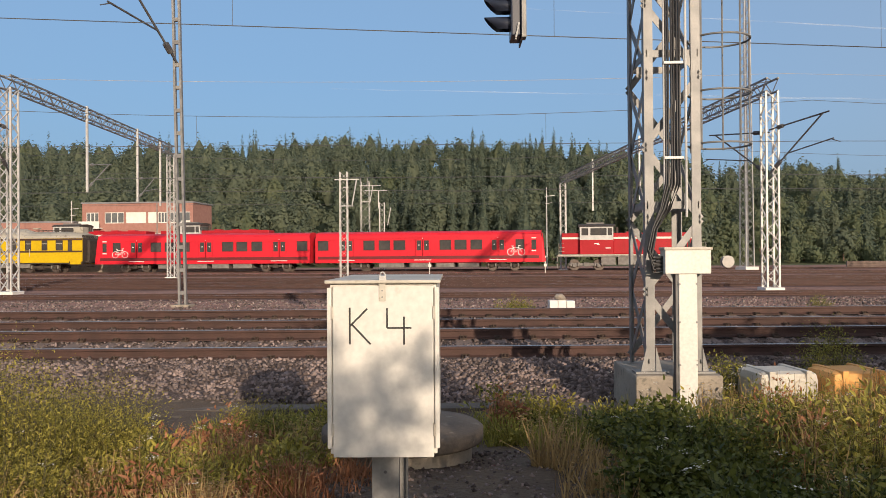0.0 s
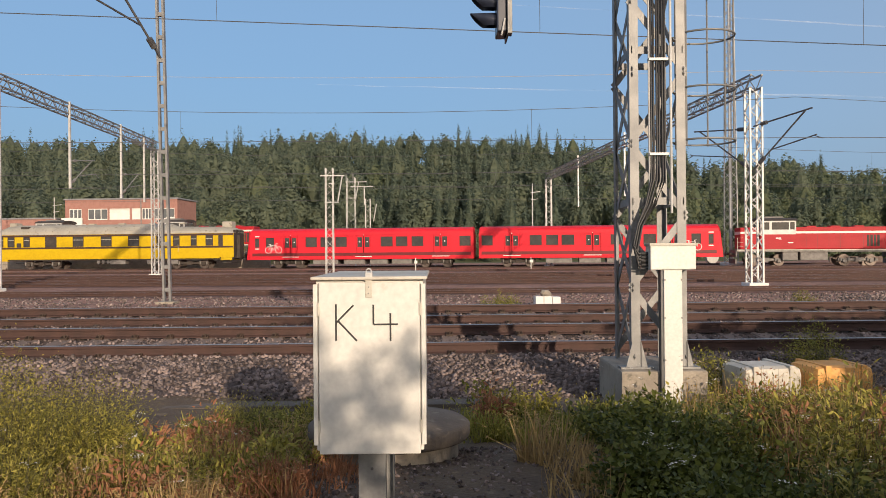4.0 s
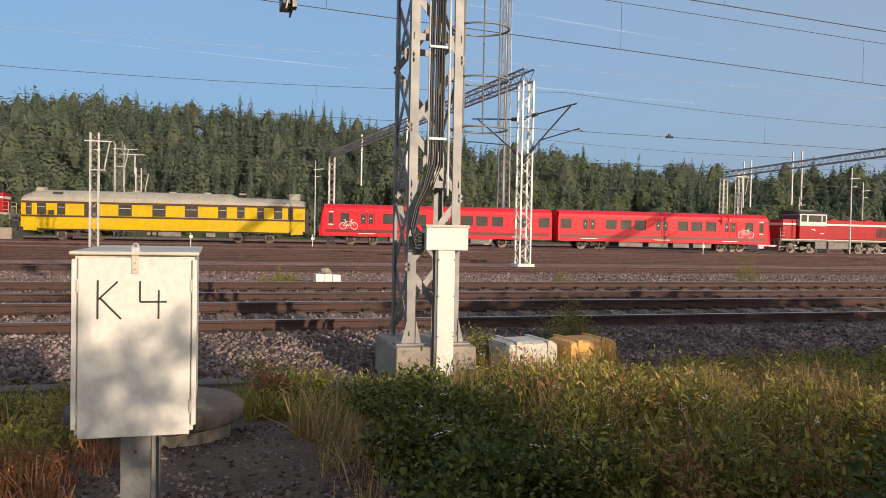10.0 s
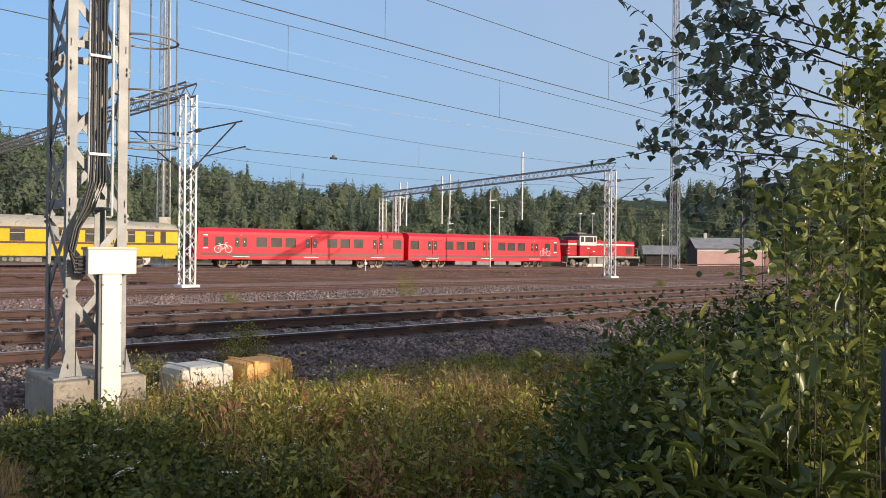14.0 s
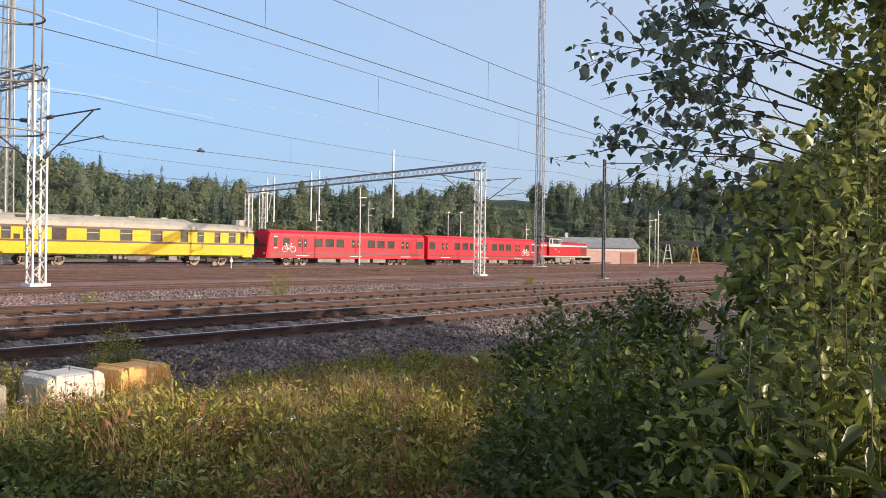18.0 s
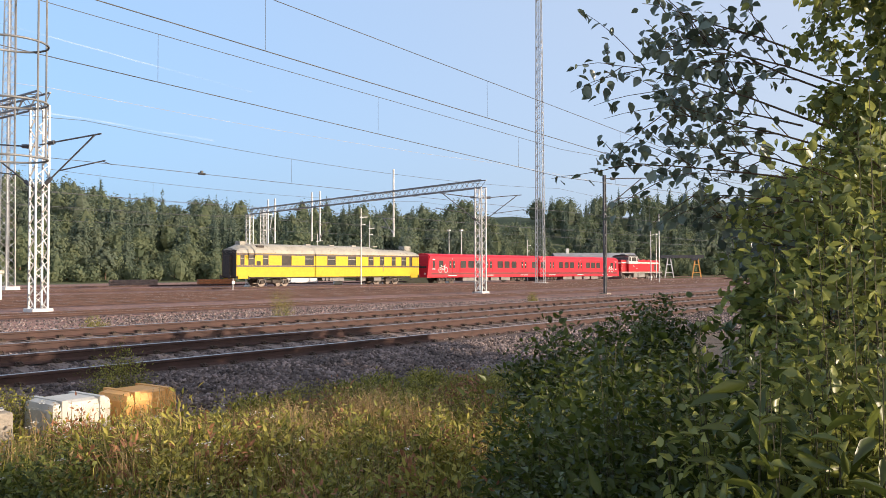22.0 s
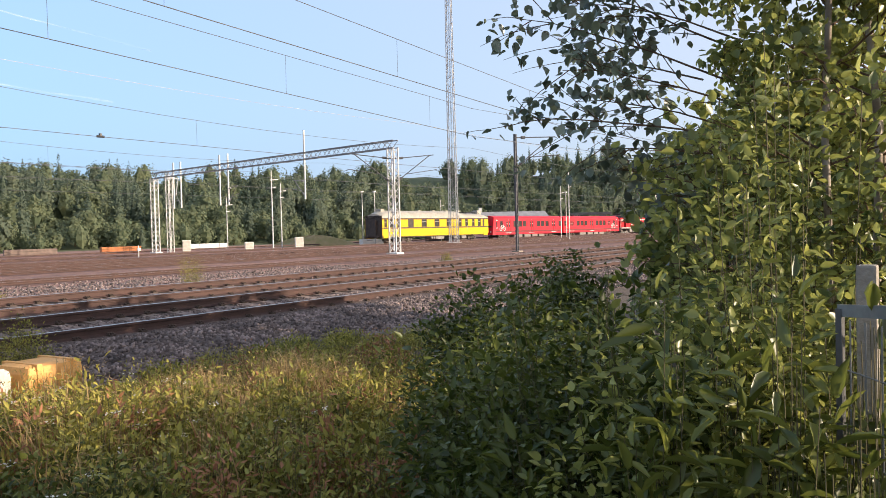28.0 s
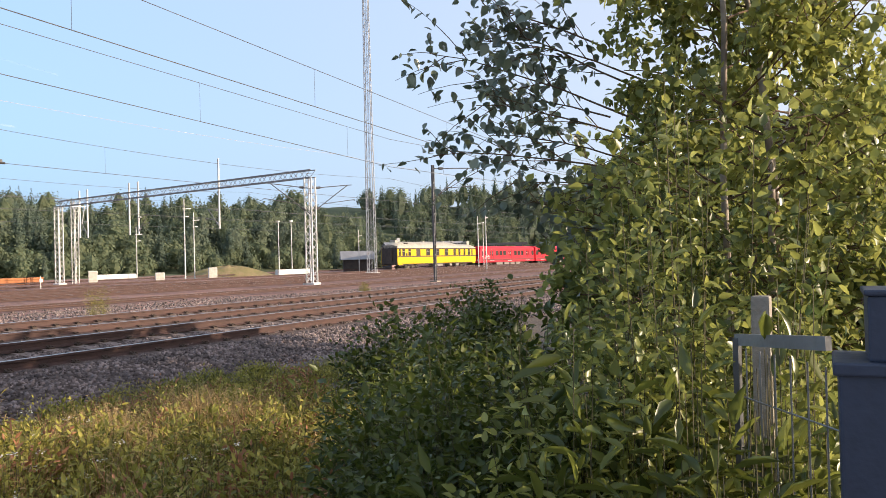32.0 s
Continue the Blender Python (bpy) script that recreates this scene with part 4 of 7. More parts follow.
def ring_well():
    root = thing("concrete_well", "round concrete well ring with a domed cover", "well", pose(-0.36, 6.2, -0.14))
    n = 40
    def lathe(prof):
        b = Build()
        k = len(prof)
        v = [(r * math.cos(a), r * math.sin(a), z) for a in (i * math.tau / n for i in range(n)) for r, z in prof]
        f = [(i * k + j, ((i + 1) % n) * k + j, ((i + 1) % n) * k + j + 1, i * k + j + 1) for i in range(n) for j in range(k - 1)]
        return b.poly(v, f)
    part("ring", lathe([(0.56, -0.3), (0.56, 0.26), (0.0, 0.26)]), M["concrete"], root)
    part("cover", lathe([(0.56, 0.255), (0.64, 0.26), (0.655, 0.28), (0.655, 0.36), (0.62, 0.385), (0.4, 0.41), (0.0, 0.42)]), M["concrete_dark"], root, "weathered concrete cover", True)

# ---- the train ----
HEAD_S = [-80, -20, 20, 60, 100, 150]
HEAD_A = [-4.4, -5.3, -8.7, -5.0, -0.9, -3.8]
TRACK_Y = 75.85
CAR = 22.05


def train_curve():
    """The track that the train takes: places along it, from headings in degrees by distance."""
    s = np.arange(-120.0, 261.0, 1.0)
    th = np.radians(np.interp(s, HEAD_S, HEAD_A))
    x = np.r_[0, np.cumsum((np.cos(th)[1:] + np.cos(th)[:-1]) / 2)]
    y = np.r_[0, np.cumsum((np.sin(th)[1:] + np.sin(th)[:-1]) / 2)]
    return s, x - x[120], y - y[120] + TRACK_Y


CURVE = train_curve()


def track_z(x):
    return 0.08 - 0.0035 * max(0.0, x - 15)


def on_track(s):
    x, y = float(np.interp(s, CURVE[0], CURVE[1])), float(np.interp(s, CURVE[0], CURVE[2]))
    return Vector((x, y, track_z(x)))


def train_track():
    """Rails that follow the curve, swept in one mesh each."""
    root = thing("yard_track", "curving yard track on which the red train runs", "track", pose(0, 0, 0), "yard tracks", "structure")
    for side in (-0.762, 0.762):
        b = Build()
        pts = []
        for s in np.arange(-118, 255, 3.0):
            p, q = on_track(s), on_track(s + 1)
            d = (q - p).normalized()
            pts.append(p + Vector((-d.y, d.x, 0)) * side)
        k = len(pts)
        v = [(p.x, p.y + o, p.z + z) for p in pts for o, z in ((-0.06, -0.16), (-0.036, 0.0), (0.036, 0.0), (0.06, -0.16))]
        f = [(4 * i + j, 4 * i + 4 + j, 4 * i + 5 + j, 4 * i + 1 + j) for i in range(k - 1) for j in range(3)]
        b.poly(v, f)
        part("rail", b, M["rail_side"], root)


def side_panel(b, x0, x1, z0, z1, y, t, holes):
    """A flat wall in one piece, with rectangular openings cut through."""
    xs = sorted({x0, x1, *[h[0] for h in holes], *[h[1] for h in holes]})
    zs = sorted({z0, z1, *[h[2] for h in holes], *[h[3] for h in holes]})
    k = len(b.v)
    nz = len(zs)
    for yy in (y, y + t):
        b.v += [(x, yy, z) for x in xs for z in zs]
    back = len(xs) * nz
    def vid(i, j, s):
        return k + s * back + i * nz + j
    def solid(i, j):
        if not (0 <= i < len(xs) - 1 and 0 <= j < nz - 1):
            return False
        cx, cz = (xs[i] + xs[i + 1]) / 2, (zs[j] + zs[j + 1]) / 2
        return not any(h[0] < cx < h[1] and h[2] < cz < h[3] for h in holes)
    for i in range(len(xs) - 1):
        for j in range(nz - 1):
            if not solid(i, j):
                continue
            b.f.append((vid(i, j, 0), vid(i + 1, j, 0), vid(i + 1, j + 1, 0), vid(i, j + 1, 0)))
            b.f.append((vid(i, j, 1), vid(i, j + 1, 1), vid(i + 1, j + 1, 1), vid(i + 1, j, 1)))
            for di, dj, p, q in ((-1, 0, (i, j), (i, j + 1)), (1, 0, (i + 1, j + 1), (i + 1, j)), (0, -1, (i + 1, j), (i, j)), (0, 1, (i, j + 1), (i + 1, j + 1))):
                if not solid(i + di, j + dj):
                    b.f.append((vid(*p, 0), vid(*q, 0), vid(*q, 1), vid(*p, 1)))
    return b


def bogie(parent, x, wheels=(-1.05, 1.05), r=0.43, grey=False, deep=1.0):
    """A bogie frame with wheelsets, springs and boxes. Wheelsets are parts of their own, and turn."""
    mat = M["under_grey"] if grey else M["under"]
    bg = part("bogie", Build().box(x + wheels[0] - 0.55, x + wheels[-1] + 0.55, -0.95, -0.83, 0.42, 0.66, 0.03).box(x + wheels[0] - 0.55, x + wheels[-1] + 0.55, 0.83, 0.95, 0.42, 0.66, 0.03).box(x - 0.25, x + 0.25, -1.1, 1.1, 0.35, 0.72, 0.03), mat, parent)
    sets = []
    for w in wheels:
        b = Build()
        for s in (-1, 1):
            b.disc((0, s * 0.762, 0), (0, 1, 0), r, 0.13, 20)
            b.disc((0, s * 0.705, 0), (0, 1, 0), r + 0.03, 0.03, 20)
            b.disc((0, s * 0.84, 0), (0, 1, 0), 0.13, 0.06, 8)
            for k in range(5):
                a = k * math.tau / 5
                b.box(0.24 * math.cos(a) - 0.05, 0.24 * math.cos(a) + 0.05, s * 0.83 - 0.008, s * 0.83 + 0.008, 0.24 * math.sin(a) - 0.05, 0.24 * math.sin(a) + 0.05)
        b.tube([(0, -0.8, 0), (0, 0.8, 0)], 0.08, 8)
        o = part("wheelset", b, M["wheel"], parent)
        o.location = (x + w, 0, r)
        sets.append(o)
        for e in (-1, 1):
            part("axle_box", Build().box(x + w - 0.17, x + w + 0.17, e * 1.0 - 0.07, e * 1.0 + 0.07, 0.30, 0.58, 0.03), mat, bg)
            for s in (-1, 1):
                part("spring", Build().tube([(x + w + s * 0.33, e, 0.40), (x + w + s * 0.33, e, 0.72)], 0.085, 8), M["under_grey"], bg)
    return sets


def loft(b, sections, close=True):
    """Skin over sections (lists of points of equal count), ends capped."""
    k, n = len(b.v), len(sections[0])
    for s in sections:
        b.v += [tuple(p) for p in s]
    for i in range(len(sections) - 1):
        for j in range(n - (0 if close else 1)):
            a, c = k + i * n + j, k + i * n + (j + 1) % n
            b.f.append((a, c, c + n, a + n))
    b.f.append(tuple(range(k, k + n))[::-1])
    b.f.append(tuple(range(k + (len(sections) - 1) * n, k + len(sections) * n)))


def bicycle(parent, x, z, y, side):
    """A flat white bicycle symbol."""
    b = Build()
    t = 0.04
    def seg(p, q, w=t):
        b.bar((x + p[0], y, z + p[1]), (x + q[0], y, z + q[1]), w, 0.008, (0, 1, 0))
    def ring(cx, cz, r):
        n = 24
        pts = [(cx + r * math.cos(i * math.tau / n), cz + r * math.sin(i * math.tau / n)) for i in range(n + 1)]
        for p, q in zip(pts, pts[1:]):
            seg(p, q, 0.045)
    ring(-0.5, 0.0, 0.31)
    ring(0.5, 0.0, 0.31)
    for p, q in (((-0.5, 0), (-0.28, 0.42)), ((-0.28, 0.42), (0.26, 0.42)), ((0.26, 0.42), (0.0, 0.0)), ((0.0, 0.0), (-0.5, 0.0)), ((0.0, 0.0), (-0.30, 0.42)), ((0.26, 0.42), (0.5, 0.0)), ((0.26, 0.42), (0.20, 0.58)), ((0.20, 0.58), (0.40, 0.60)), ((-0.30, 0.42), (-0.34, 0.54)), ((-0.46, 0.55), (-0.24, 0.55))):
        seg(p, q)
    part("bicycle_symbol", b, M["white_mark"], parent, "white bicycle symbol")


def metro_car(front):
    """A red metro car; front: +1 with its cab at the leading end, -1 at the trailing end."""
    root = thing("metro_car", "bright red metro car with dark windows and white bicycle symbol", "train car", None, "red metro cars")
    L, W = CAR - 0.55, 3.2
    h0, h1 = 0.80, 3.12
    def sx(m):
        return front * (L / 2 - m)
    wins, doors = [(1.6, 2.42), (5.5, 6.6), (6.95, 8.1), (8.4, 9.5), (12.75, 13.9), (14.2, 15.3), (15.7, 16.8), (20.2, 21.25)], [(3.35, 4.72), (10.4, 11.8), (17.75, 19.15)]
    spans = lambda ab: tuple(sorted((sx(ab[0]), sx(ab[1]))))
    holes = [(*spans(w), 1.98, 2.92) for w in wins] + [(*spans(d), 1.08, 3.02) for d in doors]
    holes.append((*spans((0.52, 0.95)), 1.98, 2.85))
    body = None
    for s in (-1, 1):
        b = Build()
        side_panel(b, -L / 2, L / 2, h0, h1, -W / 2 if s < 0 else W / 2 - 0.05, 0.05, holes)
        o = part("side_wall", b, M["red"], root)
        body = body or o
        y = s * (W / 2 - 0.035)
        for i, w in enumerate(wins):
            a, c = spans(w)
            win = part("window", Build().box(a, c, y - 0.006, y + 0.006, 1.98, 2.92), M["glass_dark"], root)
            fr = side_panel(Build(), a, c, 1.98, 2.92, s * W / 2 - 0.02, 0.024, [(a + 0.035, c - 0.035, 2.015, 2.885)])
            part("window_frame", fr, M["red_dark"], win)
        a, c = spans((0.52, 0.95))
        part("cab_window", Build().box(a, c, y - 0.006, y + 0.006, 1.98, 2.85), M["glass_dark"], root)
        for z in (1.80, 2.98):
            part("grab_plate", Build().box(a, c, s * W / 2 - 0.004, s * W / 2 + 0.012, z, z + 0.09), M["white_mark"], root)
        for d in doors:
            a, c = spans(d)
            m = (a + c) / 2
            for p, q in ((a, m - 0.012), (m + 0.012, c)):
                lf = Build()
                side_panel(lf, p + 0.02, q - 0.02, 1.09, 3.01, s * (W / 2 - 0.03) - 0.015, 0.03, [(p + 0.12, q - 0.12, 1.95, 2.88)])
                leaf = part("door_leaf", lf, M["red"], root)
                part("door_window", Build().box(p + 0.12, q - 0.12, s * (W / 2 - 0.03) - 0.006, s * (W / 2 - 0.03) + 0.006, 1.95, 2.88), M["glass_dark"], leaf)
                part("door_button", Build().disc(((p + q) / 2, s * (W / 2 - 0.01), 2.45), (0, 1, 0), 0.06, 0.02, 10), M["white_mark"], leaf)
            part("door_sill", Build().box(a - 0.1, c + 0.1, s * W / 2 + (0.0 if s > 0 else -0.05), s * W / 2 + (0.05 if s > 0 else 0.0), 1.02, 1.08), M["white_mark"], root)
            part("door_lamp", Build().disc((m, s * (W / 2 + 0.005), 3.09), (0, 1, 0), 0.035, 0.012, 8), M["white_mark"], root)
        part("dark_band", Build().box(-L / 2 + 0.25, L / 2 - 0.25, s * W / 2 - 0.004 if s > 0 else s * W / 2 - 0.006, s * W / 2 + 0.006 if s > 0 else s * W / 2 + 0.004, 1.14, 1.42), M["red_dark"], root)
        bicycle(root, sx(2.36), 1.74, s * (W / 2 + 0.012), s)
    # roof with rounded shoulders
    b = Build()
    prof = [(-W / 2, h1), (-W / 2 + 0.03, h1 + 0.25), (-W / 2 + 0.22, h1 + 0.46), (-W / 2 + 0.7, h1 + 0.60), (0, h1 + 0.66), (W / 2 - 0.7, h1 + 0.60), (W / 2 - 0.22, h1 + 0.46), (W / 2 - 0.03, h1 + 0.25), (W / 2, h1)]
    loft(b, [[(x, y, z) for y, z in prof] for x in (-L / 2 + 0.06, -L / 2 + 0.3, L / 2 - 0.3, L / 2 - 0.06)])
    part("roof", b, M["red"], root)
    # end walls: a raked cab front and a flat gangway end
    f = front
    b = Build()
    for x0, x1, hh in ((f * L / 2, f * (L / 2 + 0.34), (0.80, 1.05)), ):
        loft(b, [[(x0, -W / 2, 0.8), (x0, W / 2, 0.8), (x0, W / 2, h1), (x0, W / 2 - 0.25, h1 + 0.44), (x0, -W / 2 + 0.25, h1 + 0.44), (x0, -W / 2, h1)],
                 [(x1, -W / 2 + 0.10, 0.8), (x1, W / 2 - 0.10, 0.8), (x0 + f * 0.10, W / 2 - 0.12, h1), (x0 + f * 0.04, W / 2 - 0.4, h1 + 0.38), (x0 + f * 0.04, -W / 2 + 0.4, h1 + 0.38), (x0 + f * 0.10, -W / 2 + 0.12, h1)]])
    part("cab_front", b, M["red"], root)
    part("windscreen", Build().poly([(f * (L / 2 + 0.225), -1.25, 1.95), (f * (L / 2 + 0.225), 1.25, 1.95), (f * (L / 2 + 0.105), 1.2, 2.95), (f * (L / 2 + 0.105), -1.2, 2.95), (f * (L / 2 + 0.16), -1.25, 1.95), (f * (L / 2 + 0.16), 1.25, 1.95), (f * (L / 2 + 0.04), 1.2, 2.95), (f * (L / 2 + 0.04), -1.2, 2.95)], [(0, 1, 2, 3), (7, 6, 5, 4), (0, 4, 5, 1), (1, 5, 6, 2), (2, 6, 7, 3), (3, 7, 4, 0)]), M["glass_dark"], root)
    for y in (-1.1, 1.1):
        part("headlight", Build().disc((f * (L / 2 + 0.31), y, 1.25), (1, 0, 0), 0.11, 0.06, 12), M["white_mark"], root)
    x = -f * L / 2
    part("end_wall", Build().box(min(x, x + f * 0.06), max(x, x + f * 0.06), -W / 2 + 0.05, W / 2 - 0.05, h0, h1 + 0.02), M["red"], root)
    part("coupling", Build().box(min(x, x - f * 0.42), max(x, x - f * 0.42), -0.2, 0.2, 0.7, 0.95, 0.03), M["under"], root)
    part("floor_pan", Build().box(-L / 2 + 0.1, L / 2 - 0.1, -W / 2 + 0.06, W / 2 - 0.06, h0, h0 + 0.1), M["under"], root)
    part("interior", Build().box(-L / 2 + 0.3, L / 2 - 0.3, -0.9, 0.9, h0 + 0.1, 1.55), M["under"], root)
    for xa, xb in ((-4.6, -2.2), (-1.6, 0.4), (0.9, 2.6), (3.0, 4.9)):
        part("equipment_case", Build().box(xa, xb, -1.4, 1.4, 0.34, h0, 0.03), M["under_grey"], root)
    sets = bogie(root, -L / 2 + 3.6) + bogie(root, L / 2 - 3.6)
    return root, sets


def yellow_coach():
    root = thing("inspection_coach", "yellow railway inspection coach with a dusty grey roof", "train car")
    L, W = 24.3, 3.0
    h0, h1 = 1.0, 3.42
    # openings: distance from the trailing end
    wins = [(0.45, 0.95), (1.42, 2.2), (3.2, 3.92), (8.7, 9.9), (11.8, 13.0), (14.8, 16.0), (17.9, 18.7), (19.7, 20.4), (21.6, 22.25), (23.2, 24.0)]
    doors = [(5.6, 6.9), (24.55, 25.05)]
    X = lambda m: (m / 26.2 - 0.5) * L
    holes = [(X(a), X(b), 2.22, 3.22) for a, b in wins] + [(X(a), X(b), 2.12, 3.3) for a, b in doors] + [(X(2.42), X(2.95), 2.2, 2.62)]
    for s in (-1, 1):
        b = Build()
        side_panel(b, -L / 2, L / 2, h0 + 0.12, h1, -W / 2 if s < 0 else W / 2 - 0.06, 0.06, holes)
        part("side_wall", b, M["yellow"], root)
        y = s * (W / 2 - 0.045)
        for a, c in wins:
            w = part("window", Build().box(X(a), X(c), y - 0.006, y + 0.006, 2.22, 3.22), M["glass_dark"], root)
            part("window_bar", Build().box(X(a), X(c), s * (W / 2 - 0.03) - 0.012, s * (W / 2 - 0.03) + 0.012, 2.86, 2.92), M["coach_roof"], w)
            fr = side_panel(Build(), X(a), X(c), 2.22, 3.22, s * W / 2 - 0.02, 0.028, [(X(a) + 0.05, X(c) - 0.05, 2.25, 3.19)])
            part("window_frame", fr, M["brown_stripe"], w)
        for a, c in doors:
            part("door", Build().box(X(a), X(c), y - 0.01, y + 0.01, 2.12, 3.3), M["under"], root, "dark doorway")
        part("vent_grille", Build().box(X(2.42), X(2.95), y - 0.01, y + 0.01, 2.2, 2.62), M["under"], root)
        for z0, z1 in ((2.02, 2.19), (3.215, 3.40)):
            part("brown_band", Build().box(-L / 2 + 0.02, L / 2 - 0.02, s * W / 2 - (0.004 if s > 0 else 0.022), s * W / 2 + (0.022 if s > 0 else 0.004), z0, z1), M["brown_stripe"], root)
        part("sill_band", Build().box(-L / 2 + 1.4, L / 2 - 1.4, s * W / 2 - 0.03, s * W / 2 + (0.012 if s > 0 else 0.0), h0, h0 + 0.12), M["yellow"], root)
        for e in (-1, 1):
            st = part("step_box", Build().box(e * (L / 2 - 0.75) - 0.55, e * (L / 2 - 0.75) + 0.55, s * (W / 2 - 0.18) - 0.18, s * (W / 2 - 0.18) + 0.18, 0.82, 1.12, 0.02), M["yellow"], root)
            part("step", Build().box(e * (L / 2 - 0.75) - 0.42, e * (L / 2 - 0.75) + 0.42, s * (W / 2 - 0.1) - 0.12, s * (W / 2 - 0.1) + 0.12, 0.55, 0.60), M["under"], st)
        part("grab_rail", Build().tube([(X(8.4) + 11, s * (W / 2 + 0.05), 1.6), (X(8.4) + 11, s * (W / 2 + 0.05), 2.4)], 0.02, 6), M["white_old"], root)
    b = Build()
    prof = [(-W / 2 - 0.02, h1), (-W / 2 + 0.10, h1 + 0.34), (-W / 2 + 0.5, h1 + 0.70), (-W / 2 + 1.0, h1 + 0.92), (0, h1 + 1.0), (W / 2 - 1.0, h1 + 0.92), (W / 2 - 0.5, h1 + 0.70), (W / 2 - 0.10, h1 + 0.34), (W / 2 + 0.02, h1)]
    def sect(x, k):
        return [(x, y, h1 + (z - h1) * k) for y, z in prof]
    loft(b, [sect(-L / 2, 0.55), sect(-L / 2 + 0.8, 0.9), sect(-L / 2 + 1.6, 1.0), sect(L / 2 - 6.8, 1.0), sect(L / 2 - 6.0, 0.72), sect(L / 2 - 0.8, 0.66), sect(L / 2, 0.45)])
    part("roof", b, M["coach_roof"], root, "dusty grey roof with a lowered end")
    part("roof_box", Build().box(-L / 2 + 0.9, -L / 2 + 1.6, -0.5, 0.5, h1 + 0.8, h1 + 1.22, 0.04), M["coach_roof"], root)
    part("roof_box", Build().box(-L / 2 + 2.5, -L / 2 + 3.3, -1.2, -0.7, h1 + 0.6, h1 + 0.82, 0.02), M["under"], root)
    part("roof_lookout", Build().box(L / 2 - 1.5, L / 2 - 0.5, -0.55, 0.55, h1 + 0.55, h1 + 1.15, 0.06), M["coach_roof"], root)
    for k in range(4):
        part("roof_vent", Build().box(-L / 2 + 9 + k * 3.1, -L / 2 + 9.6 + k * 3.1, -0.25, 0.25, h1 + 0.96, h1 + 1.1, 0.03), M["coach_roof"], root)
    for k in range(9):
        x = L / 2 - 5.6 + k * 0.5
        part("roof_cable", Build().tube([(x, -0.9, h1 + 0.66), (x + 0.2, -0.4, h1 + 0.86), (x + 0.45, 0.2, h1 + 0.8)], 0.025, 5), M["under"], root)
    for e in (-1, 1):
        x = e * L / 2
        part("end_wall", Build().box(min(x, x - e * 0.06), max(x, x - e * 0.06), -W / 2 + 0.06, W / 2 - 0.06, h0, h1 + 0.3), M["under"], root, "grimy dark end wall")
        part("gangway", Build().box(min(x, x + e * 0.3), max(x, x + e * 0.3), -0.6, 0.6, 1.05, 3.2, 0.03), M["under"], root)
        for y in (-0.87, 0.87):
            part("buffer", Build().tube([(x, y, 1.05), (x + e * 0.45, y, 1.05)], 0.07, 8).disc((x + e * 0.46, y, 1.05), (1, 0, 0), 0.22, 0.04, 12), M["under"], root)
    part("underframe", Build().box(-L / 2 + 0.1, L / 2 - 0.1, -1.38, 1.38, 0.88, 1.02), M["under"], root)
    part("interior", Build().box(-L / 2 + 0.4, L / 2 - 0.4, -0.7, 0.7, 1.02, 2.6), M["under"], root)
    for k in range(4):
        part("air_tank", Build().tube([(-L / 2 + 10.6 + k * 0.48, -1.3, 0.72), (-L / 2 + 10.6 + k * 0.48, -0.4, 0.72)], 0.19, 10), M["under_grey"], root)
    for xa, xb in ((-0.4, 1.2), (3.4, 4.2), (5.4, 6.5)):
        part("equipment_case", Build().box(xa, xb, -1.32, -0.5, 0.48, 0.9, 0.03), M["under_grey"], root)
    sets = bogie(root, -L / 2 + 4.6, (-1.4, 1.4), 0.46) + bogie(root, L / 2 - 4.6, (-1.4, 1.4), 0.46)
    return root, sets


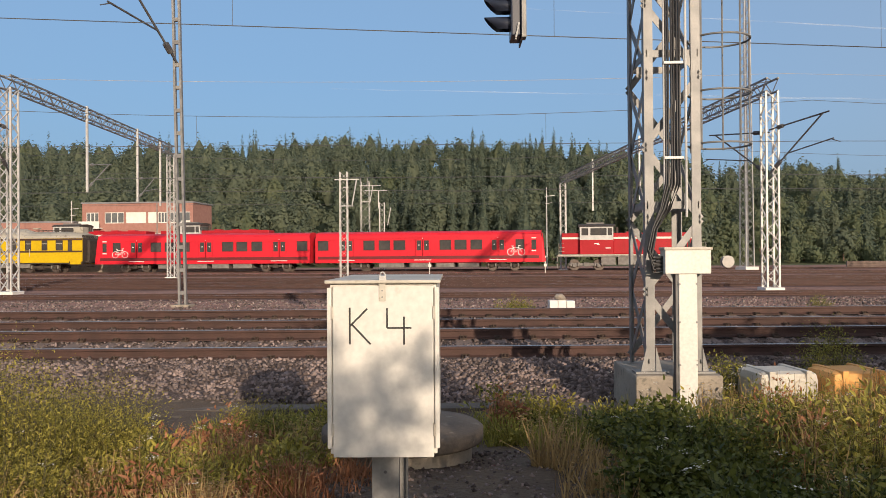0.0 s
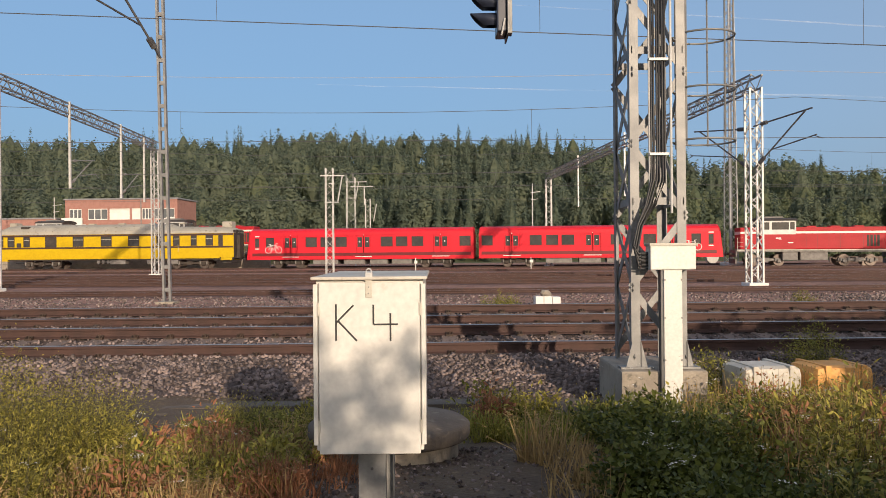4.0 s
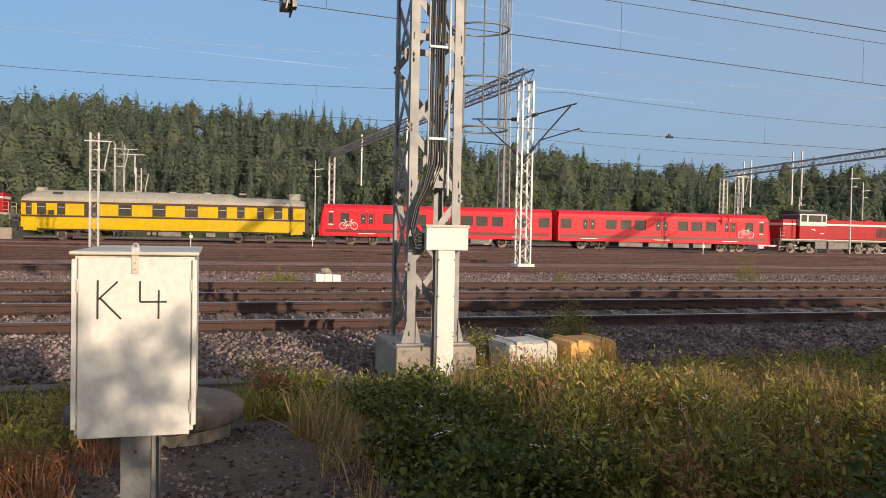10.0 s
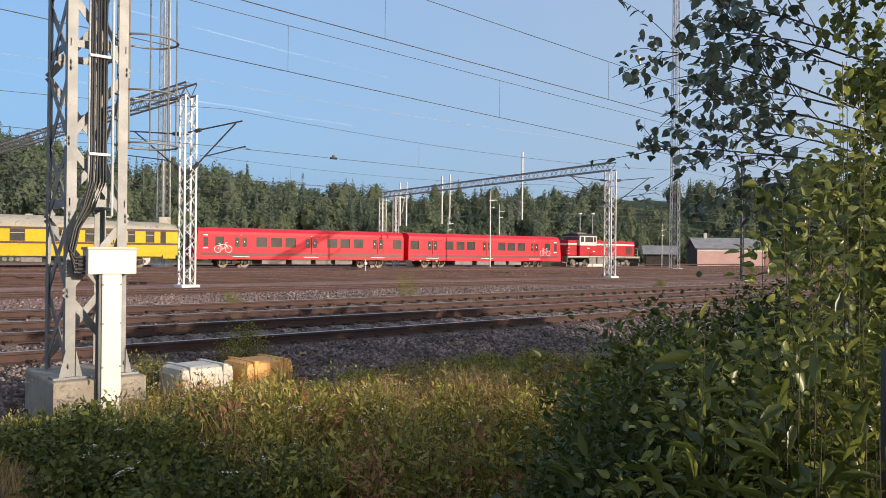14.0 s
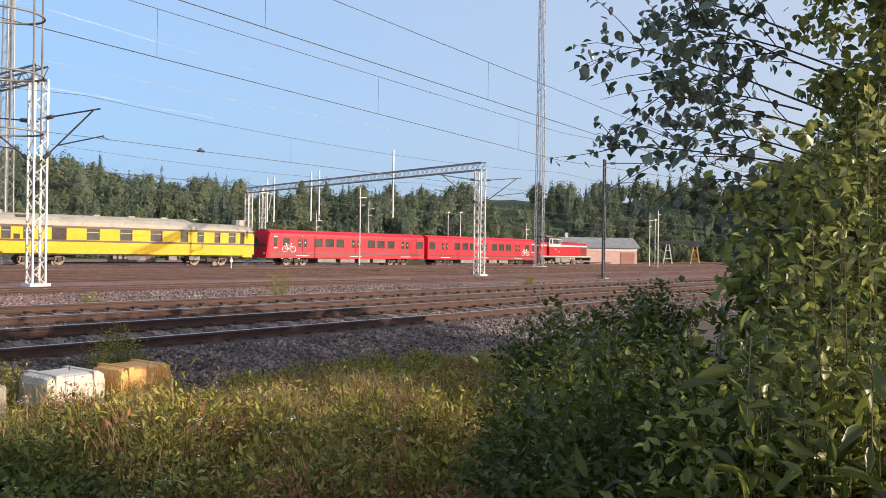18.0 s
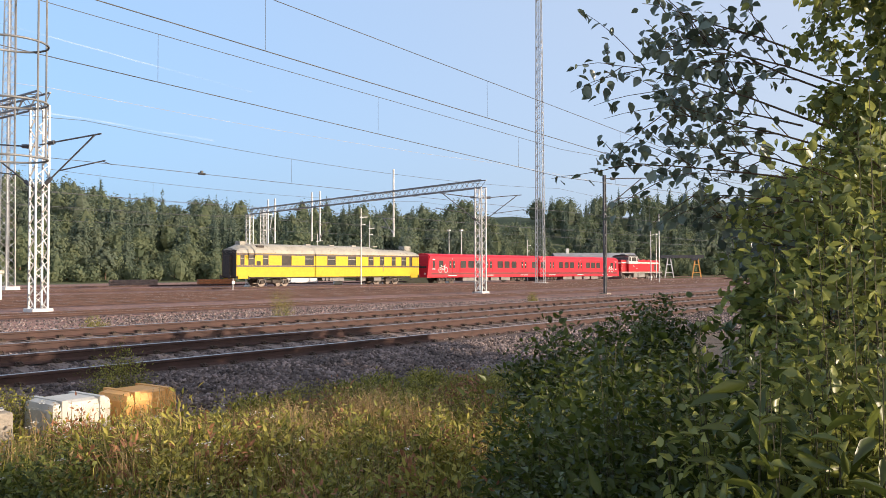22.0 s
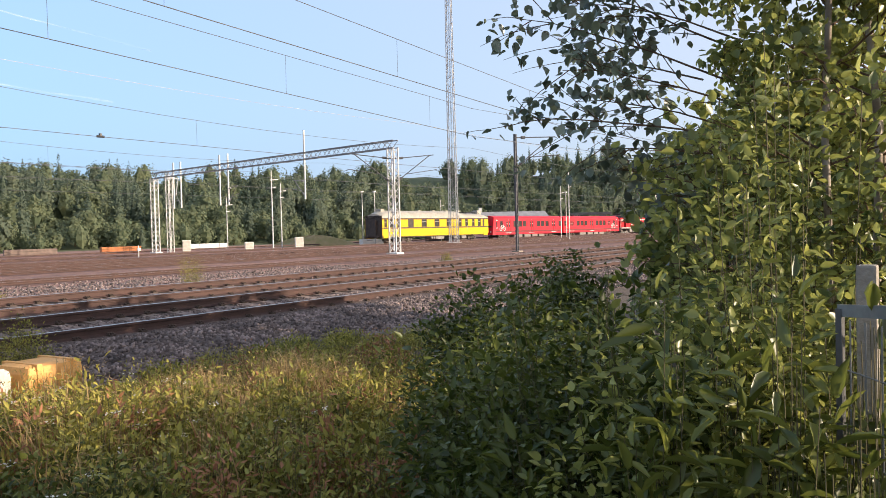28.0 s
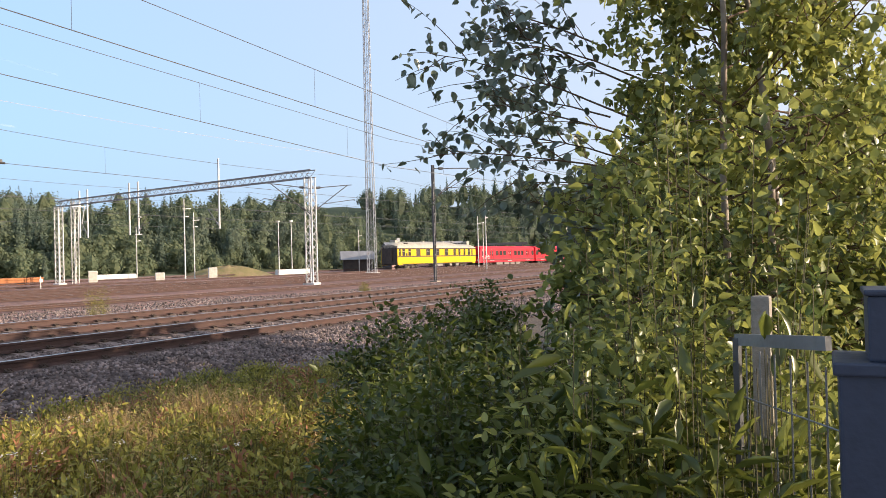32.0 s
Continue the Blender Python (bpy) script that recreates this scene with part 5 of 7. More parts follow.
def diesel_loco(group="", label="red and white diesel shunting locomotive with a dark-roofed cab"):
    """Short hood, cab, long hood, towards +x."""
    root = thing("diesel_locomotive", label, "locomotive", None, group or "locomotives")
    L = 13.2
    X = lambda m: -L / 2 + m
    part("frame", Build().box(X(0.0), X(L), -1.45, 1.45, 1.22, 1.46, 0.02), M["under_grey"], root)
    part("hand_rail_beam", Build().box(X(0.0), X(L), -1.49, -1.45, 1.36, 1.45), M["white_old"], root)
    def hood(name, a, c, z1, w=1.12):
        o = part(name, Build().box(X(a), X(c), -w, w, 1.47, z1, 0.09), M["red_loco"], root)
        for s in (-1, 1):
            part("white_band", Build().box(X(a) + 0.03, X(c) - 0.03, s * w - 0.006, s * w + 0.006, 2.86, 3.04), M["cream"], o)
            n = int((c - a) / 0.9)
            for k in range(1, n):
                x = X(a) + (c - a) * k / n
                part("panel_joint", Build().box(x - 0.012, x + 0.012, s * w - 0.004, s * w + 0.008, 1.55, 2.76), M["red_dark"], o)
        part("front_band", Build().box(X(c) - 0.006 if a > 3 else X(a) - 0.008, X(c) + 0.008 if a > 3 else X(a) + 0.006, -w + 0.1, w - 0.1, 2.80, 3.06), M["cream"], o)
        return o
    hood("short_hood", 0.35, 2.0, 3.42)
    lg = hood("long_hood", 5.0, 12.6, 3.42)
    for k in range(4):
        part("grille", Build().box(X(11.0) + k * 0.28, X(11.0) + k * 0.28 + 0.2, -1.14, -1.115, 1.7, 2.7), M["under"], lg)
    for k in range(3):
        part("hood_vent", Build().box(X(6.2 + 2 * k), X(7.0 + 2 * k), -0.5, 0.5, 3.41, 3.54, 0.02), M["red_loco"], lg)
    # cab with window openings
    z0, z1 = 1.47, 4.1
    b = Build()
    for s in (-1, 1):
        side_panel(b, X(2.0), X(5.0), z0, 2.78, -1.5 if s < 0 else 1.45, 0.05, [])
    part("cab_lower", b.box(X(2.0), X(2.05), -1.45, 1.45, z0, 2.78).box(X(4.95), X(5.0), -1.45, 1.45, z0, 2.78), M["red_loco"], root)
    b = Build()
    for s in (-1, 1):
        side_panel(b, X(2.0), X(5.0), 2.78, 3.98, -1.5 if s < 0 else 1.45, 0.05, [(X(2.15), X(2.75), 3.2, 3.85), (X(2.95), X(4.4), 3.2, 3.85), (X(4.5), X(4.88), 3.2, 3.85)])
    part("cab_upper", b.box(X(2.0), X(2.05), -1.45, 1.45, 2.78, 3.42).box(X(4.95), X(5.0), -1.45, 1.45, 2.78, 3.42).box(X(2.0), X(2.05), -1.45, 1.45, 3.86, 3.98).box(X(4.95), X(5.0), -1.45, 1.45, 3.86, 3.98), M["galv_light"], root, "pale grey upper cab")
    for s in (-1, 1):
        for a, c in ((2.15, 2.75), (2.95, 4.4), (4.5, 4.88)):
            part("cab_window", Build().box(X(a), X(c), s * 1.47 - 0.008, s * 1.47 + 0.008, 3.2, 3.85), M["glass_dark"], root)
        part("emblem", Build().bar((X(3.3), s * 1.506, 2.45), (X(3.7), s * 1.506, 2.45), 0.09, 0.008, (0, 1, 0)).bar((X(3.55), s * 1.506, 2.36), (X(3.8), s * 1.506, 2.36), 0.05, 0.008, (0, 1, 0)), M["white_mark"], root, "plain white emblem")
        part("number_bar", Build().box(X(4.3), X(4.75), s * 1.506 - 0.004, s * 1.506 + 0.004, 2.0, 2.08), M["white_mark"], root)
    for x in (2.02, 4.98):
        part("cab_window", Build().box(X(x) - 0.01, X(x) + 0.01, -1.3, 1.3, 3.45, 3.84), M["glass"], root)
    b = Build()
    prof = [(-1.56, 3.98), (-1.3, 4.14), (-0.7, 4.25), (0, 4.28), (0.7, 4.25), (1.3, 4.14), (1.56, 3.98)]
    loft(b, [[(x, y, z) for y, z in prof] for x in (X(1.85), X(5.15))])
    part("cab_roof", b, M["under"], root, "dark cab roof")
    part("roof_gear", Build().box(X(2.6), X(4.2), -0.5, 0.5, 4.24, 4.4, 0.03), M["under_grey"], root)
    part("exhaust", Build().tube([(X(5.4), 0.3, 3.4), (X(5.4), 0.3, 4.0)], 0.14, 10), M["under"], root)
    for e, x in ((-1, X(0.0)), (1, X(L))):
        part("buffer_beam", Build().box(min(x, x + e * 0.1), max(x, x + e * 0.1), -1.4, 1.4, 0.78, 1.4, 0.02), M["under_grey"], root)
        for y in (-0.87, 0.87):
            part("buffer", Build().tube([(x, y, 1.05), (x + e * 0.5, y, 1.05)], 0.08, 8).disc((x + e * 0.52, y, 1.05), (1, 0, 0), 0.22, 0.05, 12), M["under"], root)
        for y in (-1.2, 1.2):
            b = Build().tube([(x - e * 0.1, y, 1.4), (x - e * 0.1, y, 2.5), (x - e * 0.6, y, 2.5)], 0.02, 6)
            for z in (1.75, 2.1):
                b.tube([(x - e * 0.1, y, z), (x - e * 0.6, y, z)], 0.018, 5)
            part("hand_rail", b, M["white_old"], root)
        part("snow_plough", Build().box(min(x, x + e * 0.12), max(x, x + e * 0.12), -1.3, 1.3, 0.2, 0.62, 0.02), M["under_grey"], root)
    for xa, xb in ((5.4, 7.7), (3.9, 5.2)):
        part("fuel_tank", Build().box(X(xa), X(xb), -1.3, 1.3, 0.5, 1.22, 0.05), M["under_grey"], root)
    sets = bogie(root, X(2.6), (-1.1, 1.1), 0.5, True) + bogie(root, X(10.3), (-1.1, 1.1), 0.5, True)
    return root, sets


# how far the middle of the red pair has come, by seconds
RUN_T = [0, 6, 9, 11, 14, 18, 20, 23, 26, 29, 32]
RUN_S = [-13.8, 12.1, 26.3, 35.7, 50.7, 72.0, 82.8, 99.8, 116.3, 132.5, 149.1]


def run_at(t):
    """Smooth travel through the times above."""
    ts, ss = np.array(RUN_T, float), np.array(RUN_S)
    v = np.gradient(ss, ts)
    i = int(min(max(np.searchsorted(ts, t) - 1, 0), len(ts) - 2))
    h = ts[i + 1] - ts[i]
    u = (t - ts[i]) / h
    return (2 * u**3 - 3 * u**2 + 1) * ss[i] + (u**3 - 2 * u**2 + u) * h * v[i] + (-2 * u**3 + 3 * u**2) * ss[i + 1] + (u**3 - u**2) * h * v[i + 1]


def vehicle_rows(mid, half):
    rows = []
    for k in range(65):
        t = k * 0.5
        s = run_at(t) + mid
        a, b = on_track(s - half), on_track(s + half)
        d = b - a
        c = (a + b) / 2
        rows.append((t, pose(c.x, c.y, c.z, 0, -math.degrees(math.asin(d.z / d.length)), math.degrees(math.atan2(d.y, d.x)))))
    return rows


def wheel_rows(ob, r):
    x, y, z = ob.location
    return [(k * 0.1, pose(x, y, z, 0, math.degrees(run_at(k * 0.1) / r), 0)) for k in range(321)]

# ---- plants ----


def grow(rng, start, way, length, r, level, out, tips, bend=0.25, droop=0.0, split=(5, 4, 0), spread=0.9):
    """A limb as a tapered tube, with side limbs; tips collects points along the last twigs."""
    n = 6
    p, d = Vector(start), Vector(way).normalized()
    pts = [p.copy()]
    for i in range(n):
        d = (d + Vector(rng.normal(0, bend, 3)) * 0.35 + Vector((0, 0, -droop * (i / n)))).normalized()
        p = p + d * length / n
        pts.append(p.copy())
    out.tube(pts, r, 6 if level < 2 else 4, r * 0.35, cap=False)
    if level >= 1 and split[level] if level < len(split) else False:
        tips.append(pts[1:])
    if level >= len(split) or split[level] == 0:
        tips.append(pts)
        return
    for k in range(split[level]):
        t = rng.uniform(0.25, 1.0)
        i = min(int(t * n), n - 1)
        q = pts[i].lerp(pts[i + 1], t * n - i)
        base = (pts[i + 1] - pts[i]).normalized()
        side = Vector(rng.normal(0, 1, 3))
        side = (side - base * side.dot(base)).normalized()
        grow(rng, q, base * (1 - spread * 0.5) + side * spread, length * rng.uniform(0.40, 0.62) * (1.15 - 0.5 * t), r * 0.5, level + 1, out, tips, bend, droop, split, spread)


def tip_points(rng, tips, per, jitter):
    out = []
    for pts in tips:
        for _ in range(per):
            t = rng.uniform(0.1, 1.0) * (len(pts) - 1)
            i = min(int(t), len(pts) - 2)
            out.append(np.array(pts[i].lerp(pts[i + 1], t - i)) + rng.normal(0, jitter, 3))
    return np.array(out)


def birch(x, y, h, seed, label, limbs, per=12, size=0.05, stems=((0, 0, 1),), r=0.05, mat="birch", split=(5, 2, 0), name="birch_tree", extra=()):
    """A broadleaved tree: stems, limbs given as (height share, way, length), twigs and leaves; extra: long limbs from a place towards another."""
    rng = np.random.default_rng(seed)
    root = thing(name, label, "tree", pose(x, y, ground_z(x, y)))
    wood, tips = Build(), []
    trunks = []
    for w in stems:
        d = Vector(w).normalized()
        pts = [Vector((0, 0, -0.15))]
        for i in range(8):
            d = (d + Vector(rng.normal(0, 0.05, 3))).normalized()
            pts.append(pts[-1] + d * (h + 0.15) / 8)
        wood.tube(pts, r, 8, r * 0.2)
        trunks.append(pts)
    part("trunk", wood, M["bark_birch"], root, smooth=True)
    br = Build()
    for k, way, length in limbs:
        pts = trunks[int(rng.integers(len(trunks)))]
        q = k * 8
        i = min(int(q), 7)
        grow(rng, pts[i].lerp(pts[i + 1], q - i), way, length, max(0.004, r * 0.22), 0, br, tips, 0.3, 0.10, split, 0.8)
    pts = tip_points(rng, tips, per, 0.022)
    far = []
    for p, q in extra:
        p, q = Vector(p), Vector(q)
        grow(rng, p, q - p, (q - p).length, 0.0045, 0, br, far, 0.16, 0.08, (9, 0), 0.55)
        line = [p.lerp(q, i / 6) for i in range(7)]
        far.append(line[2:])
    part("branchwork", br, M["bark"], root)
    bulk("crown", aimed(rng, pts, rng.normal(0, 1, pts.shape), size, LEAF_ROUND * (1.15, 1, 1) if size < 0.08 else LEAF * (1.3, 0.95, 1), -0.7, 0.5), LEAF_ROUND_F if size < 0.08 else LEAF_F, M[mat], parent=root, kind="")
    if far:
        pts = tip_points(rng, far, 10, 0.018)
        bulk("hanging_sprays", aimed(rng, pts, rng.normal(0, 1, pts.shape), size * 1.3, LEAF_ROUND * (1.15, 1, 1), -0.7, 0.5), LEAF_ROUND_F, M["birch_blue"], "dark leaves on outer twigs, sky blue mixed into their green", parent=root, kind="")
    return root


def bush(x, y, rx, ry, h, seed, n, size, mat, label, shape=LEAF_LONG, stems=26, name="bush", bare=0.0):
    """Upright shoots from a common foot, each with leaves set along it."""
    rng = np.random.default_rng(seed)
    root = thing(name, label, "bush", pose(x, y, ground_z(x, y)), "bushes")
    wood, pts, ways = Build(), [], []
    per = max(1, n // stems)
    for k in range(stems):
        a, q = rng.uniform(0, math.tau), math.sqrt(rng.uniform(0, 1))
        fx, fy = rx * q * math.cos(a) * 0.75, ry * q * math.sin(a) * 0.75
        hh = h * rng.uniform(0.6, 1.05) * (1 - 0.45 * q * q)
        tx, ty = fx + rng.normal(0, 0.16) * rx + 0.25 * rx * q * math.cos(a), fy + rng.normal(0, 0.16) * ry + 0.25 * ry * q * math.sin(a)
        p = [Vector((fx + (tx - fx) * (i / 5) ** 1.4, fy + (ty - fy) * (i / 5) ** 1.4, -0.05 + (hh + 0.05) * i / 5)) for i in range(6)]
        wood.tube(p, 0.0022, 4, 0.001, cap=False)
        for _ in range(per):
            t = rng.uniform(bare, 1.0) * 5
            i = min(int(t), 4)
            c = p[i].lerp(p[i + 1], t - i)
            off = Vector((rng.normal(0, 0.035 + 0.06 * rx), rng.normal(0, 0.035 + 0.06 * ry), rng.normal(0, 0.035)))
            pts.append(c + off)
            ways.append(off)
    part("woody_stem", wood, M["stem"], root, kind="stuff")
    bulk("leaves", aimed(rng, np.array(pts), np.array(ways), size, shape), LEAF_F if len(shape) == 6 else LEAF_ROUND_F, M[mat], parent=root, kind="")
    return root


BLADE = np.array([(-0.5, 0, 0), (0.5, 0, 0), (-0.4, 0.10, 0.45), (0.4, 0.10, 0.45), (-0.12, 0.34, 0.9), (0.12, 0.34, 0.9)])
BLADE_F = [(0, 1, 3, 2), (2, 3, 5, 4)]


def grass(name, label, zones, mat, width=0.006, seed=1, more=1.0, heads=None):
    """Blades over zones (x, y, rx, ry, count, height); heads: the material of seed heads at the tips."""
    rng = np.random.default_rng(seed)
    vs, tops = [], []
    for x, y, rx, ry, n, h in zones:
        n = int(n * more)
        a, q = rng.uniform(0, math.tau, n), np.sqrt(rng.uniform(0, 1, n))
        # tufts
        px, py = x + rx * q * np.cos(a), y + ry * q * np.sin(a)
        px, py = px + 0.10 * np.sin(px * 9 + py * 5), py + 0.10 * np.sin(py * 8 - px * 6)
        pz = np.array([ground_z(i, j) for i, j in zip(px, py)]) - 0.02
        hh = h * rng.uniform(0.2, 1.2, n) * (0.75 + 0.35 * np.sin(px * 5.3 + 1.3 * py) * np.sin(py * 4.1))
        sc = np.stack([width * rng.uniform(0.5, 1.8, n), hh * rng.uniform(-0.6, 2.0, n), hh], -1)
        rot = turns(rng, n, 0.55)
        vs.append(np.einsum("nij,nkj->nki", rot, BLADE[None] * sc[:, None]) + np.stack([px, py, pz], -1)[:, None])
        tops.append(vs[-1][hh > h * 0.85][:, 4])
    bulk(name, np.concatenate(vs), BLADE_F, M[mat], label, "grass")
    if heads:
        tips = np.concatenate(tops)
        tips = np.concatenate([tips + rng.normal(0, 0.006, tips.shape) + (0, 0, dz) for dz in (-0.06, -0.035, -0.012, 0.008)])
        bulk(name.replace("grass", "seed_heads"), leaves_at(rng, tips, 0.034, LEAF * (0.5, 1, 0.6), tilt=0.7), LEAF_F, M[heads], "feathery pale seed heads of the dry grass", "grass")


def far_woods():
    """The wooded slope behind the yard: spruces, pines and broadleaved trees of many small sprays round a leafy heart, as joined stuff."""
    rng = np.random.default_rng(11)
    spray = np.array([(-0.5, 0, 0), (0.5, 0, 0), (0.30, 1, 0.12), (-0.30, 1, 0.12)])
    sets = {"spruce": [], "pine": [], "decid": []}
    trunks = Build()
    def clumps(kind, p, way, sizes):
        """Small sprays, each lying roughly on the crown's surface."""
        n = len(p)
        w = way + rng.normal(0, 0.32, (n, 3))
        w /= np.linalg.norm(w, axis=1)[:, None]
        u = np.cross(w, rng.normal(0, 1, (n, 3)))
        u /= np.linalg.norm(u, axis=1)[:, None]
        v3 = np.cross(w, u)
        q = spray[None, :, 0:1] * u[:, None] + (spray[None, :, 1:2] - 0.5) * v3[:, None] + spray[None, :, 2:3] * w[:, None]
        sets[kind].append(q * sizes[:, None, None] + p[:, None])
    def heart(kind, x, y, rings):
        """Quads that close the inside of a crown; rings: (z, radius)."""
        k = 6
        a = np.arange(k) * math.tau / k + rng.uniform(0, 1)
        for (z0, r0), (z1, r1) in zip(rings, rings[1:]):
            lo = np.stack([x + r0 * np.cos(a), y + r0 * np.sin(a), np.full(k, z0)], -1)
            hi = np.stack([x + r1 * np.cos(a), y + r1 * np.sin(a), np.full(k, z1)], -1)
            sets[kind].append(np.stack([lo, np.roll(lo, -1, 0), np.roll(hi, -1, 0), hi], 1))
    spots = []
    edge = [Vector((px, py)) for px, py in zip(*EDGE)]
    edge[0].x = -125
    for row in range(18):
        off = row * 4.9 + (0 if row else 1.0)
        for a, c in zip(edge, edge[1:]):
            way = (c - a).normalized()
            out = Vector((-way.y, way.x))
            s, length = rng.uniform(0, 3), (c - a).length
            while s < length:
                p = a + way * s + out * (off + rng.normal(0, 1.9))
                if not (p.x > 90 and row > 11) and p.y > -15:
                    spots.append((p.x + rng.normal(0, 0.9), p.y, row))
                s += rng.uniform(2.2, 4.0)
    # low growth along the foot of the wood
    for a, c in zip(edge, edge[1:]):
        way = (c - a).normalized()
        s = 0.0
        while s < (c - a).length:
            p = a + way * s + Vector((-way.y, way.x)) * rng.uniform(-3.5, 3.0)
            spots.append((p.x, p.y, -1))
            s += rng.uniform(0.9, 2.2)
    for x, y, row in spots:
        z = ground_z(x, y)
        right = x > 30
        k = rng.uniform()
        grove = 0.5 + 0.5 * math.sin(x * 0.09 + row * 0.5) * math.cos(x * 0.041 - row * 0.8)
        lush = (0.8 if right else 0.25) if row < 2 else (0.42 if x > 80 else 0.32 if right else 0.08) * (0.4 + 1.2 * grove)
        kind = "decid" if k < lush else "spruce" if rng.uniform() < (0.62 if x > -18 else 0.3) else "pine"
        if row == 0 and rng.uniform() < 0.25:
            continue
        h = {"spruce": 7.8, "pine": 6.8, "decid": 5.4 if row < 2 else 6.4}[kind] * (rng.uniform(0.6, 1.3) + 0.10 * math.sin(x * 0.13 + row))
        if row < 0:
            kind, h = "decid", rng.uniform(1.6, 4.4)
        if row == 0:
            h *= 0.70
        if x < -26:
            h *= 1.2
        rough = rng.uniform(0.75, 1.25)
        if kind == "spruce":
            n = 460 if row < 3 else 300
            low = 0.0 if row < 2 or row > 14 else 0.15
            wide = h * rng.uniform(0.22, 0.36)
            t = np.where(rng.uniform(0, 1, n) < 0.6, 1 - np.sqrt(rng.uniform(0.003, 0.9 * (1 - low) ** 2, n)), rng.uniform(0.35, 1.0, n))
            tier = 0.72 + 0.28 * np.sin(t * h * 4.2 + rng.uniform(0, 6))
            rad = ((1 - t) ** 0.9) * wide * tier + 0.03
            a = rng.uniform(0, math.tau, n)
            q = rng.uniform(0.45, 1.08, n)
            p = np.stack([x + rad * q * np.cos(a), y + rad * q * np.sin(a), z + t * h - 0.3 * rad * q], -1)
            clumps(kind, p, np.stack([np.cos(a), np.sin(a), np.full(n, 1.1)], -1), (0.17 + 0.38 * (1 - t)) * rng.uniform(0.55, 1.25, n))
            heart(kind, x, y, [(z - 0.3, wide * 0.34), (z + 0.15 * h, wide * 0.38), (z + 0.45 * h, wide * 0.22), (z + 0.80 * h, 0.03)])
        else:
            n = 170 if row < 0 else 480 if row < 3 else 300
            c = rng.normal(0, 1, (n, 3))
            if 1 < row < 15:
                c[:, 2] = np.where(c[:, 2] < -0.5, -c[:, 2], c[:, 2])
            c /= np.linalg.norm(c, axis=1)[:, None]
            fx, mid, tall = (0.37, 0.58, 0.42) if kind == "pine" else (0.44, 0.52, 0.46)
            # a crown tapers upwards and breaks into lobes
            lumps = 1 + 0.26 * np.sin(c[:, 0] * 5 + x) * np.cos(c[:, 2] * 6 + y) + 0.15 * np.sin(c[:, 1] * 9 + c[:, 2] * 7 + x)
            taper = 1 - 0.30 * c[:, 2]
            rr = lumps * rng.uniform(0.55, 1.0, n)
            p = np.stack([x + c[:, 0] * h * fx * rr * taper, y + c[:, 1] * h * fx * rr * taper, z + h * mid + c[:, 2] * h * tall * rr], -1)
            clumps(kind, p, c + np.array((0, 0, 0.35)), (0.42 if row >= 0 else 0.30) * rng.uniform(0.45, 1.2, n) * rough)
            m = h * fx * 0.42
            heart(kind, x, y, [(z + h * (mid - tall * 0.9), m * 0.5), (z + h * (mid - tall * 0.35), m * 1.15), (z + h * (mid + tall * 0.3), m * 0.9), (z + h * (mid + tall * 0.86), m * 0.08)])
            if 0 <= row < 4:
                trunks.tube([(x, y, z - 0.5), (x, y, z + h * 0.6)], 0.14, 5, 0.07, cap=False)
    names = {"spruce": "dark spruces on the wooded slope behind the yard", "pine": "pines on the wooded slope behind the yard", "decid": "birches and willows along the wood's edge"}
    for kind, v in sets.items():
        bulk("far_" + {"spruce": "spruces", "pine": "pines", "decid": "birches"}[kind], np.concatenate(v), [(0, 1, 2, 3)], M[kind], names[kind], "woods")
    tagged(new("far_trunks", trunks.mesh("far_trunks", M["bark_far"])), "trunks of the trees on the slope", "woods", kind="stuff")

# ---- yard buildings and small things ----


